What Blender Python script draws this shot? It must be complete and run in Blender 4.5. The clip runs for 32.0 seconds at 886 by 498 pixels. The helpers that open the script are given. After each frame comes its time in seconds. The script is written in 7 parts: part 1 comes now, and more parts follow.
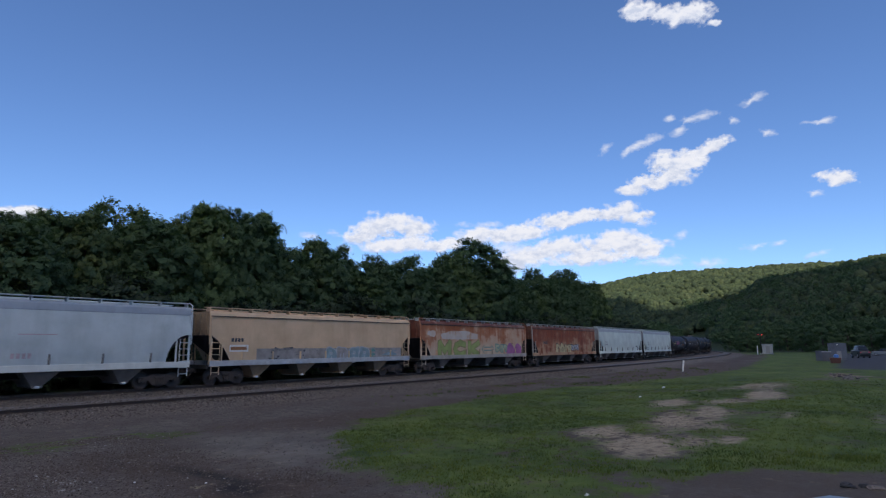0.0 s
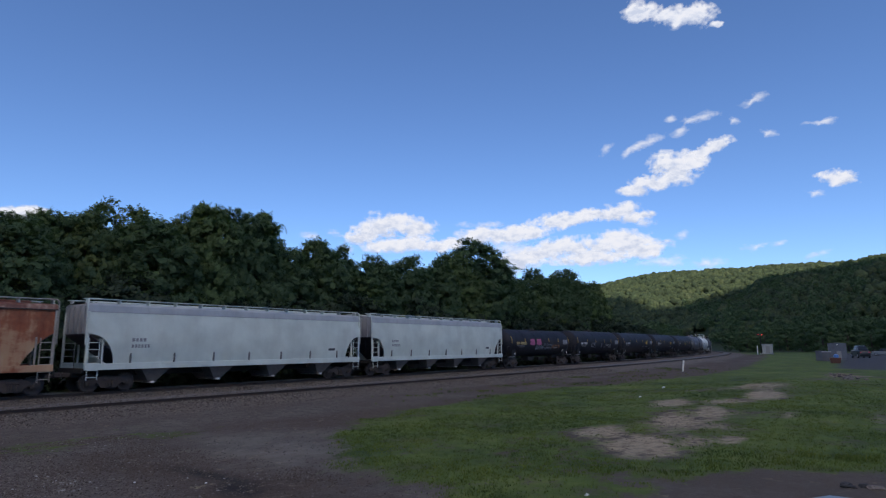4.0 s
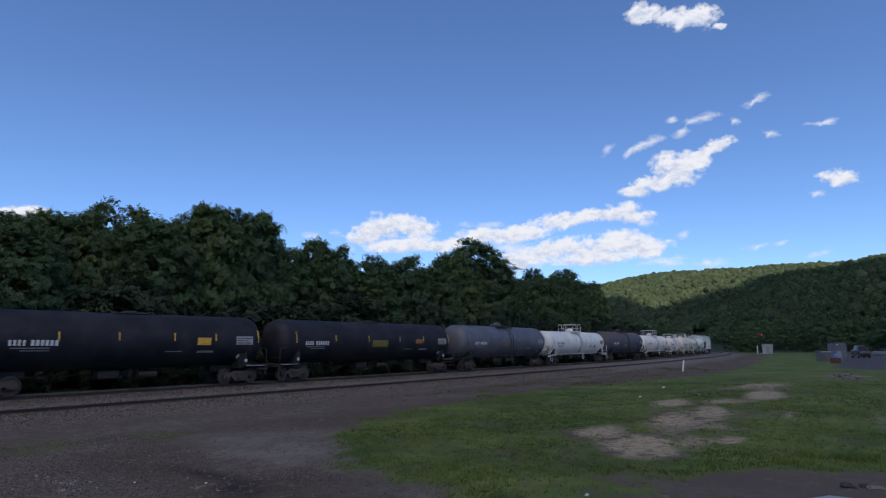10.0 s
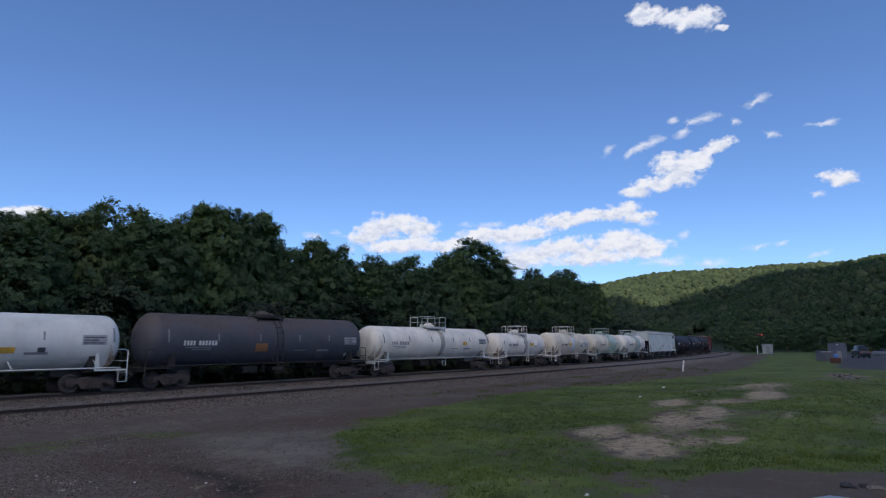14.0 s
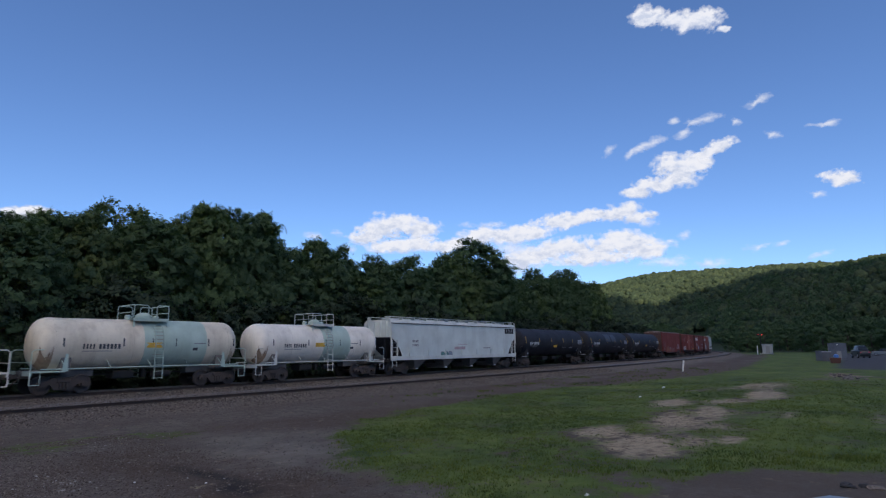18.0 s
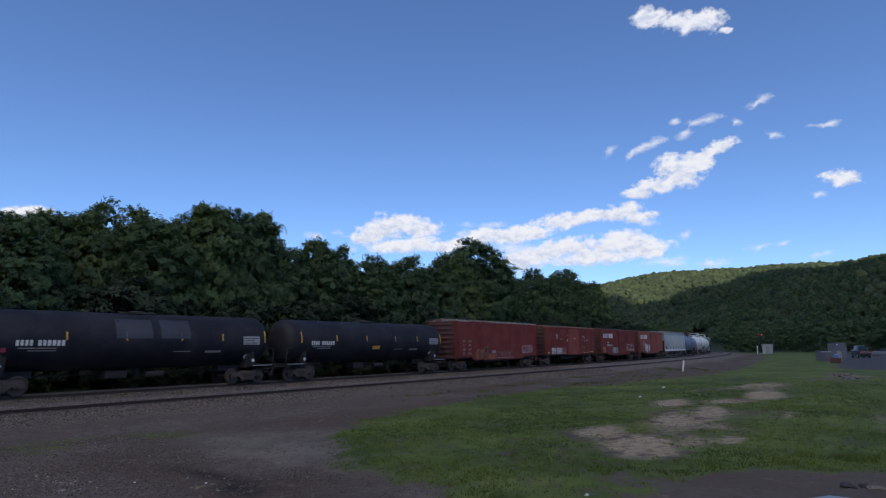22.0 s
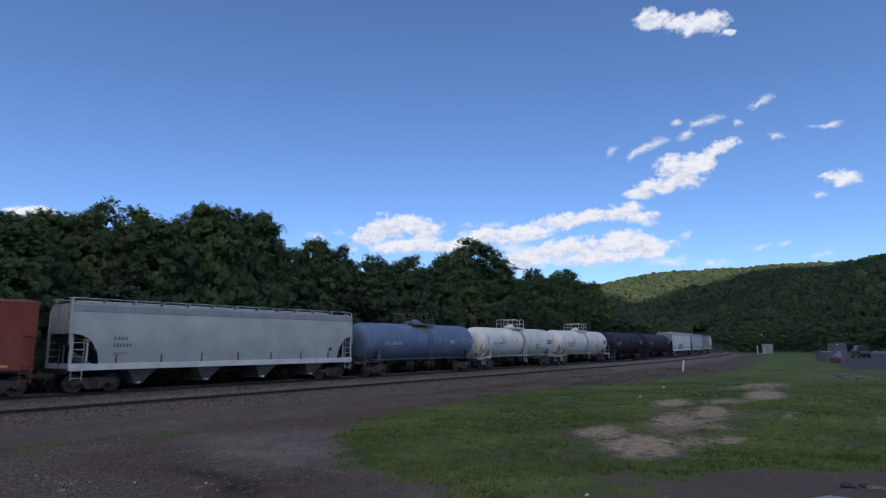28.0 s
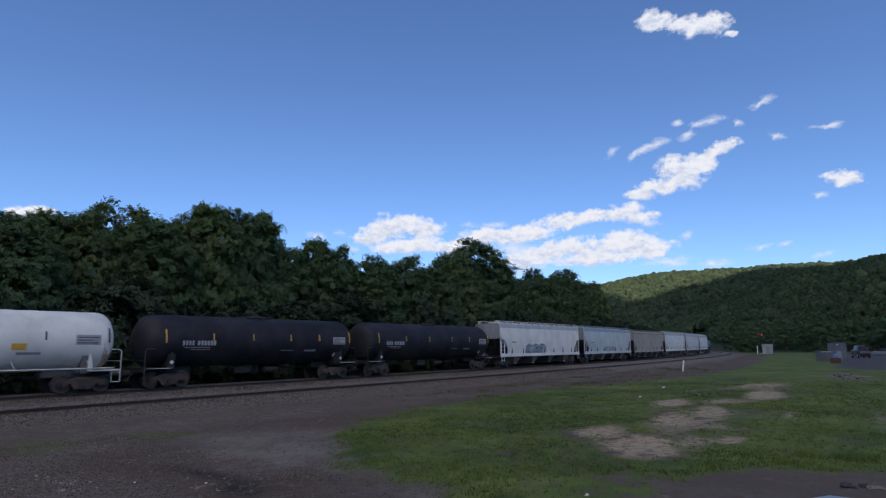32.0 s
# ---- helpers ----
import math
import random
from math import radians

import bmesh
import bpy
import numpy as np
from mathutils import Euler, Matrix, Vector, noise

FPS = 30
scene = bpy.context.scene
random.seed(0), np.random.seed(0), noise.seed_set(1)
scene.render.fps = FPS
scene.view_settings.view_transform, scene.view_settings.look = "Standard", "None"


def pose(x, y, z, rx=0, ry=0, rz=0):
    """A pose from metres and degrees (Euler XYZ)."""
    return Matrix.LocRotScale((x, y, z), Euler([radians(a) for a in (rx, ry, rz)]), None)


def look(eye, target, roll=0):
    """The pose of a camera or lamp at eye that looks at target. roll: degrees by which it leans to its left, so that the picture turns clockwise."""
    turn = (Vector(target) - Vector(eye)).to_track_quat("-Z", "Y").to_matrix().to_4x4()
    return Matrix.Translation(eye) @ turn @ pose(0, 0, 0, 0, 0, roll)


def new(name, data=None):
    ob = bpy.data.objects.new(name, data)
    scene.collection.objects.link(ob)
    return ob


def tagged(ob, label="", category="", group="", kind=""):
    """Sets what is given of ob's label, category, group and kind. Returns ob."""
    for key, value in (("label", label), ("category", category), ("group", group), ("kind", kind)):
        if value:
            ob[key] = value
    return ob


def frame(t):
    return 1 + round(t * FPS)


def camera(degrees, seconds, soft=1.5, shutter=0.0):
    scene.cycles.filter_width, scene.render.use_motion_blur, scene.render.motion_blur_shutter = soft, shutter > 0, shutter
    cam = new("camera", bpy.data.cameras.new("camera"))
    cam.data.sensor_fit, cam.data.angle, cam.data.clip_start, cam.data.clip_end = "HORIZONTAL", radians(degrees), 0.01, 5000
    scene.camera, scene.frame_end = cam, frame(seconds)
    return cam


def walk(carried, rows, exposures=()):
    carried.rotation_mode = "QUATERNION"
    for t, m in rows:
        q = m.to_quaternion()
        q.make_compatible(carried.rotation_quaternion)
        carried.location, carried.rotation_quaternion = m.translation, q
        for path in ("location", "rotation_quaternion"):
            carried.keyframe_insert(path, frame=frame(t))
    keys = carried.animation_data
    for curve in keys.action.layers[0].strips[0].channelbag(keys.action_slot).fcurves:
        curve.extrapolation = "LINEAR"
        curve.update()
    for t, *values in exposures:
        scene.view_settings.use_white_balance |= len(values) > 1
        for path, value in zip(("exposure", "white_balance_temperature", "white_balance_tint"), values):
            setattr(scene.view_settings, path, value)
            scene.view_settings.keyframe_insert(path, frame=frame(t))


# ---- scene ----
# The rails of the near track lie at z = 0; x runs along the track, y across it towards the trees.
PACE = 16.084           # metres a second at which the train rolls towards -x, as a mean
EYE = Vector((0.0, 0.0, 2.24))
YAW, PITCH = radians(38.20), radians(9.44)

cam = camera(73.56, 32.0, soft=1.22, shutter=0.12)
ahead = Vector((math.cos(YAW) * math.cos(PITCH), math.sin(YAW) * math.cos(PITCH), math.sin(PITCH)))
stand = look(EYE, EYE + ahead * 10, -0.48)
walk(cam, [(0.0, stand), (32.0, stand)], exposures=[(0.0, 0.45, 6050, 14), (32.0, 0.45, 6050, 14)])

# ---- light ----
SUN_ELEV, SUN_AZ = radians(48), radians(222)    # azimuth counted from +x towards +y
world = bpy.data.worlds.new("sky")
scene.world = world
world.use_nodes = True
wn = world.node_tree.nodes
wl = world.node_tree.links
sky = wn.new("ShaderNodeTexSky")
sky.sky_type = 'NISHITA'
sky.sun_disc = False
sky.sun_elevation = SUN_ELEV
sky.sun_rotation = math.pi / 2 - SUN_AZ
sky.altitude = 1500
sky.air_density = 1.0
sky.dust_density = 0.0
sky.ozone_density = 7.0
wl.new(sky.outputs[0], wn["Background"].inputs[0])
wn["Background"].inputs[1].default_value = 0.112

sun_dir = Vector((math.cos(SUN_AZ) * math.cos(SUN_ELEV), math.sin(SUN_AZ) * math.cos(SUN_ELEV), math.sin(SUN_ELEV)))
sun = new("sun", bpy.data.lights.new("sun", 'SUN'))
sun.data.energy = 3.9
sun.data.angle = radians(0.53)
sun.data.color = (1.0, 0.89, 0.74)
sun.matrix_world = look(sun_dir * 100, (0, 0, 0))


# ---- plan ----
def swing(x):
    """How far the tracks have swung towards the trees at x."""
    x = np.asarray(x, float)
    c = np.minimum(x, 240.0)
    v = 3.362e-4 * (c - 30) ** 2 + 2.143e-6 * (c - 30) ** 3 - 2.206e-4 * np.maximum(c - 100, 0) ** 2
    slope = 6.724e-4 * (c - 30) + 6.429e-6 * (c - 30) ** 2 - 4.412e-4 * np.maximum(c - 100, 0)
    return v + slope * (x - c)


def swing_at(x):
    return float(swing(x))


NEAR_Y, FAR_Y = 28.42, 34.05
FAR_Z = 0.14            # the far track lies a little higher


def smooth(a, b, v):
    t = np.clip((np.asarray(v, float) - a) / (b - a), 0, 1)
    return t * t * (3 - 2 * t)


def hashed(ix, iy, seed):
    h = (ix.astype(np.int64) * 374761393 + iy.astype(np.int64) * 668265263 + seed * 1442695041) & 0xFFFFFFFF
    h = ((h ^ (h >> 13)) * 1274126177) & 0xFFFFFFFF
    return ((h ^ (h >> 16)) & 0xFFFF) / 65535.0


def field(x, y, seed=0, octaves=4):
    """Smooth 2D noise from 0 to 1 about 0.5, cell size one metre at the first octave."""
    x, y = np.asarray(x, float), np.asarray(y, float)
    out, amp, tot = np.zeros(np.broadcast(x, y).shape), 1.0, 0.0
    for o in range(octaves):
        fx, fy = np.floor(x), np.floor(y)
        tx, ty = x - fx, y - fy
        tx, ty = tx * tx * (3 - 2 * tx), ty * ty * (3 - 2 * ty)
        a, b = hashed(fx, fy, seed + o), hashed(fx + 1, fy, seed + o)
        c, d = hashed(fx, fy + 1, seed + o), hashed(fx + 1, fy + 1, seed + o)
        out += amp * ((a * (1 - tx) + b * tx) * (1 - ty) + (c * (1 - tx) + d * tx) * ty)
        tot += amp
        amp *= 0.5
        x, y = x * 2.03 + 17.1, y * 2.03 + 5.7
    return out / tot


def hill_height(x, y):
    """The wooded ridge beyond the bend, with a nearer spur in front of its southern end."""
    r = np.hypot(x, y)
    az = np.degrees(np.arctan2(y, x))
    crest = 1250 * np.tan(np.radians(np.interp(az, [-40, -15, 1.2, 3.6, 6, 8.7, 12.4, 16.4, 19, 21.4, 24.3, 40, 60, 90], [6.2, 6.3, 6.2, 5.9, 5.97, 5.95, 5.87, 5.96, 5.74, 5.4, 5.0, 4.0, 3.0, 1.0])))
    main = crest * smooth(330, 1250, r) ** 0.9 * (1 - 0.75 * smooth(1280, 2600, r))
    spur_top = 640 * np.tan(np.radians(np.interp(az, [-40, -5, 1.4, 4, 6, 8.8, 10.2, 11.5, 14, 16, 20], [5.6, 5.9, 5.9, 5.6, 5.3, 5.0, 4.6, 3.6, 2.8, 2.2, 0.0])))
    spur = spur_top * smooth(270, 640, r) * (1 - smooth(660, 900, r))
    v = np.maximum(main, spur)
    west = 60 * smooth(1200, 2600, r) * smooth(60, 120, np.abs(az))
    return (v + west) * smooth(300, 420, r) + (field(x / 90, y / 90, 3) - 0.5) * 13 * smooth(380, 700, r)


def ground_height(x, y):
    x, y = np.asarray(x, float), np.asarray(y, float)
    s = swing(np.clip(x, -400, 700))
    n = y - s - NEAR_Y
    z = -0.40 + 0.10 * (field(x / 6, y / 6, 5) - 0.5) + 0.05 * (field(x / 1.3, y / 1.3, 9) - 0.5)
    z = z + 0.35 * np.exp(-((x - 38) / 16) ** 2 - ((y - 5) / 6) ** 2)
    bed = smooth(-3.9, -1.75, n) * (1 - smooth(7.3, 9.4, n))
    top = -0.17 + (FAR_Z) * smooth(2.0, 3.6, n)
    z = z * (1 - bed) + top * bed
    z = z + 0.5 * smooth(9.5, 16, n) * (1 - smooth(200, 300, x))
    return z + hill_height(x, y)


def ground_at(x, y):
    return float(ground_height(x, y))


# ---- materials ----
class Nodes:
    def __init__(self, name):
        self.mat = bpy.data.materials.new(name)
        self.mat.use_nodes = True
        self.t = self.mat.node_tree
        self.bsdf = self.t.nodes["Principled BSDF"]
        self.out = self.t.nodes["Material Output"]

    def node(self, kind, **values):
        n = self.t.nodes.new(kind)
        for k, v in values.items():
            if k in n.inputs:
                n.inputs[k].default_value = v
        return n

    def link(self, a, b):
        self.t.links.new(a, b)

    def place(self):
        return self.node("ShaderNodeTexCoord").outputs["Object"]

    def noise(self, scale, detail=4.0, rough=0.55, at=None, stretch=None):
        n = self.node("ShaderNodeTexNoise")
        n.inputs["Scale"].default_value = scale
        n.inputs["Detail"].default_value = detail
        n.inputs["Roughness"].default_value = rough
        at = at or self.place()
        if stretch:
            m = self.node("ShaderNodeMapping")
            m.inputs["Scale"].default_value = stretch
            self.link(at, m.inputs["Vector"])
            at = m.outputs["Vector"]
        self.link(at, n.inputs["Vector"])
        return n.outputs["Fac"]

    def ramp(self, fac, stops):
        n = self.node("ShaderNodeValToRGB")
        e = n.color_ramp.elements
        while len(e) < len(stops):
            e.new(0.5)
        for el, (p, c) in zip(e, stops):
            el.position = p
            el.color = (*c, 1) if len(c) == 3 else c
        self.link(fac, n.inputs["Fac"])
        return n.outputs["Color"]

    def mix(self, fac, a, b, mode='MIX'):
        n = self.node("ShaderNodeMix")
        n.data_type = 'RGBA'
        n.blend_type = mode
        for slot, v in ((0, fac), (6, a), (7, b)):
            if isinstance(v, (int, float)):
                n.inputs[slot].default_value = v
            elif isinstance(v, tuple):
                n.inputs[slot].default_value = (*v, 1)
            else:
                self.link(v, n.inputs[slot])
        return n.outputs[2]

    def math(self, op, a, b=0.0):
        n = self.node("ShaderNodeMath")
        n.operation = op
        for i, v in enumerate((a, b)):
            if isinstance(v, (int, float)):
                n.inputs[i].default_value = v
            else:
                self.link(v, n.inputs[i])
        return n.outputs[0]

    def bump(self, height, strength=0.4, distance=0.02):
        n = self.node("ShaderNodeBump")
        n.inputs["Strength"].default_value = strength
        n.inputs["Distance"].default_value = distance
        self.link(height, n.inputs["Height"])
        self.link(n.outputs[0], self.bsdf.inputs["Normal"])

    def color(self, c):
        if isinstance(c, tuple):
            self.bsdf.inputs["Base Color"].default_value = (*c, 1)
        else:
            self.link(c, self.bsdf.inputs["Base Color"])

    def set(self, rough=0.6, metal=0.0, spec=0.5):
        self.bsdf.inputs["Roughness"].default_value = rough
        self.bsdf.inputs["Metallic"].default_value = metal
        self.bsdf.inputs["Specular IOR Level"].default_value = spec


def painted(name, color, dirt=(0.06, 0.045, 0.035), grime=0.45, rough=0.55, fade=0.12):
    """Railway paint: faded in patches, streaked with grime that runs down, dusty low on the car."""
    n = Nodes(name)
    pale = tuple(min(1, c * (1 + fade) + 0.02) for c in color)
    deep = tuple(c * (1 - fade) for c in color)
    base = n.ramp(n.noise(0.7, 5), [(0.3, deep), (0.7, pale)])
    streak = n.noise(1.1, 7, 0.68, stretch=(1.2, 1.2, 0.22))
    spots = n.noise(9.0, 3)
    amount = n.math('MULTIPLY', n.ramp(streak, [(0.48, (0, 0, 0)), (0.85, (1, 1, 1))]), grime)
    col = n.mix(amount, base, dirt)
    amount2 = n.math('MULTIPLY', n.ramp(spots, [(0.6, (0, 0, 0)), (0.75, (1, 1, 1))]), grime * 0.35)
    n.color(n.mix(amount2, col, dirt))
    n.bump(n.noise(1.3, 3), 0.12, 0.03)
    n.set(rough)
    return n.mat


def plain(name, color, rough=0.6, metal=0.0, vary=0.2, scale=4.0):
    n = Nodes(name)
    lo = tuple(c * (1 - vary) for c in color)
    hi = tuple(min(1, c * (1 + vary)) for c in color)
    n.color(n.ramp(n.noise(scale, 6, 0.65), [(0.3, lo), (0.7, hi)]))
    n.bump(n.noise(scale * 5, 4), 0.2, 0.01)
    n.set(rough, metal)
    return n.mat


def rusted(name, paint, rust=(0.35, 0.115, 0.036), dark=(0.17, 0.046, 0.019), cover=0.5, rise=0.07):
    """Old light paint that rust has eaten into from the top, in patches and runs."""
    n = Nodes(name)
    at = n.place()
    sep = n.node("ShaderNodeSeparateXYZ")
    n.link(at, sep.inputs[0])
    big = n.noise(0.42, 6, 0.62, at=at, stretch=(1.0, 1.0, 1.5))
    runs = n.noise(2.0, 7, 0.66, at=at, stretch=(1.2, 1.2, 0.16))
    f = n.math('ADD', n.math('MULTIPLY', big, 1.0), n.math('MULTIPLY', runs, 0.55))
    f = n.math('ADD', f, n.math('MULTIPLY', n.math('SUBTRACT', sep.outputs["Z"], 2.7), rise))
    f = n.math('MULTIPLY', f, 0.542)
    t = 0.60 - 0.42 * cover
    mask = n.ramp(f, [(t, (0, 0, 0)), (t + 0.045, (0.75, 0.75, 0.75)), (t + 0.12, (1, 1, 1))])
    stain = n.ramp(f, [(t - 0.13, (0, 0, 0)), (t + 0.02, (0.85, 0.85, 0.85))])
    rcol = n.ramp(n.noise(3.0, 7, 0.7, at=at, stretch=(1.0, 1.0, 0.5)), [(0.3, dark), (0.62, rust)])
    pcol = n.ramp(n.noise(1.1, 5, at=at), [(0.3, tuple(c * 0.72 for c in paint)), (0.7, paint)])
    pcol = n.mix(stain, pcol, tuple(p * 0.42 + q * 0.62 for p, q in zip(paint, rust)))
    n.color(n.mix(mask, pcol, rcol))
    n.bump(n.noise(6, 5, at=at), 0.25, 0.02)
    n.set(0.75)
    return n.mat


M = {}
M["white"] = painted("white car paint", (0.655, 0.665, 0.62), grime=0.22)
M["chalk"] = painted("chalky white car paint", (0.55, 0.57, 0.53), grime=0.3)
M["celadon"] = painted("pale grey-green car paint", (0.390, 0.432, 0.402), grime=0.16)
# end paint: grimy, and darkened to stand in for shade on the ends
M["end"] = painted("pale car end paint darkened for shade", (0.27, 0.275, 0.29), grime=0.5)
M["rubble"] = plain("broken grey-brown concrete", (0.16, 0.135, 0.115), 0.9, 0.0, 0.5, 5.0)
# boxcar red lowered so that the ends look shaded
M["box_end"] = painted("red boxcar end paint darkened for shade", (0.062, 0.021, 0.017), dirt=(0.03, 0.02, 0.017), grime=0.6)
M["streak"] = painted("dirt-streaked paint under the ladder", (0.34, 0.31, 0.265), dirt=(0.12, 0.08, 0.05), grime=0.7)
M["mint_white"] = painted("greenish white car paint", (0.555, 0.605, 0.55), grime=0.16)
M["pale"] = painted("pale blue-grey car paint", (0.44, 0.495, 0.50), grime=0.22)
M["ice"] = painted("ice-white car paint", (0.58, 0.625, 0.595), grime=0.2)
M["cream"] = painted("cream tank paint", (0.76, 0.71, 0.62), dirt=(0.20, 0.13, 0.08), grime=0.42)
M["ivory"] = painted("dirty ivory tank paint", (0.68, 0.61, 0.48), dirt=(0.20, 0.12, 0.06), grime=0.6)
M["beige"] = painted("beige car paint", (0.56, 0.40, 0.245), dirt=(0.22, 0.11, 0.05), grime=0.3)
M["rust_white"] = rusted("rusted white paint", (0.60, 0.47, 0.33), rust=(0.36, 0.115, 0.034), dark=(0.21, 0.058, 0.021), cover=0.42, rise=0.12)
M["rust_brown"] = rusted("rusted cream paint", (0.52, 0.365, 0.215), rust=(0.27, 0.068, 0.022), dark=(0.120, 0.026, 0.013), cover=0.57, rise=0.09)
M["black"] = painted("black tank paint", (0.0078, 0.0074, 0.0125), dirt=(0.018, 0.015, 0.019), grime=0.25, rough=0.62)
M["black"].node_tree.nodes["Principled BSDF"].inputs["Specular IOR Level"].default_value = 0.27
M["slate"] = painted("slate grey tank paint", (0.085, 0.092, 0.115), dirt=(0.04, 0.036, 0.034), grime=0.4)
M["slate_brown"] = rusted("slate grey paint with brown dust on top", (0.072, 0.078, 0.098), rust=(0.092, 0.074, 0.066), dark=(0.070, 0.058, 0.052), cover=0.13, rise=0.28)
M["blue"] = painted("dusty blue tank paint", (0.105, 0.165, 0.270), dirt=(0.10, 0.065, 0.05), grime=0.45)
M["green"] = painted("pale mint green tank paint", (0.40, 0.50, 0.43), grime=0.3)
M["boxcar"] = painted("oxide red boxcar paint", (0.152, 0.027, 0.022), dirt=(0.080, 0.025, 0.020), grime=0.6, rough=0.85)
M["boxcar"].node_tree.nodes["Principled BSDF"].inputs["Specular IOR Level"].default_value = 0.25
M["boxcar_orange"] = painted("faded orange-red boxcar paint", (0.210, 0.048, 0.029), dirt=(0.095, 0.031, 0.023), grime=0.6, rough=0.85)
M["under"] = plain("grimy underframe steel", (0.028, 0.025, 0.023), 0.8)
M["bay"] = plain("dusty grey steel", (0.15, 0.138, 0.128), 0.75)
M["bay_tan"] = plain("dusty tan steel", (0.26, 0.19, 0.125), 0.75)
M["dull_white"] = painted("darker greyish white roof paint", (0.36, 0.385, 0.40), grime=0.3)
M["dull_pale"] = painted("darker blue-grey roof paint", (0.27, 0.31, 0.35), grime=0.3)
M["dull_celadon"] = painted("darker grey-green roof paint", (0.24, 0.27, 0.275), grime=0.3)
M["rust_roof"] = rusted("brown rusted roof sheet", (0.42, 0.33, 0.25), rust=(0.155, 0.046, 0.026), dark=(0.085, 0.026, 0.017), cover=0.62, rise=0.0)
M["chalkspray"] = plain("worn white sprayed paint", (0.44, 0.42, 0.41), 0.75, 0.0, 0.55, 2.6)
M["board"] = plain("faded grey notice sheet", (0.30, 0.30, 0.31), 0.7, 0.0, 0.35, 3.0)
M["head_dirt"] = rusted("rusty dirt over pale paint", (0.50, 0.42, 0.33), rust=(0.30, 0.20, 0.13), dark=(0.12, 0.075, 0.05), cover=0.5, rise=0.0)
M["noticeblue"] = plain("light blue sheet", (0.13, 0.22, 0.46), 0.6)
M["wiped"] = painted("wiped dark slate paint", (0.026, 0.028, 0.040), grime=0.3)
M["worn"] = rusted("pale worn paint", (0.56, 0.53, 0.49), rust=(0.40, 0.24, 0.13), dark=(0.27, 0.11, 0.05), cover=0.27, rise=0.05)
M["olive_mark"] = plain("dull yellow sticker", (0.17, 0.135, 0.03), 0.7)
M["truck"] = plain("brown-black cast steel", (0.070, 0.052, 0.043), 0.75)
M["wheel"] = plain("worn wheel steel", (0.062, 0.048, 0.041), 0.6, 0.2)
M["bright"] = plain("shiny outlet cap", (0.75, 0.75, 0.75), 0.4, 0.2)
M["yellow"] = plain("yellow stripe", (0.62, 0.36, 0.045), 0.6)
M["mark"] = plain("white stencil paint", (0.62, 0.62, 0.60), 0.7)
M["grey"] = plain("mid grey stencil paint", (0.15, 0.15, 0.155), 0.7)
M["dim"] = plain("faded grey stencil paint", (0.22, 0.22, 0.23), 0.7)
M["darkmark"] = plain("dark grey stencil paint", (0.05, 0.055, 0.065), 0.7)
M["red"] = plain("red sprayed paint", (0.42, 0.05, 0.09), 0.7)
M["lime"] = plain("lime sprayed paint", (0.27, 0.32, 0.10), 0.7, 0.0, 0.25, 1.5)
M["teal"] = plain("teal sprayed paint", (0.10, 0.23, 0.21), 0.7)
M["violet"] = plain("violet sprayed paint", (0.31, 0.11, 0.25), 0.7, 0.0, 0.3, 1.5)
M["sprayblue"] = plain("pale blue sprayed paint", (0.24, 0.295, 0.36), 0.7)
M["spraygrey"] = plain("silver-grey sprayed paint", (0.36, 0.38, 0.40), 0.6)
M["sprayyellow"] = plain("pale yellow sprayed paint", (0.52, 0.42, 0.17), 0.7)
M["sprayorange"] = plain("orange-brown sprayed paint", (0.27, 0.125, 0.05), 0.7)
M["greywash"] = plain("grey sprayed wash", (0.25, 0.235, 0.225), 0.75, 0.0, 0.35, 1.6)
M["washblue"] = plain("washed-out blue sprayed paint", (0.20, 0.28, 0.31), 0.75, 0.0, 0.3, 2.0)
M["mint_spray"] = plain("pale mint sprayed paint", (0.34, 0.37, 0.24), 0.75, 0.0, 0.3, 2.0)
M["creamspray"] = plain("cream and ochre sprayed paint", (0.47, 0.40, 0.22), 0.75, 0.0, 0.35, 1.5)
M["rustline"] = plain("brown sprayed rim", (0.20, 0.16, 0.07), 0.75)
M["fadedorange"] = plain("faded orange sprayed paint", (0.23, 0.085, 0.038), 0.8, 0.0, 0.35, 1.5)
M["boxcar_dark"] = plain("dark brown sprayed rim", (0.06, 0.022, 0.018), 0.8)
M["hotpink"] = plain("pink sprayed paint", (0.40, 0.10, 0.20), 0.7)
M["pink"] = plain("faded red stencil paint", (0.42, 0.32, 0.34), 0.7)
M["ink"] = plain("black sprayed paint", (0.02, 0.02, 0.025), 0.7)
M["rail"] = plain("rusty rail side", (0.034, 0.022, 0.016), 0.75)
M["railtop"] = plain("worn rail head", (0.085, 0.075, 0.070), 0.5, 0.3)
M["tie"] = plain("weathered tie timber", (0.062, 0.052, 0.046), 0.9, scale=7)
M["bark"] = plain("grey-brown bark", (0.075, 0.058, 0.044), 0.9, scale=8)
M["metal"] = plain("galvanised steel", (0.32, 0.33, 0.34), 0.5, 0.4)
M["postwhite"] = plain("white post paint", (0.74, 0.74, 0.72), 0.6)

M["slope"] = plain("dark purple-grey steel", (0.055, 0.046, 0.050), 0.75)
M["ledge"] = painted("pale dusty sill paint", (0.60, 0.60, 0.58), grime=0.3)
M["paleblue"] = plain("faded pale blue paint", (0.56, 0.60, 0.66), 0.7)
M["ballast"] = plain("grey crushed stone", (0.125, 0.112, 0.100), 0.9, 0.0, 0.65, 11.0)
M["box_roof"] = rusted("weathered galvanised roof", (0.36, 0.34, 0.32), rust=(0.11, 0.045, 0.03), dark=(0.07, 0.03, 0.022), cover=0.42, rise=0.0)


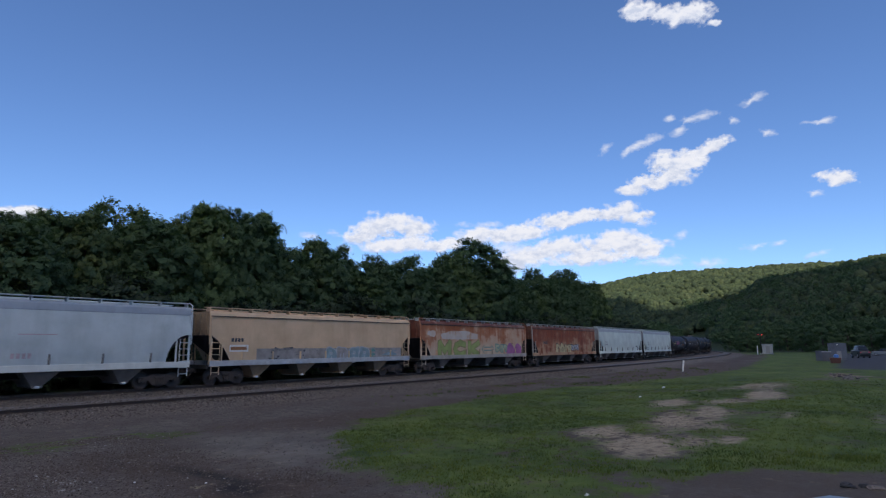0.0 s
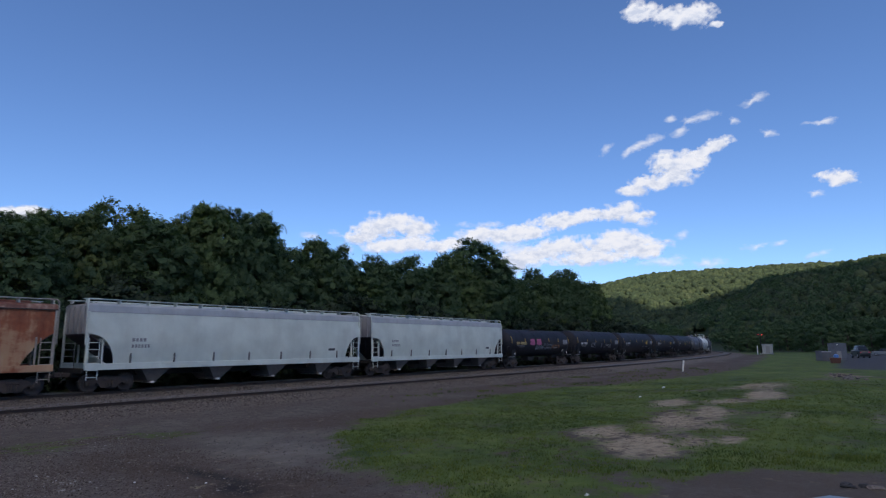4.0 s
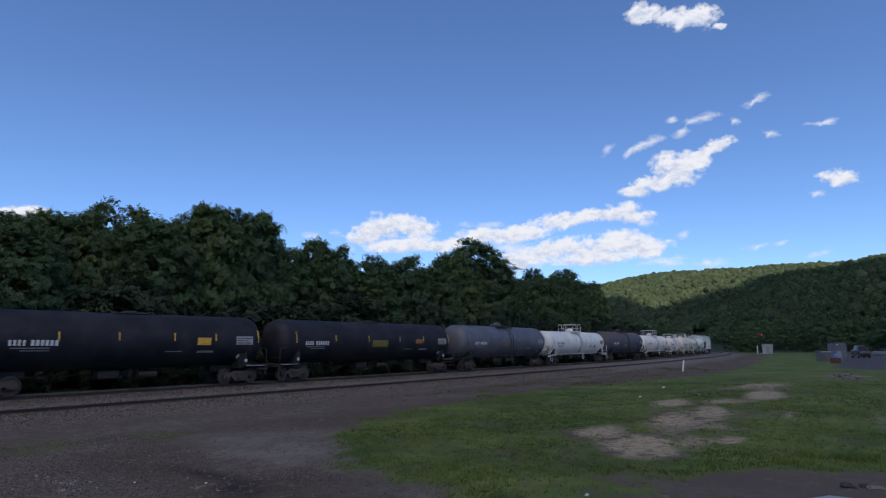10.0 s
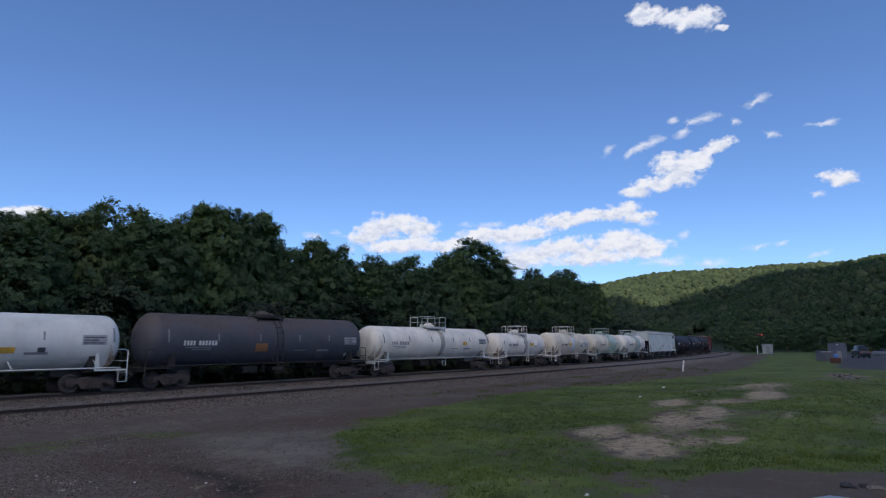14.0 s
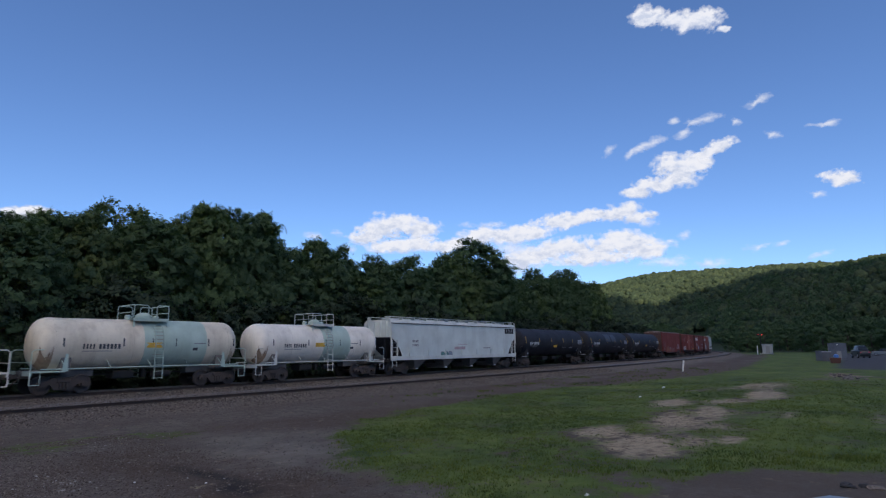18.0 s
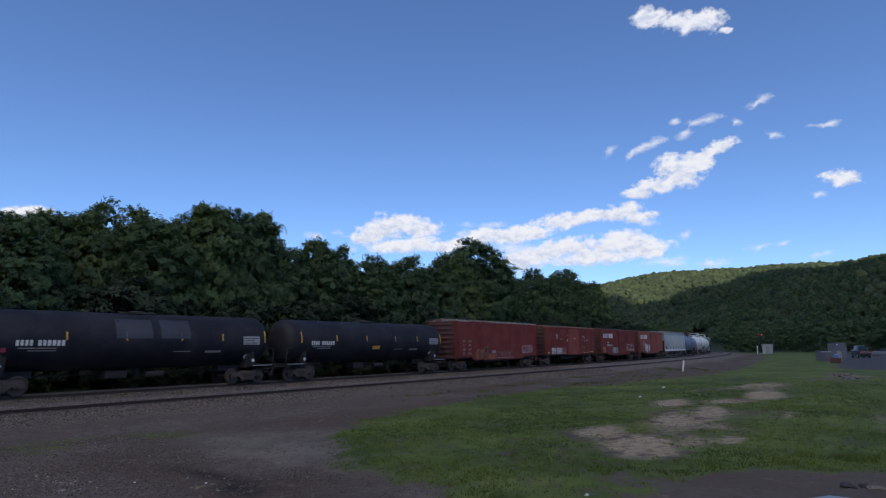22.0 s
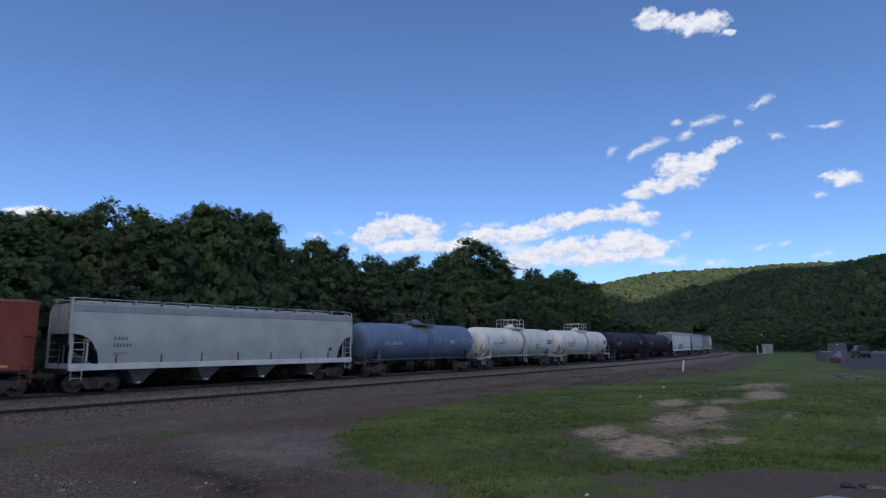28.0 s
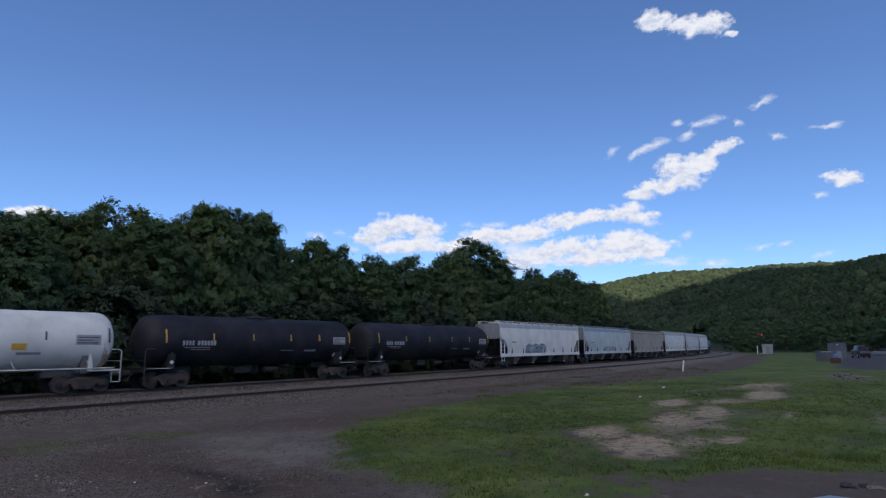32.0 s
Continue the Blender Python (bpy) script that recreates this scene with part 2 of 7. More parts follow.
# ---- mesh tools ----
class Shape:
    """Collects vertices and faces of one mesh."""

    def __init__(self):
        self.v, self.f, self.m = [], [], []

    def add(self, verts, faces, slot=0):
        k = len(self.v)
        self.v += [tuple(p) for p in verts]
        self.f += [tuple(i + k for i in f) for f in faces]
        self.m += [slot] * len(faces)
        return self

    def box(self, x0, x1, y0, y1, z0, z1, c=0.0, slot=0):
        """A box whose edges are cut back by c."""
        if c <= 0:
            vs = [(x, y, z) for x in (x0, x1) for y in (y0, y1) for z in (z0, z1)]
            return self.add(vs, [(0, 1, 3, 2), (4, 6, 7, 5), (0, 4, 5, 1), (2, 3, 7, 6), (0, 2, 6, 4), (1, 5, 7, 3)], slot)
        c = min(c, 0.45 * min(x1 - x0, y1 - y0, z1 - z0))
        vs, fs = [], []
        X, Y, Z = (x0, x1), (y0, y1), (z0, z1)
        idx = {}
        for i in (0, 1):
            for j in (0, 1):
                for k in (0, 1):
                    s = (1 if i == 0 else -1, 1 if j == 0 else -1, 1 if k == 0 else -1)
                    for ax in range(3):
                        p = [X[i] + s[0] * c, Y[j] + s[1] * c, Z[k] + s[2] * c]
                        p[ax] = (X[i], Y[j], Z[k])[ax]
                        idx[i, j, k, ax] = len(vs)
                        vs.append(tuple(p))
        g = lambda i, j, k, a: idx[i, j, k, a]
        for i in (0, 1):
            q = [g(i, 0, 0, 0), g(i, 1, 0, 0), g(i, 1, 1, 0), g(i, 0, 1, 0)]
            fs.append(tuple(q if i else q[::-1]))
            q = [g(0, i, 0, 1), g(1, i, 0, 1), g(1, i, 1, 1), g(0, i, 1, 1)]
            fs.append(tuple(q[::-1] if i else q))
            q = [g(0, 0, i, 2), g(1, 0, i, 2), g(1, 1, i, 2), g(0, 1, i, 2)]
            fs.append(tuple(q if i else q[::-1]))
        for i in (0, 1):
            for j in (0, 1):
                fs.append((g(i, j, 0, 0), g(i, j, 1, 0), g(i, j, 1, 1), g(i, j, 0, 1)))
                fs.append((g(i, 0, j, 0), g(i, 1, j, 0), g(i, 1, j, 2), g(i, 0, j, 2)))
                fs.append((g(0, i, j, 1), g(1, i, j, 1), g(1, i, j, 2), g(0, i, j, 2)))
                for k in (0, 1):
                    fs.append((g(i, j, k, 0), g(i, j, k, 1), g(i, j, k, 2)))
        return self.add(vs, fs, slot)

    def rod(self, p, q, r, n=8, r2=None, slot=0, caps=True):
        p, q = Vector(p), Vector(q)
        r2 = r if r2 is None else r2
        d = (q - p).normalized()
        a = d.orthogonal().normalized()
        b = d.cross(a)
        vs, fs = [], []
        for e, rr in ((p, r), (q, r2)):
            for i in range(n):
                t = 2 * math.pi * i / n
                vs.append(e + a * (rr * math.cos(t)) + b * (rr * math.sin(t)))
        for i in range(n):
            j = (i + 1) % n
            fs.append((i, j, n + j, n + i))
        if caps:
            fs += [tuple(range(n))[::-1], tuple(range(n, 2 * n))]
        return self.add(vs, fs, slot)

    def pipe(self, points, r, n=6, slot=0):
        """A bent tube through the points, in one piece."""
        pts = [Vector(p) for p in points]
        dirs = [(q - p).normalized() for p, q in zip(pts, pts[1:])]
        a = dirs[0].orthogonal().normalized()
        rings = []
        for i, p in enumerate(pts):
            d = dirs[0] if i == 0 else dirs[-1] if i == len(dirs) else (dirs[i - 1] + dirs[i]).normalized()
            a = (a - d * a.dot(d)).normalized()
            b = d.cross(a)
            rings.append([tuple(p + a * (r * math.cos(2 * math.pi * k / n)) + b * (r * math.sin(2 * math.pi * k / n))) for k in range(n)])
        return self.loft(rings, slot=slot)

    def loft(self, rings, closed=True, caps=True, slot=0):
        n = len(rings[0])
        vs = [p for ring in rings for p in ring]
        fs = []
        for i in range(len(rings) - 1):
            for j in range(n if closed else n - 1):
                k = (j + 1) % n
                fs.append((i * n + j, i * n + k, (i + 1) * n + k, (i + 1) * n + j))
        if caps and closed:
            fs += [tuple(range(n))[::-1], tuple(range((len(rings) - 1) * n, len(rings) * n))]
        return self.add(vs, fs, slot)

    def spin(self, profile, p, axis='y', n=20, slot=0):
        """Turns (along, radius) pairs round an axis through p."""
        rings = []
        for al, r in profile:
            ring = []
            for i in range(n):
                t = 2 * math.pi * i / n
                c, s = r * math.cos(t), r * math.sin(t)
                o = {'y': (c, al, s), 'x': (al, c, s), 'z': (c, s, al)}[axis]
                ring.append((p[0] + o[0], p[1] + o[1], p[2] + o[2]))
            rings.append(ring)
        return self.loft(rings, slot=slot)

    def plate(self, outline, y0, y1, slot=0):
        """An outline of (x, z) pairs with thickness from y0 to y1."""
        n = len(outline)
        vs = [(x, y0, z) for x, z in outline] + [(x, y1, z) for x, z in outline]
        fs = [tuple(range(n)), tuple(range(n, 2 * n))[::-1]] + [(i, n + i, n + (i + 1) % n, (i + 1) % n) for i in range(n)]
        return self.add(vs, fs, slot)

    def mesh(self, name, mats, soft=False):
        me = bpy.data.meshes.new(name)
        me.from_pydata(self.v, [], self.f)
        for m in (mats if isinstance(mats, (list, tuple)) else [mats]):
            me.materials.append(m)
        if any(self.m):
            me.polygons.foreach_set("material_index", self.m)
        bm = bmesh.new()
        bm.from_mesh(me)
        bmesh.ops.recalc_face_normals(bm, faces=bm.faces)
        bm.to_mesh(me)
        bm.free()
        if soft:
            me.polygons.foreach_set("use_smooth", [True] * len(me.polygons))
            me.set_sharp_from_angle(angle=radians(38))
        me.update()
        return me


def part(name, shape, material, parent, label="", soft=False):
    """One mesh object under a thing or under a part."""
    me = shape if isinstance(shape, bpy.types.Mesh) else shape.mesh(name, material, soft)
    ob = new(name, me)
    ob.parent = parent
    if label:
        ob["label"] = label
    return ob


def stuff_mesh(name, verts, faces, material, soft=False):
    """A large mesh from arrays; faces all have the same number of corners."""
    me = bpy.data.meshes.new(name)
    verts, faces = np.asarray(verts, np.float32), np.asarray(faces, np.int32)
    nf, k = faces.shape
    me.vertices.add(len(verts))
    me.vertices.foreach_set("co", verts.ravel())
    me.loops.add(nf * k)
    me.loops.foreach_set("vertex_index", faces.ravel())
    me.polygons.add(nf)
    me.polygons.foreach_set("loop_start", np.arange(nf, dtype=np.int32) * k)
    me.polygons.foreach_set("loop_total", np.full(nf, k, np.int32))
    if soft:
        me.polygons.foreach_set("use_smooth", np.ones(nf, bool))
    me.materials.append(material)
    me.update(calc_edges=True)
    me.validate()
    return me


# ---- ground ----
# dry, bare places in the grass: how far across and along the view, half widths, how bare
BARE = ((5.2, 16.3, 0.95, 1.9, 1.0), (4.9, 18.9, 0.85, 1.4, 0.95), (10.0, 27.1, 1.1, 2.3, 0.95), (10.1, 23.2, 0.6, 2.0, 0.8), (7.9, 21.3, 0.7, 1.6, 0.75), (8.0, 17.1, 0.45, 1.0, 0.95),
        (6.8, 16.6, 0.7, 1.5, 0.6), (15.3, 29.1, 1.0, 2.8, 0.9), (12.1, 26.6, 1.3, 1.7, 0.7), (12.2, 21.6, 0.4, 1.2, 0.6), (3.5, 12.2, 0.4, 1.2, 0.75), (4.1, 12.0, 0.3, 0.7, 0.5),
        (8.4, 20.6, 2.3, 4.6, 0.5), (33.0, 50.0, 2.6, 9.0, 0.5), (18.6, 35.8, 1.9, 3.1, 0.6), (14.3, 34.0, 1.8, 2.0, 0.35), (14.3, 19.9, 0.4, 2.4, 0.6), (2.9, 14.6, 0.4, 1.1, 0.55), (1.6, 14.4, 0.7, 1.0, 0.45))


def across(x, y):
    """Places counted across and along the direction in which the yard is seen."""
    return x * math.sin(YAW) - y * math.cos(YAW), x * math.cos(YAW) + y * math.sin(YAW)


def grass_share(x, y):
    """How much of the ground is grass at a place, from 0 to 1."""
    wob = (field(x / 3.0, y / 3.0, 21) - 0.5) * 3.4 + (field(x / 0.7, y / 0.7, 22) - 0.5) * 1.2
    edge = np.interp(x, [0, 10.5, 12.5, 14.4, 16, 19, 21.4, 27, 33, 38, 45, 54, 71, 85, 130, 200], [9, 13.0, 14.8, 15.6, 16.3, 17.4, 17.7, 18.4, 18.4, 17.4, 16.4, 15.6, 15.6, 17, 24, 44])
    g = smooth(-1.3, 0.9, edge - y + wob * 0.6)
    left = np.interp(y, [0, 4, 5, 6.5, 7.7, 8.5, 9.4, 10.2, 12.3, 14.7], [13.2, 9.0, 8.6, 8.8, 9.4, 9.7, 10.0, 9.9, 10.9, 12.6])
    g = g * smooth(-1.1, 1.0, x - left + wob * 0.6)
    south = np.interp(x, [8, 10, 12.5, 13.3, 14.6, 15.1, 16.2, 20, 40, 60, 90], [6.2, 5.0, 4.5, 3.8, 2.6, 1.4, 0.8, -6, -12, -8, -4])
    g = g * smooth(-0.5, 0.5, y - south + wob * 0.75)
    u, v = across(x, y)
    for cx, cy, rx, ry, k in BARE:
        d = np.hypot((u - cx * v / cy) / rx, (v - cy) / ry)
        g = g * (1 - k * (1 - smooth(0.1, 1.7, d + wob * 0.42)))
    g = g * (0.68 + 0.32 * smooth(0.36, 0.58, field(x / 2.2, y / 1.5, 25, 5)))
    far = smooth(150, 220, np.hypot(x, y))
    n = y - swing(np.clip(x, -400, 700)) - NEAR_Y
    g = g * (1 - smooth(-12, -7, n) * (x > 100))
    beyond = smooth(10.5, 13.0, n)
    g = np.maximum(g, np.maximum(beyond, far * (np.abs(n - 3) > 8)))
    tuft = smooth(0.42, 0.66, field(x / 1.6, y / 0.8, 31)) * smooth(17.5, 18.5, y) * (1 - smooth(20.5, 22.5, y)) * (1 - smooth(10, 14, x)) * 0.52
    return np.clip(np.maximum(g, tuft), 0, 1)


def stone_share(x, y):
    """How stony the bare ground is."""
    n = y - swing(np.clip(x, -400, 700)) - NEAR_Y
    bed = smooth(-4.6, -3.4, n) * (1 - smooth(9.0, 10.2, n))
    wob = (field(x / 2.0, y / 2.0, 41) - 0.5) * 3
    corner = (1 - smooth(5.2, 7.0, x + wob * 0.5)) * smooth(9.5, 11.5, y) * (1 - smooth(17.0, 19.0, y))
    return np.clip(np.maximum(bed, 0.9 * corner), 0, 1)


def tan_share(x, y):
    """Dry straw and bare tan soil among the grass."""
    wob = (field(x / 1.2, y / 1.2, 51) - 0.5) * 2.0 + (field(x / 0.4, y / 0.4, 52) - 0.5) * 0.8
    t = np.zeros(np.shape(x))
    u, v = across(x, y)
    for cx, cy, rx, ry, k in BARE:
        if cy < 15:
            continue
        t = np.maximum(t, min(1.0, k * 1.15) * (1 - smooth(0.35, 1.75, np.hypot((u - cx * v / cy) / rx, (v - cy) / ry) + wob * 0.45)))
    return t


def build_ground():
    k, n = 7.2, 400
    u = np.linspace(-1, 1, n)
    gx = 18 + 4700 * np.sinh(k * u) / math.sinh(k)
    gy = 14 + 4700 * np.sinh(k * u) / math.sinh(k)
    X, Y = np.meshgrid(gx, gy, indexing='ij')
    Z = ground_height(X, Y)
    verts = np.stack([X, Y, Z], -1).reshape(-1, 3)
    i = np.arange(n * n).reshape(n, n)
    faces = np.stack([i[:-1, :-1], i[1:, :-1], i[1:, 1:], i[:-1, 1:]], -1).reshape(-1, 4)
    nd = Nodes("soil, gravel and turf")
    at = nd.place()

    def share(name):
        a = nd.node("ShaderNodeAttribute")
        a.attribute_name = name
        return a.outputs["Fac"]

    mid, fine, grit = nd.noise(0.35, 6, 0.6, at=at), nd.noise(3.4, 8, 0.75, at=at), nd.noise(20.0, 4, 0.7, at=at)
    soil = nd.mix(nd.ramp(mid, [(0.35, (0, 0, 0)), (0.65, (1, 1, 1))]), (0.128, 0.108, 0.089), (0.196, 0.168, 0.139))
    soil = nd.mix(nd.ramp(fine, [(0.35, (0, 0, 0)), (0.7, (1, 1, 1))]), soil, (0.068, 0.052, 0.041))
    soil = nd.mix(nd.math('MULTIPLY', nd.ramp(grit, [(0.56, (0, 0, 0)), (0.68, (1, 1, 1))]), 0.55), soil, (0.29, 0.25, 0.21))
    soil = nd.mix(share("brown"), soil, nd.ramp(fine, [(0.3, (0.054, 0.037, 0.027)), (0.7, (0.132, 0.098, 0.073))]))
    soil = nd.mix(nd.math('MULTIPLY', share("dust"), nd.ramp(nd.noise(0.9, 7, 0.7, at=at), [(0.35, (0.15, 0.15, 0.15)), (0.62, (0.9, 0.9, 0.9))])), soil, nd.ramp(mid, [(0.3, (0.168, 0.150, 0.122)), (0.7, (0.225, 0.201, 0.166))]))
    wet = nd.mix(share("wet"), soil, (0.030, 0.027, 0.026))
    stone = nd.ramp(nd.noise(14.0, 5, 0.75, at=at), [(0.25, (0.044, 0.033, 0.026)), (0.5, (0.140, 0.114, 0.094)), (0.75, (0.28, 0.24, 0.20))])
    col = nd.mix(share("stone"), wet, stone)
    straw = nd.ramp(fine, [(0.3, (0.23, 0.180, 0.116)), (0.7, (0.47, 0.375, 0.250))])
    ragged = nd.noise(2.1, 9, 0.76, at=at)

    def torn(name, reach=1.5):
        """A share whose border is torn by noise."""
        f = nd.math('ADD', share(name), nd.math('MULTIPLY', nd.math('SUBTRACT', ragged, 0.5), reach))
        return nd.ramp(f, [(0.30, (0, 0, 0)), (0.70, (1, 1, 1))])

    col = nd.mix(nd.math('MULTIPLY', torn("tan", 3.4), nd.ramp(fine, [(0.36, (0.6, 0.6, 0.6)), (0.52, (1, 1, 1))])), col, straw)
    turf = nd.ramp(nd.math('ADD', nd.math('MULTIPLY', nd.noise(1.3, 7, 0.7, at=at), 0.45), nd.math('MULTIPLY', nd.noise(0.22, 5, 0.62, at=at), 0.55)), [(0.36, (0.046, 0.072, 0.020)), (0.46, (0.074, 0.110, 0.025)), (0.55, (0.110, 0.148, 0.030)), (0.66, (0.155, 0.174, 0.048))])
    turf = nd.mix(nd.ramp(nd.noise(0.55, 8, 0.72, at=at), [(0.54, (0, 0, 0)), (0.72, (0.7, 0.7, 0.7))]), turf, nd.ramp(fine, [(0.35, (0.062, 0.056, 0.032)), (0.65, (0.125, 0.105, 0.062))]))
    # dark green floor colour with the shade under the trees painted in
    woodland_shade = nd.mix(mid, (0.026, 0.038, 0.015), (0.040, 0.056, 0.020))
    turf = nd.mix(share("wood"), turf, woodland_shade)
    col = nd.mix(torn("grass", 2.2), col, turf)
    lot = nd.ramp(nd.noise(3, 6, 0.7, at=at), [(0.3, (0.05, 0.05, 0.055)), (0.7, (0.085, 0.085, 0.09))])
    col = nd.mix(share("lot"), col, lot)
    nd.color(col)
    nd.bump(nd.math('ADD', fine, nd.math('MULTIPLY', grit, 0.6)), 0.9, 0.07)
    nd.set(0.95, 0, 0.2)
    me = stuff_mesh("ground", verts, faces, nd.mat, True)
    x, y = verts[:, 0], verts[:, 1]
    wet = 1 - smooth(0.35, 1.2, np.hypot((x - 7.4) / 0.34, (y - 12.1) / 2.2) + (field(x / 0.7, y / 0.7, 61) - 0.5) * 0.9)
    wet = np.maximum(wet, 1 - smooth(0.35, 1.2, np.hypot((x - 7.0) / 0.28, (y - 10.5) / 0.9) + (field(x / 0.7, y / 0.7, 62) - 0.5) * 0.9))
    lot = smooth(74, 80, x - 0.9 * (y - 4)) * (1 - smooth(0.0, 2.0, y - 6.4 - (x - 82) * 0.078)) * (1 - smooth(215, 225, x)) * smooth(-70, -60, y)
    wob = (field(x / 1.5, y / 1.5, 71) - 0.5) * 1.3
    brown = smooth(0.35, 0.65, field(x / 3.5, y / 3.5, 72)) * 0.5 + (1 - smooth(0.6, 1.2, np.hypot((x - 6.0) / 2.6, (y - 12.5) / 4.0) + wob)) * 0.8
    verge = smooth(-15, -9, n_of(x, y)) * (1 - smooth(-5, -3.6, n_of(x, y))) * smooth(22, 34, x) * smooth(0.25, 0.55, field(x / 5, y / 2.5, 74))
    lawn = smooth(10.5, 13, x) * (1 - smooth(-10, -8, n_of(x, y))) * (1 - smooth(90, 110, x))
    brown = np.clip(np.maximum(brown * (1 - smooth(60, 90, x)), np.maximum(verge * 0.95, lawn * (0.5 + 0.3 * smooth(5.0, 7.5, y)))), 0, 1)
    dust = 1 - smooth(0.15, 1.35, np.hypot((x - 10.4) / 4.0, (y - 14.0) / 4.6) + wob * 0.8)
    # the wood share also paints that shade just beyond the far track
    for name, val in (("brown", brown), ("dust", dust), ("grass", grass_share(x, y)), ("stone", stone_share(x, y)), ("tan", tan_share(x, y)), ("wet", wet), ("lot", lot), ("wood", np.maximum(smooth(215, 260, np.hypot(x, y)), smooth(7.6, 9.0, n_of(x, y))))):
        a = me.attributes.new(name, 'FLOAT', 'POINT')
        a.data.foreach_set("value", np.asarray(val, np.float32))
    g = new("ground", me)
    return tagged(g, "grey gravel yard and green grass beside the tracks", "ground", kind="structure")


def n_of(x, y):
    """Distance beyond the near track's middle."""
    return y - swing(np.clip(x, -400, 700)) - NEAR_Y


def turf_share(x, y):
    """Where grass stands thick, with torn borders."""
    thin = 0.22 + 0.78 * smooth(0.34, 0.56, field(x / 2.4, y / 1.7, 83, 5))
    return smooth(0.3, 0.75, grass_share(x, y) + (field(x / 0.5, y / 0.5, 81, 4) - 0.5) * 1.1) * thin


def scatter(n, box, weight, seed, size, squash=0.6):
    """n places in the box (x0, x1, y0, y1), kept with the chance that weight gives."""
    rng = np.random.default_rng(seed)
    x = rng.uniform(box[0], box[1], n)
    y = rng.uniform(box[2], box[3], n)
    keep = rng.random(n) < weight(x, y)
    x, y = x[keep], y[keep]
    n = y - swing(x) - NEAR_Y
    z = ground_height(x, y) + 0.155 * (1 - smooth(0.55, 0.70, np.abs(n))) + 0.10 * (1 - smooth(0.5, 0.68, np.abs(n - FAR_Y + NEAR_Y)))
    return x, y, z, rng.uniform(size[0], size[1], len(x)), rng


def pebbles(name, places, material, label):
    """Small angular stones, each an uneven eight-sided lump, in one mesh."""
    x, y, z, s, rng = places
    n = len(x)
    octa = np.array([(1, 0, 0), (-1, 0, 0), (0, 1, 0), (0, -1, 0), (0, 0, 1), (0, 0, -1)], float)
    tri = np.array([(0, 2, 4), (2, 1, 4), (1, 3, 4), (3, 0, 4), (2, 0, 5), (1, 2, 5), (3, 1, 5), (0, 3, 5)])
    v = octa[None] * rng.uniform(0.6, 1.25, (n, 6, 1)) + rng.normal(0, 0.16, (n, 6, 3))
    a = rng.uniform(0, 2 * math.pi, n)
    c, sn = np.cos(a)[:, None], np.sin(a)[:, None]
    v = np.stack([v[..., 0] * c - v[..., 1] * sn, v[..., 0] * sn + v[..., 1] * c, v[..., 2] * 0.7], -1) * s[:, None, None]
    v += np.stack([x, y, z + s * 0.25], -1)[:, None]
    f = tri[None] + 6 * np.arange(n)[:, None, None]
    ob = new(name, stuff_mesh(name, v.reshape(-1, 3), f.reshape(-1, 3), material))
    return tagged(ob, label, "gravel", kind="stuff")


def blades(name, places, material, label, per=5):
    """Tufts of grass: per bent blades each, in one mesh."""
    x, y, z, s, rng = places
    n = len(x) * per
    X, Y, Z, S = (np.repeat(q, per) for q in (x, y, z, s))
    X = X + rng.normal(0, 0.05, n)
    Y = Y + rng.normal(0, 0.05, n)
    a = rng.uniform(0, 2 * math.pi, n)
    lean = rng.uniform(0.2, 0.9, n) * S
    b = rng.uniform(0, 2 * math.pi, n)
    w = rng.uniform(0.006, 0.014, n) * (0.7 + 4 * S)
    px, py = np.cos(a) * w, np.sin(a) * w
    lx, ly = np.cos(b) * lean, np.sin(b) * lean
    h = S * rng.uniform(0.7, 1.2, n)
    v = np.stack([np.stack([X - px, Y - py, Z - 0.01], -1), np.stack([X + px, Y + py, Z - 0.01], -1),
                  np.stack([X + px * .8 + lx * .4, Y + py * .8 + ly * .4, Z + h * .65], -1), np.stack([X - px * .8 + lx * .4, Y - py * .8 + ly * .4, Z + h * .65], -1),
                  np.stack([X + lx, Y + ly, Z + h], -1)], 1)
    k = 5 * np.arange(n)[:, None]
    f = np.concatenate([k + np.array([[0, 1, 2]]), k + np.array([[0, 2, 3]]), k + np.array([[3, 2, 4]])])
    ob = new(name, stuff_mesh(name, v.reshape(-1, 3), f, material))
    return tagged(ob, label, "grass", kind="stuff")


def island_material(name, stops, rough=0.9, glow=0.0, patchy=None):
    n = Nodes(name)
    g = n.node("ShaderNodeNewGeometry")
    col = n.ramp(g.outputs["Random Per Island"], stops)
    if patchy:
        col = n.mix(1.0, col, n.ramp(n.noise(0.30, 7, 0.65), [(0.36, patchy[0]), (0.5, (1, 1, 1)), (0.64, patchy[1])]), 'MULTIPLY')
    n.color(col)
    n.set(rough, 0, 0.25)
    if glow:
        n.bsdf.inputs["Transmission Weight"].default_value = 0.0
        tr = n.node("ShaderNodeBsdfTranslucent")
        n.link(n.mix(1.0, col, (1.0, 1.0, 0.45), 'MULTIPLY'), tr.inputs["Color"])
        mx = n.node("ShaderNodeMixShader")
        mx.inputs[0].default_value = glow
        n.link(n.bsdf.outputs[0], mx.inputs[1])
        n.link(tr.outputs[0], mx.inputs[2])
        n.link(mx.outputs[0], n.out.inputs["Surface"])
    return n.mat


# ---- track ----
RAIL_PROFILE = [(-0.07, -0.17), (0.07, -0.17), (0.07, -0.155), (0.012, -0.135), (0.012, -0.045), (0.036, -0.032), (0.036, -0.006), (0.026, 0.0),
                (-0.026, 0.0), (-0.036, -0.006), (-0.036, -0.032), (-0.012, -0.045), (-0.012, -0.135), (-0.07, -0.155)]


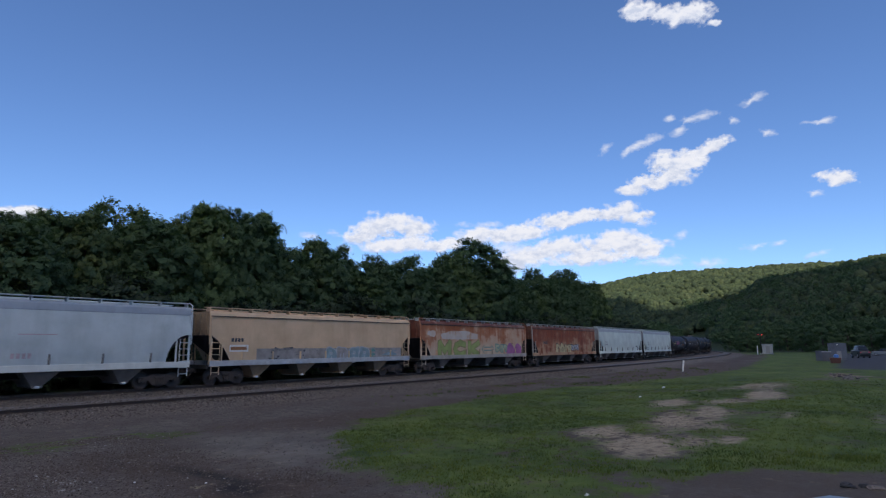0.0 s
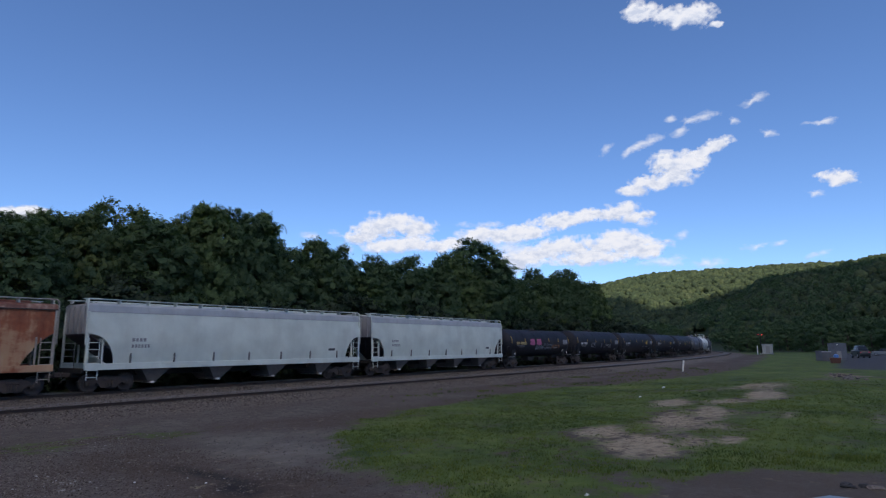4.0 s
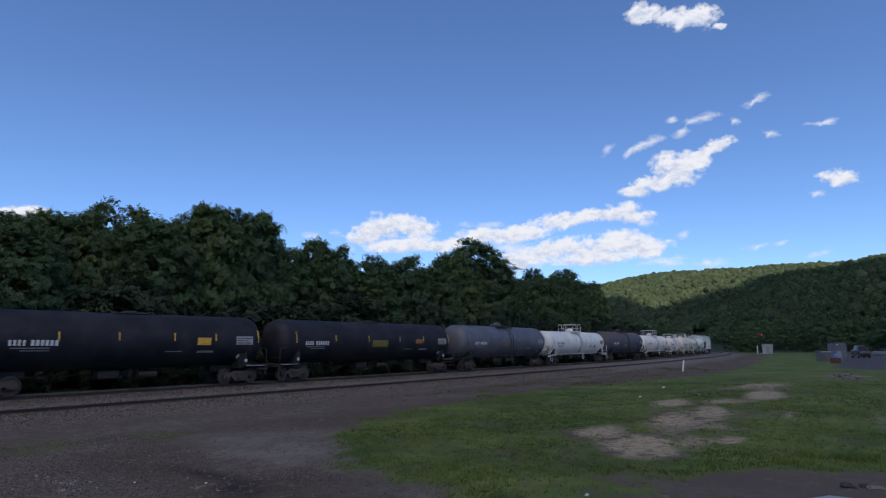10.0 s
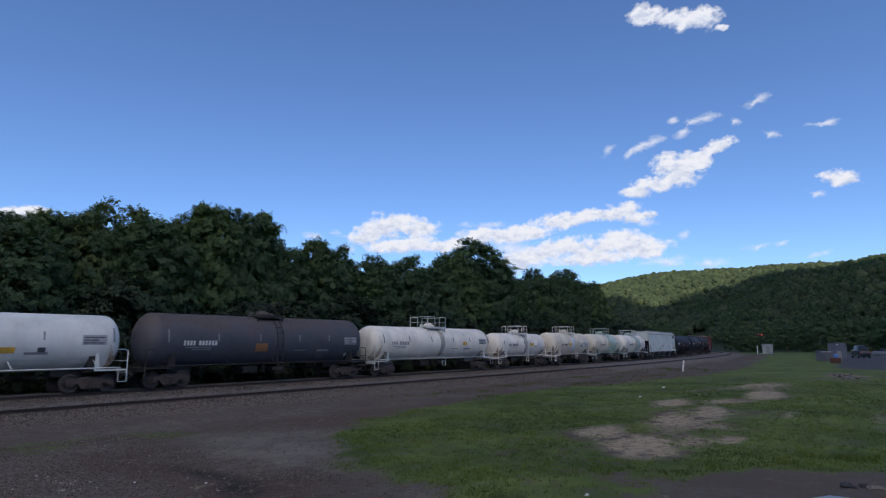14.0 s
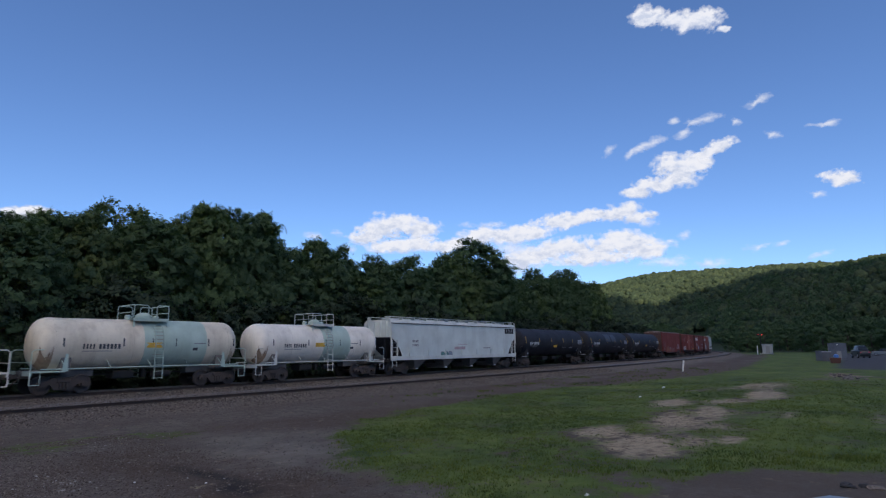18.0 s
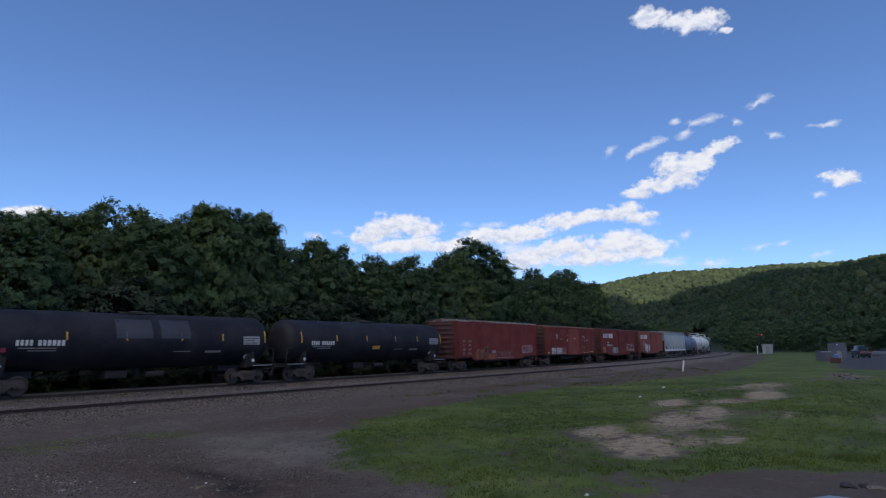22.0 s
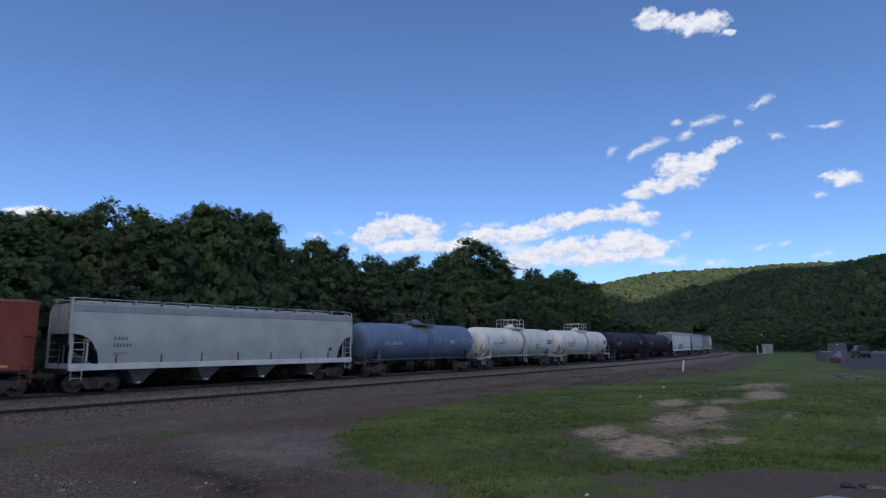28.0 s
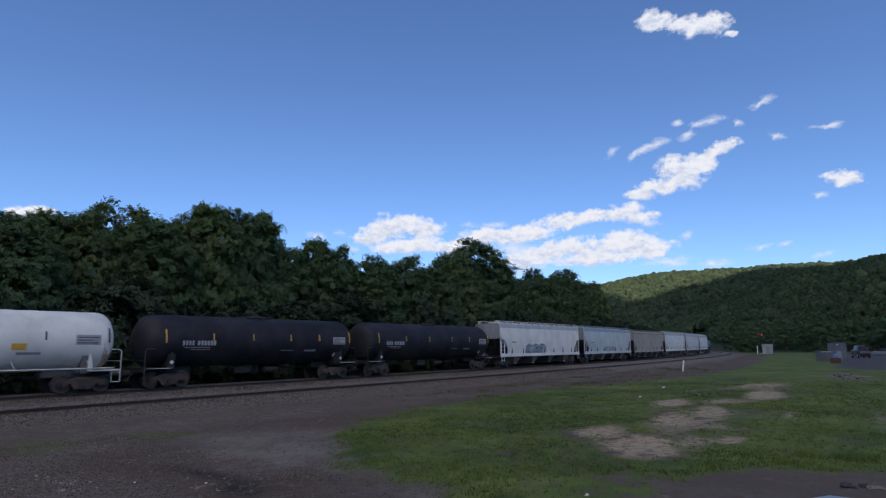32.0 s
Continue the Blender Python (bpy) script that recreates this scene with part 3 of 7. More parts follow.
def heading(x):
    return math.atan2(swing_at(x + 0.5) - swing_at(x - 0.5), 1.0)


def track(y0, z0, seed, label, single):
    """One track: two rails, the ties that lie nearest as parts of their own, the others in one part."""
    t = new("railway_track")
    tagged(t, label, "railway track", kind="structure")
    xs = [-60 + 4 * i for i in range(96)]
    for side in (-0.7535, 0.7535):
        s = Shape()
        rings = []
        for x in xs:
            h = heading(x)
            nx, ny = -math.sin(h), math.cos(h)
            cy = y0 + swing_at(x)
            rings.append([(x + nx * (side + py), cy + ny * (side + py), z0 + pz) for py, pz in RAIL_PROFILE])
        s.loft(rings)
        k = len(RAIL_PROFILE)
        for i in range(len(s.f)):
            if len(s.f[i]) == 4 and i % k in (6, 7, 8):
                s.m[i] = 1
        part("rail", s, [M["rail"], M["railtop"]], t, "rusty steel rail with a worn head")
    one = Shape().box(-0.115, 0.115, -1.3, 1.3, -0.30, -0.165, 0.012).mesh("tie", M["tie"])
    rng = random.Random(seed)
    rest = Shape()
    x = -58.0
    while x < 300:
        h = heading(x)
        if single and 3 < x < 120:
            ob = part("tie", one, None, t)
            ob.matrix_basis = Matrix.Translation((x, y0 + swing_at(x), z0 + rng.uniform(-0.012, 0.008))) @ Matrix.Rotation(h + rng.uniform(-0.02, 0.02), 4, 'Z')
        else:
            c, sn = math.cos(h), math.sin(h)
            q = [(-0.115, -1.3), (0.115, -1.3), (0.115, 1.3), (-0.115, 1.3)]
            vs = [(x + a * c - b * sn, y0 + swing_at(x) + a * sn + b * c, z0 + zz) for zz in (-0.3, -0.165) for a, b in q]
            rest.add(vs, [(0, 1, 2, 3), (4, 7, 6, 5), (0, 4, 5, 1), (1, 5, 6, 2), (2, 6, 7, 3), (3, 7, 4, 0)])
        x += 0.56
    heap = Shape()
    heap.loft([[(x - math.sin(heading(x)) * py, y0 + swing_at(x) + math.cos(heading(x)) * py, z0 + pz) for py, pz in ((-0.72, -0.19), (-0.70, -0.06), (-0.5, -0.012), (0.5, 0.004), (0.69, -0.004), (0.715, -0.19))] for x in xs])
    part("ballast_fill", heap, M["ballast"], t, "grey ballast heaped between the rails")
    ob = part("ties", rest, M["tie"], t)
    ob["kind"] = "stuff"
    return t


# ---- train ----
# A car's own space: x along the track, -y towards the yard, z from the rail head.
def wheel_shape():
    return Shape().spin([(-0.07, 0.20), (-0.07, 0.36), (-0.065, 0.485), (-0.035, 0.490), (-0.03, 0.462), (0.065, 0.452), (0.07, 0.40), (0.045, 0.375), (0.03, 0.25), (0.06, 0.16), (0.06, 0.10), (-0.07, 0.10)], (0, 0, 0), 'y', 24)


def side_frame_shape():
    s = Shape()
    outer = [(-1.10, 0.33), (-1.12, 0.52), (-1.02, 0.62), (-0.70, 0.66), (-0.42, 0.78), (0.42, 0.78), (0.70, 0.66), (1.02, 0.62), (1.12, 0.52), (1.10, 0.33), (0.74, 0.33), (0.68, 0.46), (0.58, 0.46), (0.36, 0.20), (-0.36, 0.20), (-0.58, 0.46), (-0.68, 0.46), (-0.74, 0.33)]
    s.plate(outer, -0.09, 0.09)
    for x in (-0.15, 0.0, 0.15):
        s.rod((x, -0.12, 0.26), (x, -0.12, 0.56), 0.055, 8)
    s.box(-0.30, 0.30, -0.14, 0.1, 0.55, 0.74, 0.03)
    for x in (-0.889, 0.889):
        s.rod((x, -0.16, 0.457), (x, 0.1, 0.457), 0.115, 12)
        s.rod((x, -0.19, 0.457), (x, -0.16, 0.457), 0.07, 8)
    return s


WHEEL = wheel_shape().mesh("wheel", M["wheel"], True)
SIDE_FRAME = side_frame_shape().mesh("side_frame", M["truck"])
BOLSTER = Shape().box(-0.2, 0.2, -1.0, 1.0, 0.5, 0.78, 0.04).rod((0, 0, 0.78), (0, 0, 0.86), 0.2, 14).box(-0.8, 0.8, -0.6, -0.5, 0.36, 0.46).box(-0.8, 0.8, 0.5, 0.6, 0.36, 0.46).mesh("truck", M["truck"])
AXLE = Shape().rod((0, -1.05, 0), (0, 1.05, 0), 0.085, 10).mesh("axle", M["wheel"], True)
COUPLER = Shape().box(-0.32, 0.30, -0.09, 0.09, -0.11, 0.11, 0.03).box(0.18, 0.42, -0.17, 0.15, -0.14, 0.14, 0.05).rod((-0.05, 0.25, -0.05), (0.3, 0.3, -0.42), 0.025, 6).mesh("coupler", M["truck"])


def truck(car, x):
    t = part("truck", BOLSTER, None, car, "brown-black cast steel truck")
    t.location = (x, 0, 0)
    for dx in (-0.889, 0.889):
        a = part("axle", AXLE, None, t)
        a.location = (dx, 0, 0.457)
        for y, turn in ((-0.80, 0), (0.80, math.pi)):
            w = part("wheel", WHEEL, None, t)
            w.location = (dx, y, 0.457)
            w.rotation_euler = (0, 0, math.pi - turn)
    for y, turn in ((-0.99, 0), (0.99, math.pi)):
        f = part("side_frame", SIDE_FRAME, None, t)
        f.location = (0, y, 0)
        f.rotation_euler = (0, 0, turn)


def running_gear(car, length, inset):
    for sx in (-1, 1):
        truck(car, sx * (length / 2 - inset))
        c = part("coupler", COUPLER, None, car)
        c.location = (sx * (length / 2 - 0.30), 0, 0.88)
        c.rotation_euler = (0, 0, 0 if sx > 0 else math.pi)


def ladder(s, x0, x1, y, z0, z1, steps, r=0.022):
    s.rod((x0, y, z0), (x0, y, z1), r, 6)
    s.rod((x1, y, z0), (x1, y, z1), r, 6)
    for i in range(steps):
        z = z0 + (z1 - z0) * (i + 0.4) / steps
        s.rod((x0, y, z), (x1, y, z), r * 0.9, 6)


def patch(outline, skin, lift):
    """A thin sheet of (x, z) corners laid on a car's side; skin(x, z) gives y there. Returns its vertices and faces."""
    cx = sum(p[0] for p in outline) / len(outline)
    cz = sum(p[1] for p in outline) / len(outline)
    n = len(outline)
    vs = [(cx, skin(cx, cz) - lift, cz)]
    for f in (0.5, 1.0):
        for x, z in outline:
            px, pz = cx + (x - cx) * f, cz + (z - cz) * f
            vs.append((px, skin(px, pz) - lift, pz))
    fs = [(0, 1 + i, 1 + (i + 1) % n) for i in range(n)]
    fs += [(1 + i, 1 + n + i, 1 + n + (i + 1) % n, 1 + (i + 1) % n) for i in range(n)]
    return vs, fs


def bars(car, skin, x, z, w, h, material, name="stencil", gap=0.0, count=1, skew=0.0):
    """Unreadable lettering: a row of upright bars."""
    step = w / count
    for i in range(count):
        s = Shape()
        x0, x1 = x + i * step, x + (i + 1) * step - (gap if count > 1 else 0)
        m = max(1, int(h / 0.25))
        for k in range(m):
            za, zb = z + h * k / m, z + h * (k + 1) / m
            s.add(*patch([(x0 + skew * za, za), (x1 + skew * za, za), (x1 + skew * zb, zb), (x0 + skew * zb, zb)], skin, 0.012))
        part(name if count == 1 else "character", s, material, car)


def sprayed(car, skin, x0, x1, z0, z1, letters, fills, outline, seed, label):
    """Sprayed lettering that cannot be read: fat rounded shapes that crowd one another, each with a rim and dark strokes inside."""
    rng = random.Random(seed)
    step, tall = (x1 - x0) / letters, z1 - z0

    def blob(cx, cz, hw, hh, lean, grow, lumps):
        pts = []
        for k in range(20):
            a = 2 * math.pi * k / 20
            c, q = math.cos(a), math.sin(a)
            r = (abs(c) ** 3 + abs(q) ** 3) ** (-1 / 3) * (1 + 0.10 * math.sin(3 * a + lumps) + 0.06 * math.sin(5 * a + 2 * lumps))
            px, pz = r * c * (hw + grow), r * q * (hh + grow)
            pts.append((cx + px + lean * pz, cz + pz))
        return pts

    def line(shape, pts, half, lift):
        for (xa, za), (xb, zb) in zip(pts, pts[1:]):
            l = math.hypot(xb - xa, zb - za) or 1.0
            ux, uz = (xb - xa) / l * half, (zb - za) / l * half
            shape.add(*patch([(xa - ux - uz, za - uz + ux), (xa - ux + uz, za - uz - ux), (xb + ux + uz, zb + uz - ux), (xb + ux - uz, zb + uz + ux)], skin, lift))

    for i in range(letters):
        rim, fill, dark = Shape(), Shape(), Shape()
        cx = x0 + step * (i + 0.5) + rng.uniform(-0.08, 0.08) * step
        cz = z0 + tall * (0.5 + rng.uniform(-0.05, 0.05))
        hw, hh = step * rng.uniform(0.46, 0.56), tall * rng.uniform(0.42, 0.52)
        lean, lumps = rng.uniform(-0.05, 0.22), rng.uniform(0, 6)
        edge = min(0.07, 0.10 * tall)
        rim.add(*patch(blob(cx, cz, hw, hh, lean, edge, lumps), skin, 0.014))
        fill.add(*patch(blob(cx, cz, hw, hh, lean, 0.0, lumps), skin, 0.020 + 0.002 * (i % 2)))
        form = rng.choice((0, 1, 2, 3))
        if form == 0:
            strokes = [[(-0.3, -0.9), (-0.25, 0.1)], [(0.35, -0.9), (0.3, 0.0)]]
        elif form == 1:
            strokes = [[(0.9, 0.1), (0.1, 0.25), (-0.25, 0.0), (0.1, -0.3), (0.9, -0.2)]]
        elif form == 2:
            strokes = [[(-0.2, 0.45), (0.25, 0.35), (0.15, 0.05), (-0.2, 0.15)], [(0.05, -0.9), (0.1, -0.35)]]
        else:
            strokes = [[(0.0, 0.9), (0.05, 0.2)], [(-0.35, -0.9), (-0.1, -0.25), (0.35, -0.9)]]
        for st in strokes:
            line(dark, [(cx + hw * px * 0.9 + lean * hh * pz, cz + hh * pz * 0.9) for px, pz in st], edge * 0.5, 0.027)
        ob = part("letter", rim, M[outline], car, label)
        part("letter_fill", fill, M[rng.choice(fills)], ob)
        part("letter_stroke", dark, M[outline], ob)


GLYPHS = {"M": [[(0, 0), (0, 1), (0.5, 0.35), (1, 1), (1, 0)]], "C": [[(1, 0.86), (0.55, 1), (0.12, 0.8), (0, 0.5), (0.12, 0.2), (0.55, 0), (1, 0.14)]], "K": [[(0, 0), (0, 1)], [(1, 1), (0.08, 0.48), (1, 0)]]}


def word(car, skin, text, x0, x1, z0, z1, fill, rim, label):
    """Big sprayed letters that can be read, each a fat stroke with a rim."""
    step = (x1 - x0) / len(text)
    for i, ch in enumerate(text):
        w, h = step * 0.64, (z1 - z0) * 0.68
        xa, za = x0 + step * (i + 0.18), z0 + (z1 - z0) * 0.16
        a, b = Shape(), Shape()
        for k, pts in enumerate(GLYPHS[ch]):
            q = [(xa + w * px, za + h * pz) for px, pz in pts]
            for shape, half, lift in ((a, 0.295, 0.014), (b, 0.235, 0.021 + 0.003 * k)):
                for j, ((xp, zp), (xn, zn)) in enumerate(zip(q, q[1:])):
                    l = math.hypot(xn - xp, zn - zp)
                    ux, uz = (xn - xp) / l * half, (zn - zp) / l * half
                    shape.add(*patch([(xp - ux * 0.8 - uz, zp - uz * 0.8 + ux), (xp - ux * 0.8 + uz, zp - uz * 0.8 - ux), (xn + ux * 0.8 + uz, zn + uz * 0.8 - ux), (xn + ux * 0.8 - uz, zn + uz * 0.8 + ux)], skin, lift + 0.001 * (j % 3)))
        ob = part("letter", a, M[rim], car, label)
        part("letter_fill", b, M[fill], ob)


def hopper_car(length, paint, label, roof=None, sill=None, round_side=True, frame=None, bay=None):
    """Covered hopper: bulged sides cut away over the trucks, sloped end sheets, a roof with hatches and running boards, four outlet bays."""
    car = tagged(new("hopper_car"), label, "freight car", group="train cars")
    half = length / 2 - 0.62
    up = 0.20 if round_side else 0.06
    top, low, plate = 3.86 + up if round_side else 4.02 + up, 1.42, 1.12
    eave = 4.28 + up
    edge = roof or paint
    # round-sided cars: roof and eave band in a darker tone than the sides
    if round_side:
        edge = M["dull_pale" if paint is M["pale"] else "dull_celadon" if paint is M["celadon"] else "dull_white"]
    bay = bay or M["bay"]
    bulge = 0.10 if round_side else 0.02

    def side(x, z):
        t = min(1, max(0, (z - low) / (top - low)))
        return -(1.49 + bulge * math.sin(math.pi * min(1, t * 1.05)) ** 0.8 * 1.0)

    def foot(x):
        u = min(1.0, max(0.0, (half - abs(x) - 0.10) / 1.25))
        return low + 1.50 * (1 - u ** (2.2 if round_side else 1.35)) ** (0.55 if round_side else 0.85)

    body = Shape()
    d_list = [0.0, 0.10, 0.25, 0.4, 0.6, 0.8, 0.95, 1.08, 1.18, 1.26, 1.31, 1.34, 1.351, 1.75]
    xs = [-half + d for d in d_list]
    m = 10
    xs += [-half + 1.75 + (2 * half - 3.5) * i / m for i in range(1, m)]
    xs += [half - d for d in reversed(d_list)]
    rows = 10
    for sgn in (1, -1):
        rings = []
        for x in xs:
            z0 = foot(x)
            rings.append([(x, sgn * side(x, z0 + (top - z0) * j / rows), z0 + (top - z0) * j / rows) for j in range(rows + 1)])
        body.loft(rings, closed=False)
    part("body", body, paint, car, soft=True)
    lid = Shape()
    arc = [(-1.50, top - 0.03), (-1.505, top), (-1.46, eave - 0.10), (-1.38, eave - 0.02), (-1.22, eave + 0.02), (-0.8, eave + 0.06), (0, eave + 0.10), (0.8, eave + 0.06), (1.22, eave + 0.02), (1.38, eave - 0.02), (1.46, eave - 0.10), (1.505, top), (1.50, top - 0.03)]
    lid.loft([[(x, y, z) for y, z in arc] for x in (-half - 0.01, half + 0.01)], closed=False)
    part("roof", lid, edge, car, "roof with rolled edges")
    if not round_side:
        for sgn in (-1, 1):
            part("gutter", Shape().box(-half, half, min(sgn * 1.47, sgn * 1.555), max(sgn * 1.47, sgn * 1.555), top - 0.05, top), M["under"], car, "dark seam under the roof edge")
    for sx in (-1, 1):
        end = Shape()
        x = sx * half
        inner = sx * (half - 0.04)
        end.add([(inner, -1.48, 2.95), (inner, 1.48, 2.95), (inner, 1.48, top), (inner, 1.30, eave), (inner, -1.30, eave), (inner, -1.48, top)], [(0, 1, 2, 3, 4, 5)])
        for y in (-1.0, -0.35, 0.35, 1.0):
            end.box(min(inner, x + sx * 0.05), max(inner, x + sx * 0.05), y - 0.05, y + 0.05, 2.95, eave - 0.1)
        # the "end" paint has the end wall's shade put into its colour
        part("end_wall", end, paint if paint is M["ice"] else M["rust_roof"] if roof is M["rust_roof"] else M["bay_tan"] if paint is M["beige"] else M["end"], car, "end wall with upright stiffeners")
        slope = Shape()
        a, b = sx * (half - 0.06), sx * (half - 2.5)
        slope.add([(a, -1.46, 2.96), (a, 1.46, 2.96), (b, 1.46, 1.25), (b, -1.46, 1.25), (a, -1.46, 2.90), (a, 1.46, 2.90), (b, 1.46, 1.19), (b, -1.46, 1.19)],
                  [(0, 1, 2, 3), (4, 7, 6, 5), (0, 4, 5, 1), (1, 5, 6, 2), (2, 6, 7, 3), (3, 7, 4, 0)])
        for y in (-0.7, 0.7):
            slope.add([(a, y - .04, 2.9), (a, y + .04, 2.9), (a - sx * 0.3, y + .04, 1.15), (a - sx * 0.3, y - .04, 1.15)], [(0, 1, 2, 3)])
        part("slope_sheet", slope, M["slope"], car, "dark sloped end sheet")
        for y in (-1.50, 1.50):
            posts = Shape()
            posts.box(min(x, x - sx * 0.10), max(x, x - sx * 0.10), y - 0.05, y + 0.05, 1.12, top, 0.01)
            part("corner_post", posts, frame or paint, car)
            stay = Shape().box(min(x - sx * 0.75, x - sx * 0.83), max(x - sx * 0.75, x - sx * 0.83), y - 0.04, y + 0.04, 1.42, 2.75, 0.01)
            part("stay", stay, frame or paint, car)
        for y in (-1.56, 1.56):
            rungs = Shape()
            ladder(rungs, x - sx * 0.12, x - sx * 0.62, y, 0.62, 2.7, 6)
            part("ladder", rungs, frame or paint, car)
        deck = Shape()
        deck.box(min(x - sx * 1.6, x + sx * 0.12), max(x - sx * 1.6, x + sx * 0.12), -1.45, 1.45, 1.06, 1.14, 0.01)
        deck.box(min(x, x + sx * 0.12), max(x, x + sx * 0.12), -1.5, 1.5, 0.98, 1.22, 0.01)
        part("end_platform", deck, M["under"], car)
    for sgn in (-1, 1):
        sills = Shape().box(-half, half, min(sgn * 1.50, sgn * 1.60), max(sgn * 1.50, sgn * 1.60), plate, low + 0.02, 0.015)
        part("side_sill", sills, sill or paint, car)
    for i in range(7):
        x = -half + 2.2 + (2 * half - 4.4) * i / 6
        part("side_rib", Shape().box(x - 0.04, x + 0.04, -1.595, -1.50, low + 0.02, low + 0.52, 0.01), M["bay"] if round_side else paint, car)
    for y in (-1.02, 1.02):
        board = Shape()
        board.box(-half - 0.05, half + 0.05, y - 0.22, y + 0.22, 4.515 + up, 4.55 + up)
        n = 12
        for i in range(n + 1):
            x = -half + 0.1 + (2 * half - 0.2) * i / n
            board.box(x - 0.03, x + 0.03, y - 0.18, y + 0.18, eave - 0.05, 4.515 + up)
        part("running_board", board, M["chalk"] if roof is M["rust_roof"] else roof or paint, car, "roof running board on brackets")
    for sx in (-1, 1):
        e = sx * (half + 0.05)
        part("end_hoop", Shape().pipe([(e - sx * 0.7, -1.26, 4.53 + up), (e - sx * 0.1, -1.34, 4.52 + up), (e, -1.42, 4.42 + up), (e, -1.52, 3.95 + up), (e, -1.54, 2.4)], 0.032), frame or paint, car)
    hatch = Shape()
    hatch.box(-half + 0.8, half - 0.8, -0.36, 0.36, eave, 4.47 + up, 0.04)
    part("hatch", hatch, roof or paint, car)
    for i in range(4):
        x = (i - 1.5) * (2 * half - 4.6) / 3.60 + 0.2
        funnel = Shape()
        q = lambda hx, hy, z: [(x - hx, -hy, z), (x + hx, -hy, z), (x + hx, hy, z), (x - hx, hy, z)]
        funnel.loft([q(0.80, 1.42, 1.22), q(0.76, 1.40, 1.08), q(0.24, 1.02, 0.46), q(0.24, 1.02, 0.36)])
        b = part("hopper_bay", funnel, bay, car, "dusty outlet bay")
        cap = Shape().box(x - 0.09, x + 0.09, -1.14, -1.0, 0.33, 0.44, 0.03).rod((x - 0.08, -1.18, 0.38), (x - 0.08, 1.0, 0.38), 0.05, 8)
        part("outlet_gate", cap, M["bright"], b, "bright metal outlet")
    spine = Shape().box(-half - 0.1, half + 0.1, -0.32, 0.32, 0.76, 1.1, 0.02)
    part("centre_sill", spine, M["under"], car)
    running_gear(car, length, 2.05)
    return car, side, half


def ribbon(car, skin, strokes, width, material, name="tag", label=""):
    """Thin sprayed or painted lines laid on a car's side."""
    for pts in strokes:
        s = Shape()
        vs, fs = [], []
        n = len(pts)
        for i, (x, z) in enumerate(pts):
            (xa, za), (xb, zb) = pts[max(0, i - 1)], pts[min(n - 1, i + 1)]
            l = math.hypot(xb - xa, zb - za) or 1.0
            nx, nz = -(zb - za) / l * width / 2, (xb - xa) / l * width / 2
            vs += [(x + nx, skin(x + nx, z + nz) - 0.012, z + nz), (x - nx, skin(x - nx, z - nz) - 0.012, z - nz)]
        fs = [(2 * i, 2 * i + 1, 2 * i + 3, 2 * i + 2) for i in range(n - 1)]
        part(name, s.add(vs, fs), material, car, label)


def worn_patch(car, skin, x0, x1, z0, z1, seed):
    """A pale place with a ragged border where the old paint still holds."""
    cx, cz, a, b = (x0 + x1) / 2, (z0 + z1) / 2, (x1 - x0) / 2, (z1 - z0) / 2
    edge = []
    for k in range(64):
        t = 2 * math.pi * k / 64
        r = 0.88 + 0.08 * math.sin(3 * t + seed) + 0.05 * math.sin(7 * t + 2 * seed)
        edge.append((cx + a * r * math.cos(t), cz + b * r * math.copysign(abs(math.sin(t)) ** 0.7, math.sin(t))))
    s = Shape()
    s.add(*patch(edge, skin, 0.010))
    part("worn_patch", s, M["worn"], car, "pale worn paint between the rust")


def arc_of(x, z, r, a0, a1, tall=1.3):
    return [(x + r * math.cos(radians(a)), z + r * tall * math.sin(radians(a))) for a in np.linspace(a0, a1, 12)]


def scrawl(x0, x1, z, h, seed):
    """A running zigzag of strokes."""
    rng = random.Random(seed)
    n = 11
    return [[(x0 + (x1 - x0) * (i + rng.uniform(-0.3, 0.3)) / n, z + (h if i % 2 else 0) * rng.uniform(0.7, 1.1)) for i in range(n + 1)]]


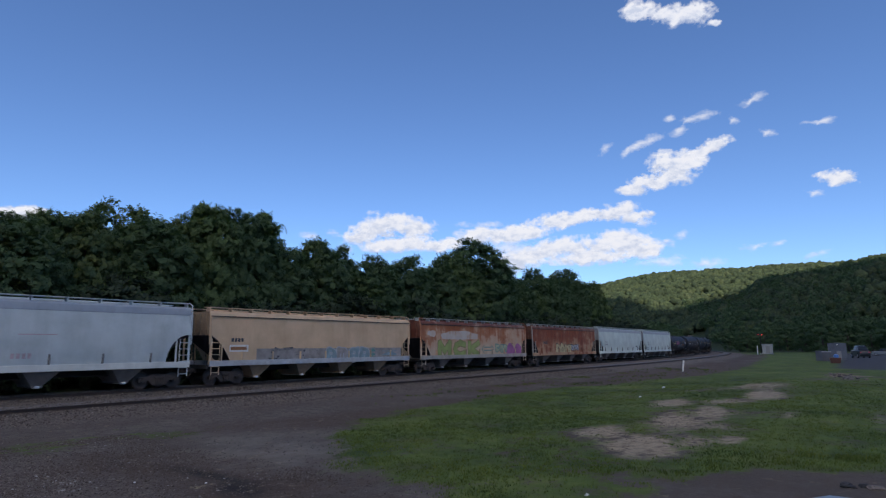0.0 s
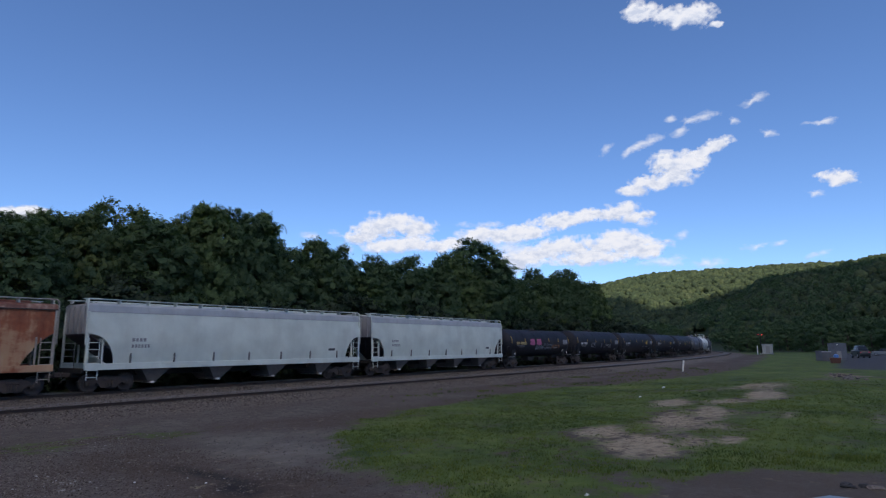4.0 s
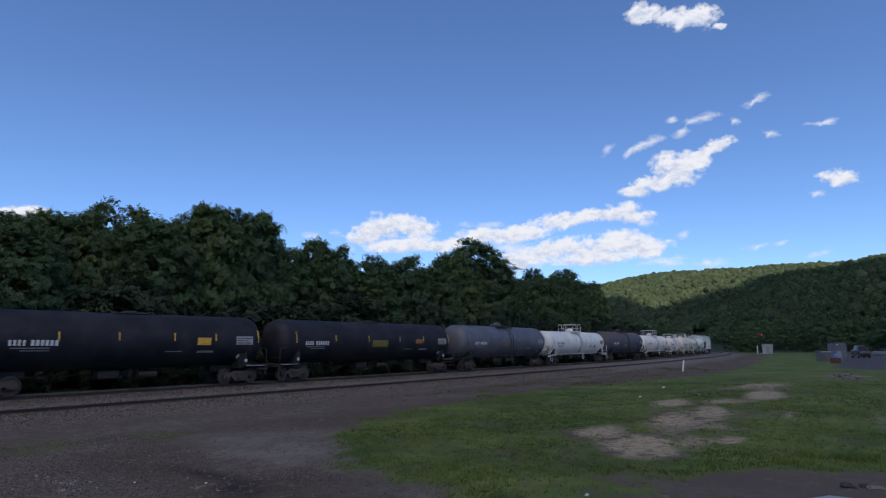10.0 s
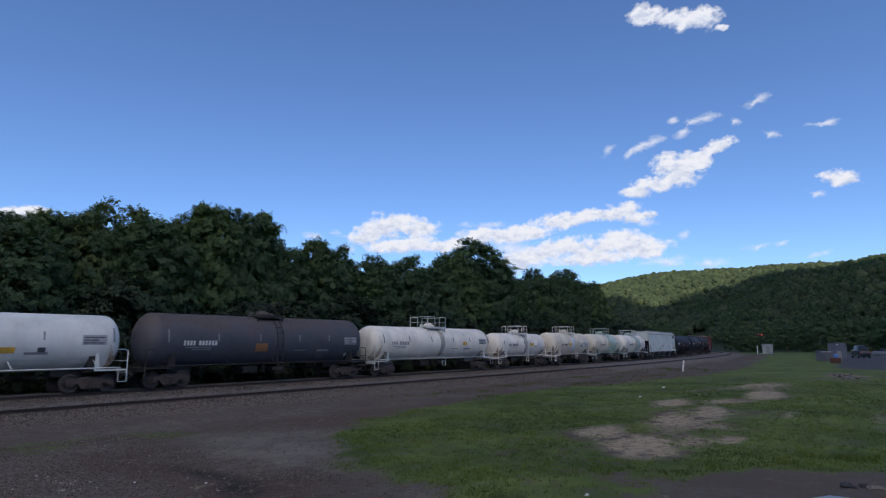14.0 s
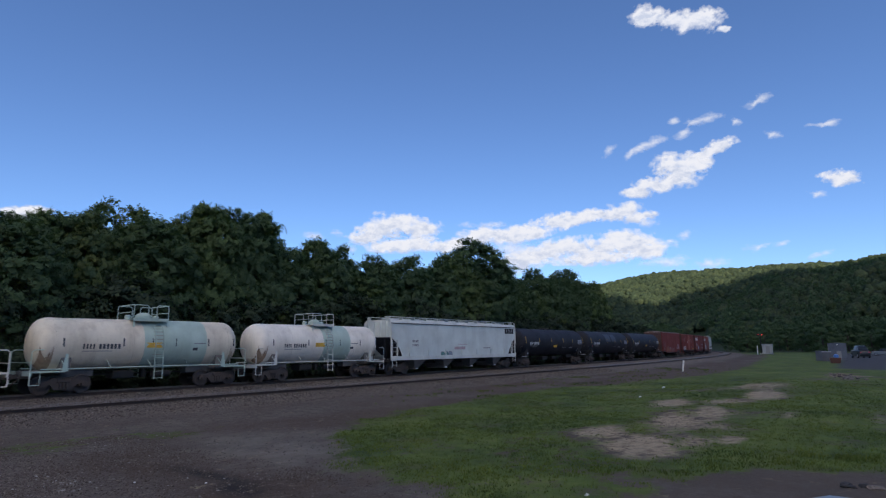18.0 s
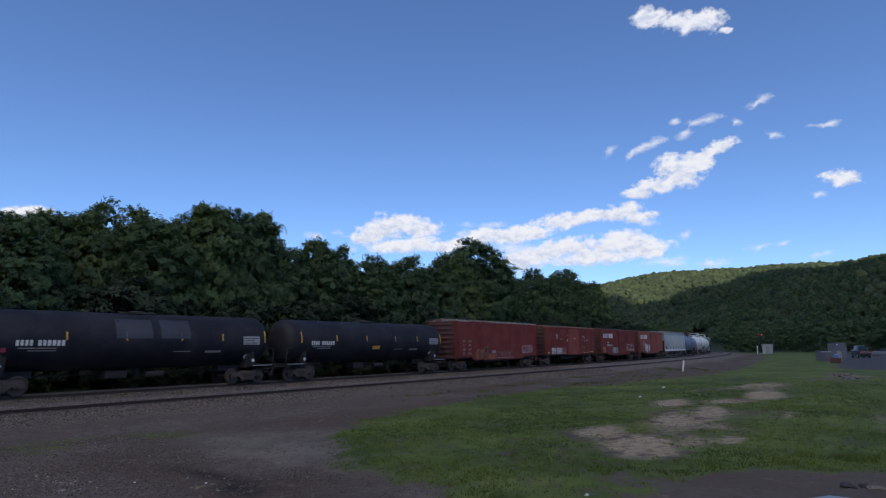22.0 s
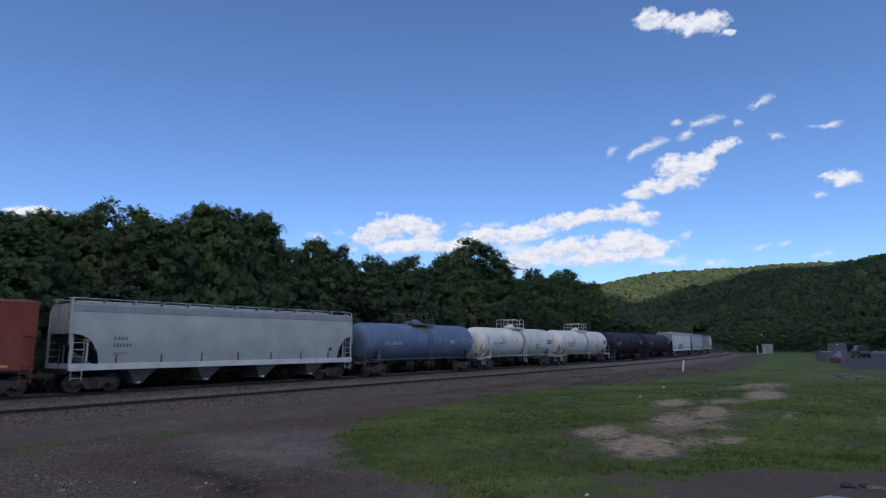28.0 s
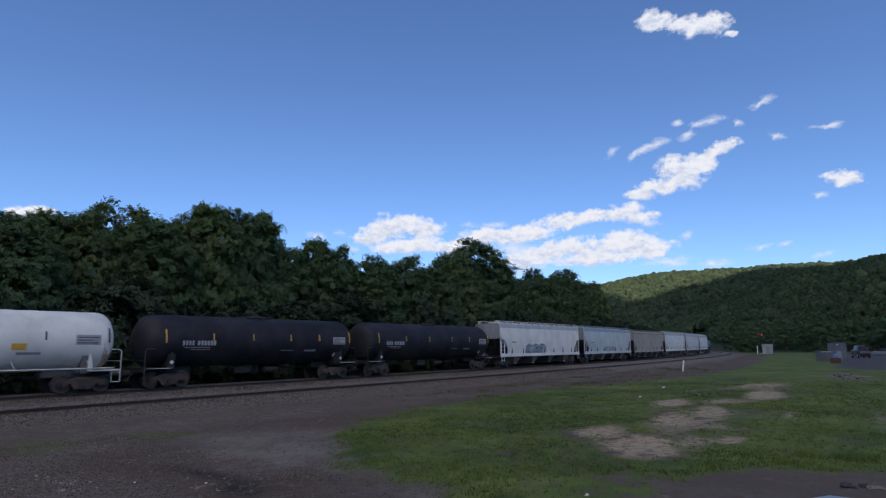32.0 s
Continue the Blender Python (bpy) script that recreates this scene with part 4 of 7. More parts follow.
def tank_car(length, paint, label, radius=1.47, platform=None, band=None, trim=None, hand=None, inset=0.58, rail=0.9, shift=0.0):
    """Tank car: a long barrel with dished heads on a stub sill; with a platform, railings and ladders where it has them."""
    car = tagged(new("tank_car"), label, "freight car", group="train cars")
    half = length / 2 - inset
    mid = 1.10 + radius
    trim = trim or M["under"]
    hand = hand or trim
    dark = paint in (M["slate"], M["slate_brown"], M["blue"], M["black"])
    n = 40

    def ring(x, r):
        return [(x, r * math.sin(2 * math.pi * i / n), mid - r * math.cos(2 * math.pi * i / n)) for i in range(n)]

    def skin(x, z):
        t = max(-0.999, min(0.999, (z - mid) / radius))
        return -radius * math.sqrt(1 - t * t)

    dish = 0.72
    prof = [(-half + dish * (1 - math.cos(a)), radius * math.sin(a) ** 0.62) for a in [math.pi / 2 * k / 8 for k in range(1, 9)]]
    barrel = Shape()
    xs = [(-half, 0.05)] + prof + [(x, radius) for x in np.linspace(-half + dish + 0.5, half - dish - 0.5, 9)] + [(-x, r) for x, r in reversed(prof)] + [(half, 0.05)]
    barrel.loft([ring(x, r) for x, r in xs])
    part("barrel", barrel, paint, car, soft=True)
    for x in np.linspace(-half + dish + 0.1, half - dish - 0.1, 6):
        seams = Shape()
        seams.loft([ring(x - 0.03, radius), ring(x - 0.03, radius + 0.008), ring(x + 0.03, radius + 0.008), ring(x + 0.03, radius)], caps=False)
        part("seam", seams, paint, car, soft=True)
    if band:
        b = Shape()
        b.loft([ring(shift - band, radius), ring(shift - band, radius + 0.010), ring(shift + band, radius + 0.010), ring(shift + band, radius)], caps=False)
        part("band", b, M["green"], car, "mint green belt round the barrel", soft=True)
    if platform and not dark:
        for sx in (-1, 1):
            stain = Shape()
            arcs = []
            for a in (0.75, 0.95, 1.15, 1.35, 1.56):
                x, r = sx * (half - dish * (1 - math.cos(a))), radius * math.sin(a) ** 0.62 + 0.012
                arcs.append([(x, -r * math.sin(b), mid - r * math.cos(b)) for b in np.linspace(0.25, 1.25 - 0.25 * math.sin(7 * a), 9)])
            stain.loft(arcs, closed=False)
            part("head_stain", stain, M["head_dirt"], car, "brown rusty dirt low on the tank's end", soft=True)
    squat = 1.0 if platform else 0.4
    dome = Shape().spin([(mid + radius - 0.12, 0.42), (mid + radius + 0.22 * squat, 0.42), (mid + radius + 0.32 * squat, 0.34), (mid + radius + 0.40 * squat, 0.18), (mid + radius + 0.42 * squat, 0.05)], (0, 0, 0), 'z', 20)
    for dx in (-0.8, 0.75):
        dome.spin([(mid + radius - 0.05, 0.16), (mid + radius + 0.22 * squat, 0.16), (mid + radius + 0.28 * squat, 0.08)], (dx, 0.1, 0), 'z', 12)
    part("manway", dome, M["green"] if band else paint if platform else trim, car, soft=True)
    if platform:
        w = platform
        zt = mid + radius
        deck = Shape().box(-w, w, -1.05, 1.05, zt - 0.02, zt + 0.03, 0.01)
        deck.box(-w, w, -1.07, -1.02, zt - 0.10, zt + 0.06).box(-w, w, 1.02, 1.07, zt - 0.10, zt + 0.06)
        for x in (-w + 0.05, w - 0.05):
            for y in (-0.95, 0.95):
                deck.box(x - 0.04, x + 0.04, y - 0.03, y + 0.03, zt - 0.55, zt)
        part("platform", deck, hand, car)
        for a, b, e in ((-w, -w * 0.18, -w), (w * 0.30, w, w)):
            for y in (-1.0, 1.0):
                part("railing", Shape().pipe([(a, y, zt), (a, y, zt + rail - 0.08), (a + 0.08, y, zt + rail), (b - 0.08, y, zt + rail), (b, y, zt + rail - 0.08), (b, y, zt)], 0.026), hand, car)
            part("railing", Shape().pipe([(e, -1.0, zt + rail), (e, 1.0, zt + rail)], 0.026), hand, car)
            part("railing", Shape().pipe([(e, -1.0, zt + rail * 0.5), (e, 1.0, zt + rail * 0.5)], 0.018), hand, car)
        for sgn in (-1, 1):
            lad = Shape()
            for dx in (-0.05, 0.40):
                pts = [(dx + 0.2, sgn * (radius + 0.10) * math.sin(a), mid + (radius + 0.10) * math.cos(a)) for a in [math.pi * 0.23 + math.pi * 0.37 * k / 7 for k in range(8)]]
                pts += [(dx + 0.2, sgn * (radius + 0.10), 1.3), (dx + 0.2, sgn * (radius + 0.10), 0.55)]
                lad.pipe(pts, 0.028)
            for k in range(9):
                z = 0.6 + 0.36 * k
                t = min(0.999, max(0, (z - mid) / (radius + 0.1)))
                y = sgn * (radius + 0.1) * math.sqrt(1 - t * t)
                lad.rod((0.15, y, z), (0.60, y, z), 0.014, 6)
            part("ladder", lad, hand, car)
            stain = Shape()
            stain.loft([[(x, sgn * (radius + 0.009) * math.sin(a), mid + (radius + 0.009) * math.cos(a)) for a in np.linspace(0.45, 2.5, 14)] for x in (0.12, 0.63)], closed=False)
            if not dark:
                part("dirt_streak", stain, M["streak"], car, "brownish dirt streak behind the ladder", soft=True)
            run = Shape()
            yy = sgn * (radius + 0.06)
            run.pipe([(-half + 0.2, yy, 1.22), (half - 0.2, yy, 1.22)], 0.032)
            for k in range(5):
                x = -half + 1.3 + (2 * half - 2.6) * k / 4
                run.rod((x, yy, 1.22), (x - 0.15, sgn * (radius - 0.15), 1.62), 0.02, 6)
            part("handrail", run, hand, car)
    else:
        top = Shape().box(-0.9, 0.9, -0.45, 0.45, mid + radius - 0.05, mid + radius + 0.03, 0.02)
        part("platform", top, trim, car)
    for sx in (-1, 1):
        sad = Shape()
        x = sx * (length / 2 - 2.0)
        arc = [(radius * math.sin(a) * 1.0, mid - radius * math.cos(a)) for a in np.linspace(-1.05, 1.05, 9)]
        rings = []
        for dx in (-0.22, 0.22):
            rings.append([(x + dx, y, z) for y, z in arc] + [(x + dx, 1.15, 0.98), (x + dx, -1.15, 0.98)])
        sad.loft(rings)
        part("saddle", sad, trim, car)
        sill = Shape()
        e = sx * (length / 2 - 0.34)
        i = sx * (length / 2 - 3.6)
        sill.box(min(i, e), max(i, e), -0.34, 0.34, 0.78, 1.16, 0.03)
        part("stub_sill", sill, trim, car)
        deck = Shape()
        a, b = sx * (length / 2 - 0.42), sx * (length / 2 - 1.9)
        deck.box(min(a, b), max(a, b), -1.5, 1.5, 1.06, 1.12, 0.01)
        deck.box(min(a, a - sx * 0.06), max(a, a - sx * 0.06), -1.5, 1.5, 0.92, 1.14)
        part("end_platform", deck, hand if platform else trim, car)
        hoop = Shape()
        for y in (-1.46, 1.46):
            hoop.pipe([(a, y, 0.5), (a, y, 2.05), (a - sx * 0.12, y, 2.15), (a - sx * 0.5, y, 2.15)], 0.028)
            hoop.pipe([(a, y, 0.5), (a - sx * 0.42, y, 0.5), (a - sx * 0.42, y, 1.1)], 0.024)
            hoop.add(*patch([(b - sx * 0.12, 1.1), (b + sx * 0.16, 1.1), (b + sx * 0.04, 1.95), (b - sx * 0.08, 1.95)], lambda x, z, y=y: y, 0.0))
        hoop.pipe([(a, -1.46, 1.55), (a, 1.46, 1.55)], 0.022)
        part("end_rail", hoop, hand if platform else trim, car)
        if not platform:
            part("edge_line", Shape().box(min(a - sx * 0.1, b), max(a - sx * 0.1, b), -1.512, -1.50, 1.08, 1.115), M["spraygrey"], car, "pale painted platform edge")
            part("placard", Shape().add(*patch([(b - 0.13, 1.42), (b, 1.29), (b + 0.13, 1.42), (b, 1.55)], lambda x, z: -1.49, 0.0)), M["mark"], car, "white diamond placard")
    rig = Shape().box(-1.6, -0.5, -0.5, 0.4, 0.62, 1.02, 0.05).rod((0.4, -0.6, 0.8), (1.4, -0.6, 0.8), 0.17, 12).rod((-half + 2, 0.2, 0.85), (half - 2, 0.2, 0.85), 0.04, 6)
    rig.rod((0.2, 0, 1.2), (0.2, 0, 0.62), 0.16, 10)
    part("brake_gear", rig, M["under"], car)
    running_gear(car, length, 2.0)
    return car, skin, half


def box_car(length, paint, label, door_at=None, door=None, ribs=True, fish=True, tall=4.55):
    """Boxcar: flat sides with side posts, ribbed ends, a sliding door and a seamed roof."""
    car = tagged(new("box_car"), label, "freight car", group="train cars")
    half = length / 2 - 0.68
    low = 1.12
    skin = lambda x, z: -1.50
    sides = Shape()
    for sgn in (-1, 1):
        y0, y1 = sgn * 1.44, sgn * 1.50
        out = [(-half, tall - 0.28), (-half, low + 0.1), (-half + 2.6, low + 0.1)]
        if fish:
            out += [(-half + 3.2, low - 0.22), (half - 3.2, low - 0.22)]
        out += [(half - 2.6, low + 0.1), (half, low + 0.1), (half, tall - 0.28)]
        sides.plate(out, min(y0, y1), max(y0, y1))
    part("side_wall", sides, paint, car)
    if ribs:
        for i in range(11):
            x = -half + 0.05 + (2 * half - 0.1) * i / 10
            if door_at is not None and abs(x - door_at) < 1.5:
                continue
            r = Shape().box(x - 0.05, x + 0.05, -1.535, -1.495, low + 0.12, tall - 0.3, 0.012)
            part("side_post", r, paint, car)
    for sx in (-1, 1):
        e = Shape()
        x = sx * half
        rings = []
        m = 8
        for k in range(m * 6 + 1):
            z = low + (tall - 0.25 - low) * k / (m * 6)
            out = 0.03 + 0.09 * max(0, math.sin(2 * math.pi * k / 6)) ** 1.0
            rings.append([(x + sx * (out * f - 0.02), y, z) for y, f in ((-1.50, 0.0), (-1.36, 0.3), (-1.1, 1.0), (1.1, 1.0), (1.36, 0.3), (1.50, 0.0))])
        e.loft(rings, closed=False)
        # the end's shade is painted: a darker red than the sides
        part("end_wall", e, M["box_end"], car, "ribbed end wall, its red darkened for shade", soft=True)
        lad = Shape()
        ladder(lad, x - sx * 0.1, x - sx * 0.55, -1.57, 0.6, tall - 1.6, 7)
        lad.box(min(x, x - sx * 0.12), max(x, x - sx * 0.12), -1.53, -1.42, low, tall - 0.28, 0.01)
        part("ladder", lad, paint, car)
    roof = Shape()
    arc = [(-1.53, tall - 0.30), (-1.53, tall - 0.22), (-0.8, tall - 0.10), (0, tall - 0.02), (0.8, tall - 0.10), (1.53, tall - 0.22), (1.53, tall - 0.30)]
    roof.loft([[(x, y, z) for y, z in arc] for x in (-half - 0.04, half + 0.04)])
    part("roof", roof, door or paint, car)
    seams = Shape()
    for i in range(14):
        x = -half + 0.3 + (2 * half - 0.6) * i / 13
        seams.loft([[(x + dx, y, z + 0.035) for y, z in arc[1:6]] for dx in (-0.05, 0.05)], closed=False)
        seams.loft([[(x - 0.05, y, z + h) for y, z in arc[1:6]] for h in (0.0, 0.035)], closed=False)
    part("roof_seam", seams, M["bay"], car)
    if door_at is not None:
        d = part("door", Shape().box(door_at - 1.55, door_at + 1.55, -1.60, -1.52, low + 0.05, tall - 0.42, 0.015), door or paint, car)
        for k in range(5):
            z = low + 0.35 + (tall - 1.1 - low) * k / 4
            part("door_rib", Shape().box(door_at - 1.48, door_at + 1.48, -1.635, -1.60, z - 0.06, z + 0.06, 0.02), door or paint, d)
        for zt in (low - 0.04, tall - 0.42):
            part("door_track", Shape().box(door_at - 1.6, door_at + 3.4, -1.58, -1.50, zt, zt + 0.08), paint, car)
        for dx in (-1.42, 1.42):
            part("lock_rod", Shape().rod((door_at + dx, -1.65, low + 0.1), (door_at + dx, -1.65, tall - 0.5), 0.02, 6), paint, d)
    fl = Shape().box(-half, half, -1.44, 1.44, low - 0.02, low + 0.1).box(-half - 0.1, half + 0.1, -0.32, 0.32, 0.74, 1.1, 0.02)
    fl.box(-2.4, 2.4, -1.1, 1.1, 0.7, 0.95)
    part("underframe", fl, M["under"], car)
    running_gear(car, length, 2.0)
    return car, skin, half


TRAIN = []
# play in the couplings along the train
SLACK_AT = [0, 28, 47, 66, 86, 124, 140, 158, 194, 212, 231, 265, 305, 333, 404, 420, 437, 471, 489, 505, 521, 700]
SLACK = [0, 0, 0.45, 0.25, -0.1, 0.3, 0.4, 0.2, 0.6, 0.6, 0.45, 0.55, 0.35, 0.05, 0.0, 0.2, 0.4, 0.1, 0.25, 0.0, 0.0, 0.1]


def travelled(t):
    """How far the train has rolled after t seconds: it gathers a little speed."""
    return 15.877 * t + 0.008908 * t * t


def place(car, a, b):
    """Keeps the place that a car has at the mean pace when it rolls by."""
    mid = (a + b) / 2 + float(np.interp((a + b) / 2, SLACK_AT, SLACK))
    if mid > 25:
        mid = 25 + travelled((mid - 25) / PACE)
    TRAIN.append((car, mid, b - a))


def tank_marks(car, skin, half, stripes, number="mark", placard=True, sheet="dim"):
    """Safety stripes, stencilled rows and placards along a tank's side."""
    for i, f in enumerate((0.06, 0.25, 0.43, 0.62, 0.78, 0.965)):
        x = -half + 2 * half * f
        h = 0.75 if i in (0, 5) else 0.42
        bars(car, skin, x, 2.75 - h * 0.35, 0.085, h, stripes, "stripe")
    bars(car, skin, -half + 1.9, 2.34, 0.75, 0.27, M[number], "number", 0.07, 4)
    bars(car, skin, -half + 2.8, 2.34, 1.2, 0.27, M[number], "number", 0.06, 6)
    bars(car, skin, -half + 2.0, 2.20, 1.6, 0.05, M[sheet], "stencil")
    bars(car, skin, -half + 2.4, 2.08, 1.2, 0.05, M[sheet], "stencil")
    bars(car, skin, half - 6.4, 1.98, 1.0, 0.05, M[sheet], "stencil")
    bars(car, skin, half - 4.5, 1.92, 1.0, 0.12, M[sheet], "stencil")
    if placard:
        board = lambda x, z: skin(x, z) - 0.006
        bars(car, skin, half - 2.05, 2.38, 1.15, 0.50, M["board"], "notice")
        for k in range(3):
            bars(car, board, half - 1.98, 2.45 + 0.14 * k, (0.95, 0.7, 1.0)[k], 0.05, M["darkmark"], "stencil")
        for x in (-half + 1.5, half - 1.7):
            tip = Shape()
            tip.add(*patch([(x - 0.16, 1.66), (x, 1.50), (x + 0.16, 1.66), (x, 1.82)], skin, 0.014))
            part("placard", tip, M["mark"], car, "white diamond placard")


def build_train():
    white, chalk = M["white"], M["chalk"]
    # covered hoppers at the head
    c, s, h = hopper_car(20.1, M["pale"], "pale blue-grey covered hopper car with faded red stencils", M["pale"], chalk)
    bars(c, s, h - 8.4, 2.85, 1.6, 0.05, M["pink"], "stencil")
    bars(c, s, h - 8.6, 1.75, 0.9, 0.24, M["pink"], "stencil", 0.08, 4)
    bars(c, s, -h + 3, 2.6, 2.2, 0.35, M["dim"], "number", 0.08, 8)
    place(c, -1.5, 18.6)
    c, s, h = hopper_car(18.8, M["beige"], "beige covered hopper car with rust and grey graffiti", None, M["spraygrey"], False, None, M["bay_tan"])
    bars(c, s, -h + 1.4, 2.55, 0.9, 0.22, M["darkmark"], "number", 0.06, 4)
    bars(c, s, -h + 1.3, 1.95, 1.3, 0.42, M["mark"], "notice")
    bars(c, s, -h + 1.38, 2.05, 1.1, 0.2, M["sprayorange"], "notice")
    bars(c, s, -h + 3.2, 1.18, 13.4, 0.95, M["greywash"], "painted_patch")
    ribbon(c, s, [[(-h + 4.1, 1.5), (-h + 4.5, 1.4), (-h + 4.9, 1.6), (-h + 4.3, 1.9), (-h + 4.6, 2.15), (-h + 5.0, 2.05)], [(-h + 5.2, 2.1), (-h + 6.0, 2.15)], [(-h + 5.6, 2.1), (-h + 5.5, 1.4)], [(-h + 6.1, 2.15), (-h + 6.05, 1.4)], [(-h + 6.1, 1.8), (-h + 6.6, 1.75), (-h + 6.65, 1.4)], arc_of(-h + 7.1, 1.75, 0.25, 60, 300, 1.4), [(-h + 7.6, 1.4), (-h + 7.6, 2.1), (-h + 8.1, 2.0), (-h + 8.15, 1.45)]], 0.13, M["darkmark"], "tag", "dark sprayed letters")
    sprayed(c, s, -h + 8.8, -h + 13.0, 1.18, 2.22, 4, ["washblue", "spraygrey", "greywash", "washblue"], "spraygrey", 4, "silver and pale blue sprayed letters")
    bars(c, s, -h + 13.2, 1.35, 0.5, 0.8, M["teal"], "painted_patch")
    bars(c, s, -h + 14.4, 1.55, 1.7, 0.35, M["washblue"], "painted_patch")
    place(c, 18.6, 37.4)
    c, s, h = hopper_car(18.8, M["rust_white"], "rust-eaten white covered hopper car with lime and violet graffiti", M["rust_roof"], M["streak"], False)
    word(c, s, "MCK", -h + 2.2, -h + 9.0, 1.18, 2.75, "lime", "rustline", "large lime green sprayed letter")
    ribbon(c, s, [[(-h + 9.2, 1.9), (-h + 9.6, 2.3), (-h + 9.6, 2.1), (-h + 10.9, 2.1), (-h + 10.9, 2.3), (-h + 11.3, 1.95), (-h + 10.9, 1.6), (-h + 10.9, 1.8), (-h + 9.6, 1.8), (-h + 9.6, 1.55), (-h + 9.2, 1.9)]], 0.09, M["teal"], "tag", "teal sprayed arrow")
    sprayed(c, s, -h + 11.6, -h + 13.8, 1.62, 2.35, 3, ["mint_spray"], "teal", 8, "pale green sprayed letters")
    sprayed(c, s, -h + 13.7, -h + 16.6, 1.12, 2.35, 2, ["violet", "violet"], "violet", 9, "violet sprayed bubble shape")
    worn_patch(c, s, -h + 2.4, -h + 8.9, 2.72, 3.62, 3)
    worn_patch(c, s, -h + 0.9, -h + 2.2, 3.0, 3.6, 5)
    ribbon(c, s, [arc_of(-h + 15.0, 1.5, 0.8, 100, 190, 1.2), scrawl(-h + 15.2, -h + 16.2, 1.6, 0.4, 2)[0]], 0.06, M["darkmark"], "tag", "dark strokes on the violet shape")
    place(c, 37.4, 56.2)
    c, s, h = hopper_car(18.8, M["rust_brown"], "cream covered hopper car mostly covered in brown rust", M["rust_roof"], None, False, M["streak"])
    sprayed(c, s, -h + 5.8, -h + 10.0, 1.18, 2.45, 4, ["creamspray"], "ink", 12, "pale yellow sprayed letters with a black rim")
    sprayed(c, s, -h + 10.05, -h + 12.1, 1.65, 2.3, 4, ["spraygrey"], "ink", 13, "small silver sprayed letters")
    bars(c, s, -h + 10.3, 1.22, 1.6, 0.32, M["sprayorange"], "painted_patch")
    bars(c, s, -h + 2.6, 2.4, 1.1, 0.3, M["darkmark"], "number", 0.08, 5)
    place(c, 56.2, 76.3)
    for a, b, k in ((76.3, 96.2, 1), (96.2, 115.9, 2)):
        c, s, h = hopper_car(b - a, M["mint_white"], "clean greenish white covered hopper car with grey stencils", M["mint_white"], M["mint_white"])
        bars(c, s, -h + 2.2, 2.55, 0.8, 0.18, M["dim"], "number", 0.06, 4)
        bars(c, s, -h + 2.2, 2.22, 1.0, 0.18, M["dim"], "number", 0.06, 6)
        bars(c, s, h - 3.0, 1.95, 0.6, 0.16, M["darkmark"], "stencil")
        place(c, a, b)
    # black tank cars
    blacks = [(115.9, 132.0), (132.0, 149.3), (149.3, 167.2), (167.2, 184.0), (184.0, 203.5)]
    for i, (a, b) in enumerate(blacks):
        lab = ["black tank car with red, blue and yellow graffiti", "black tank car with white stencils and dim graffiti", "black tank car with yellow safety stripes",
               "black tank car with yellow safety stripes and a yellow notice", "long black tank car with white stencils and yellow notices"][i]
        c, s, h = tank_car(b - a, M["black"], lab, 1.43 if i == 0 else 1.5)
        tank_marks(c, s, h, M["yellow"], "sprayyellow" if i == 0 else "mark", True)
        if i == 0:
            for px in (4.9, 6.4):
                sprayed(c, s, -h + px, -h + px + 1.05, 2.30, 2.62, 1, ["hotpink"], "hotpink", 21, "pink sprayed shape")
                sprayed(c, s, -h + px + 0.08, -h + px + 0.97, 2.62, 2.92, 1, ["hotpink"], "hotpink", 21, "pink sprayed shape")
            for x0, x1, z0, hh, paint, lab in ((6.2, 7.7, 1.78, 0.42, "sprayblue", "pale blue sprayed tag"), (7.9, 10.0, 1.80, 0.58, "sprayblue", "silver-blue sprayed tag"), (10.1, 12.0, 1.90, 0.45, "sprayorange", "dull orange sprayed tag")):
                ribbon(c, s, [q for k in range(3) for q in scrawl(-h + x0, -h + x1, z0 + 0.04 * k, hh, 5 + k)], 0.09, M[paint], "tag", lab)
        if i == 1:
            ribbon(c, s, [arc_of(-2.5, 2.28, 0.19, 50, 310), arc_of(-2.02, 2.28, 0.19, 50, 310), arc_of(-1.55, 2.42, 0.13, -20, 300, 1.1), arc_of(-1.55, 2.14, 0.15, -110, 150, 1.0)], 0.07, M["spraygrey"], "tag", "white sprayed tag")
            ribbon(c, s, scrawl(2.5, 4.3, 2.2, 0.22, 3) + [[(2.4, 2.45), (2.7, 2.2), (3.4, 2.12), (4.4, 2.18)]], 0.055, M["spraygrey"], "tag", "white sprayed tag")
            bars(c, s, 0.7, 1.95, 0.45, 0.55, M["slate"], "painted_patch")
        if i in (2, 3):
            bars(c, s, h - 4.55, 2.36, 0.85, 0.42, M["yellow"], "notice")
        if i == 4:
            bars(c, s, -h + 8.3, 2.2, 1.7, 0.5, M["olive_mark"], "notice")
            bars(c, s, h - 5.0, 2.45, 0.9, 0.35, M["sprayorange"], "notice")
        place(c, a, b)
    c, s, h = tank_car(17.5, M["slate"], "slate grey tank car with a dark top platform", 1.55, 1.35, None, M["under"])
    tank_marks(c, s, h, M["dim"])
    bars(c, s, -0.9, 2.1, 0.5, 0.5, M["sprayorange"], "notice")
    place(c, 204.0, 221.5)
    c, s, h = tank_car(18.3, white, "clean white tank car with white railings and ladders", 1.42, 1.15, None, M["under"], white)
    tank_marks(c, s, h, M["dim"], "dim")
    bars(c, s, 3.0, 2.0, 0.7, 0.28, M["yellow"], "notice")
    bars(c, s, 4.6, 2.02, 0.34, 0.24, M["darkmark"], "placard")
    place(c, 221.5, 239.8)
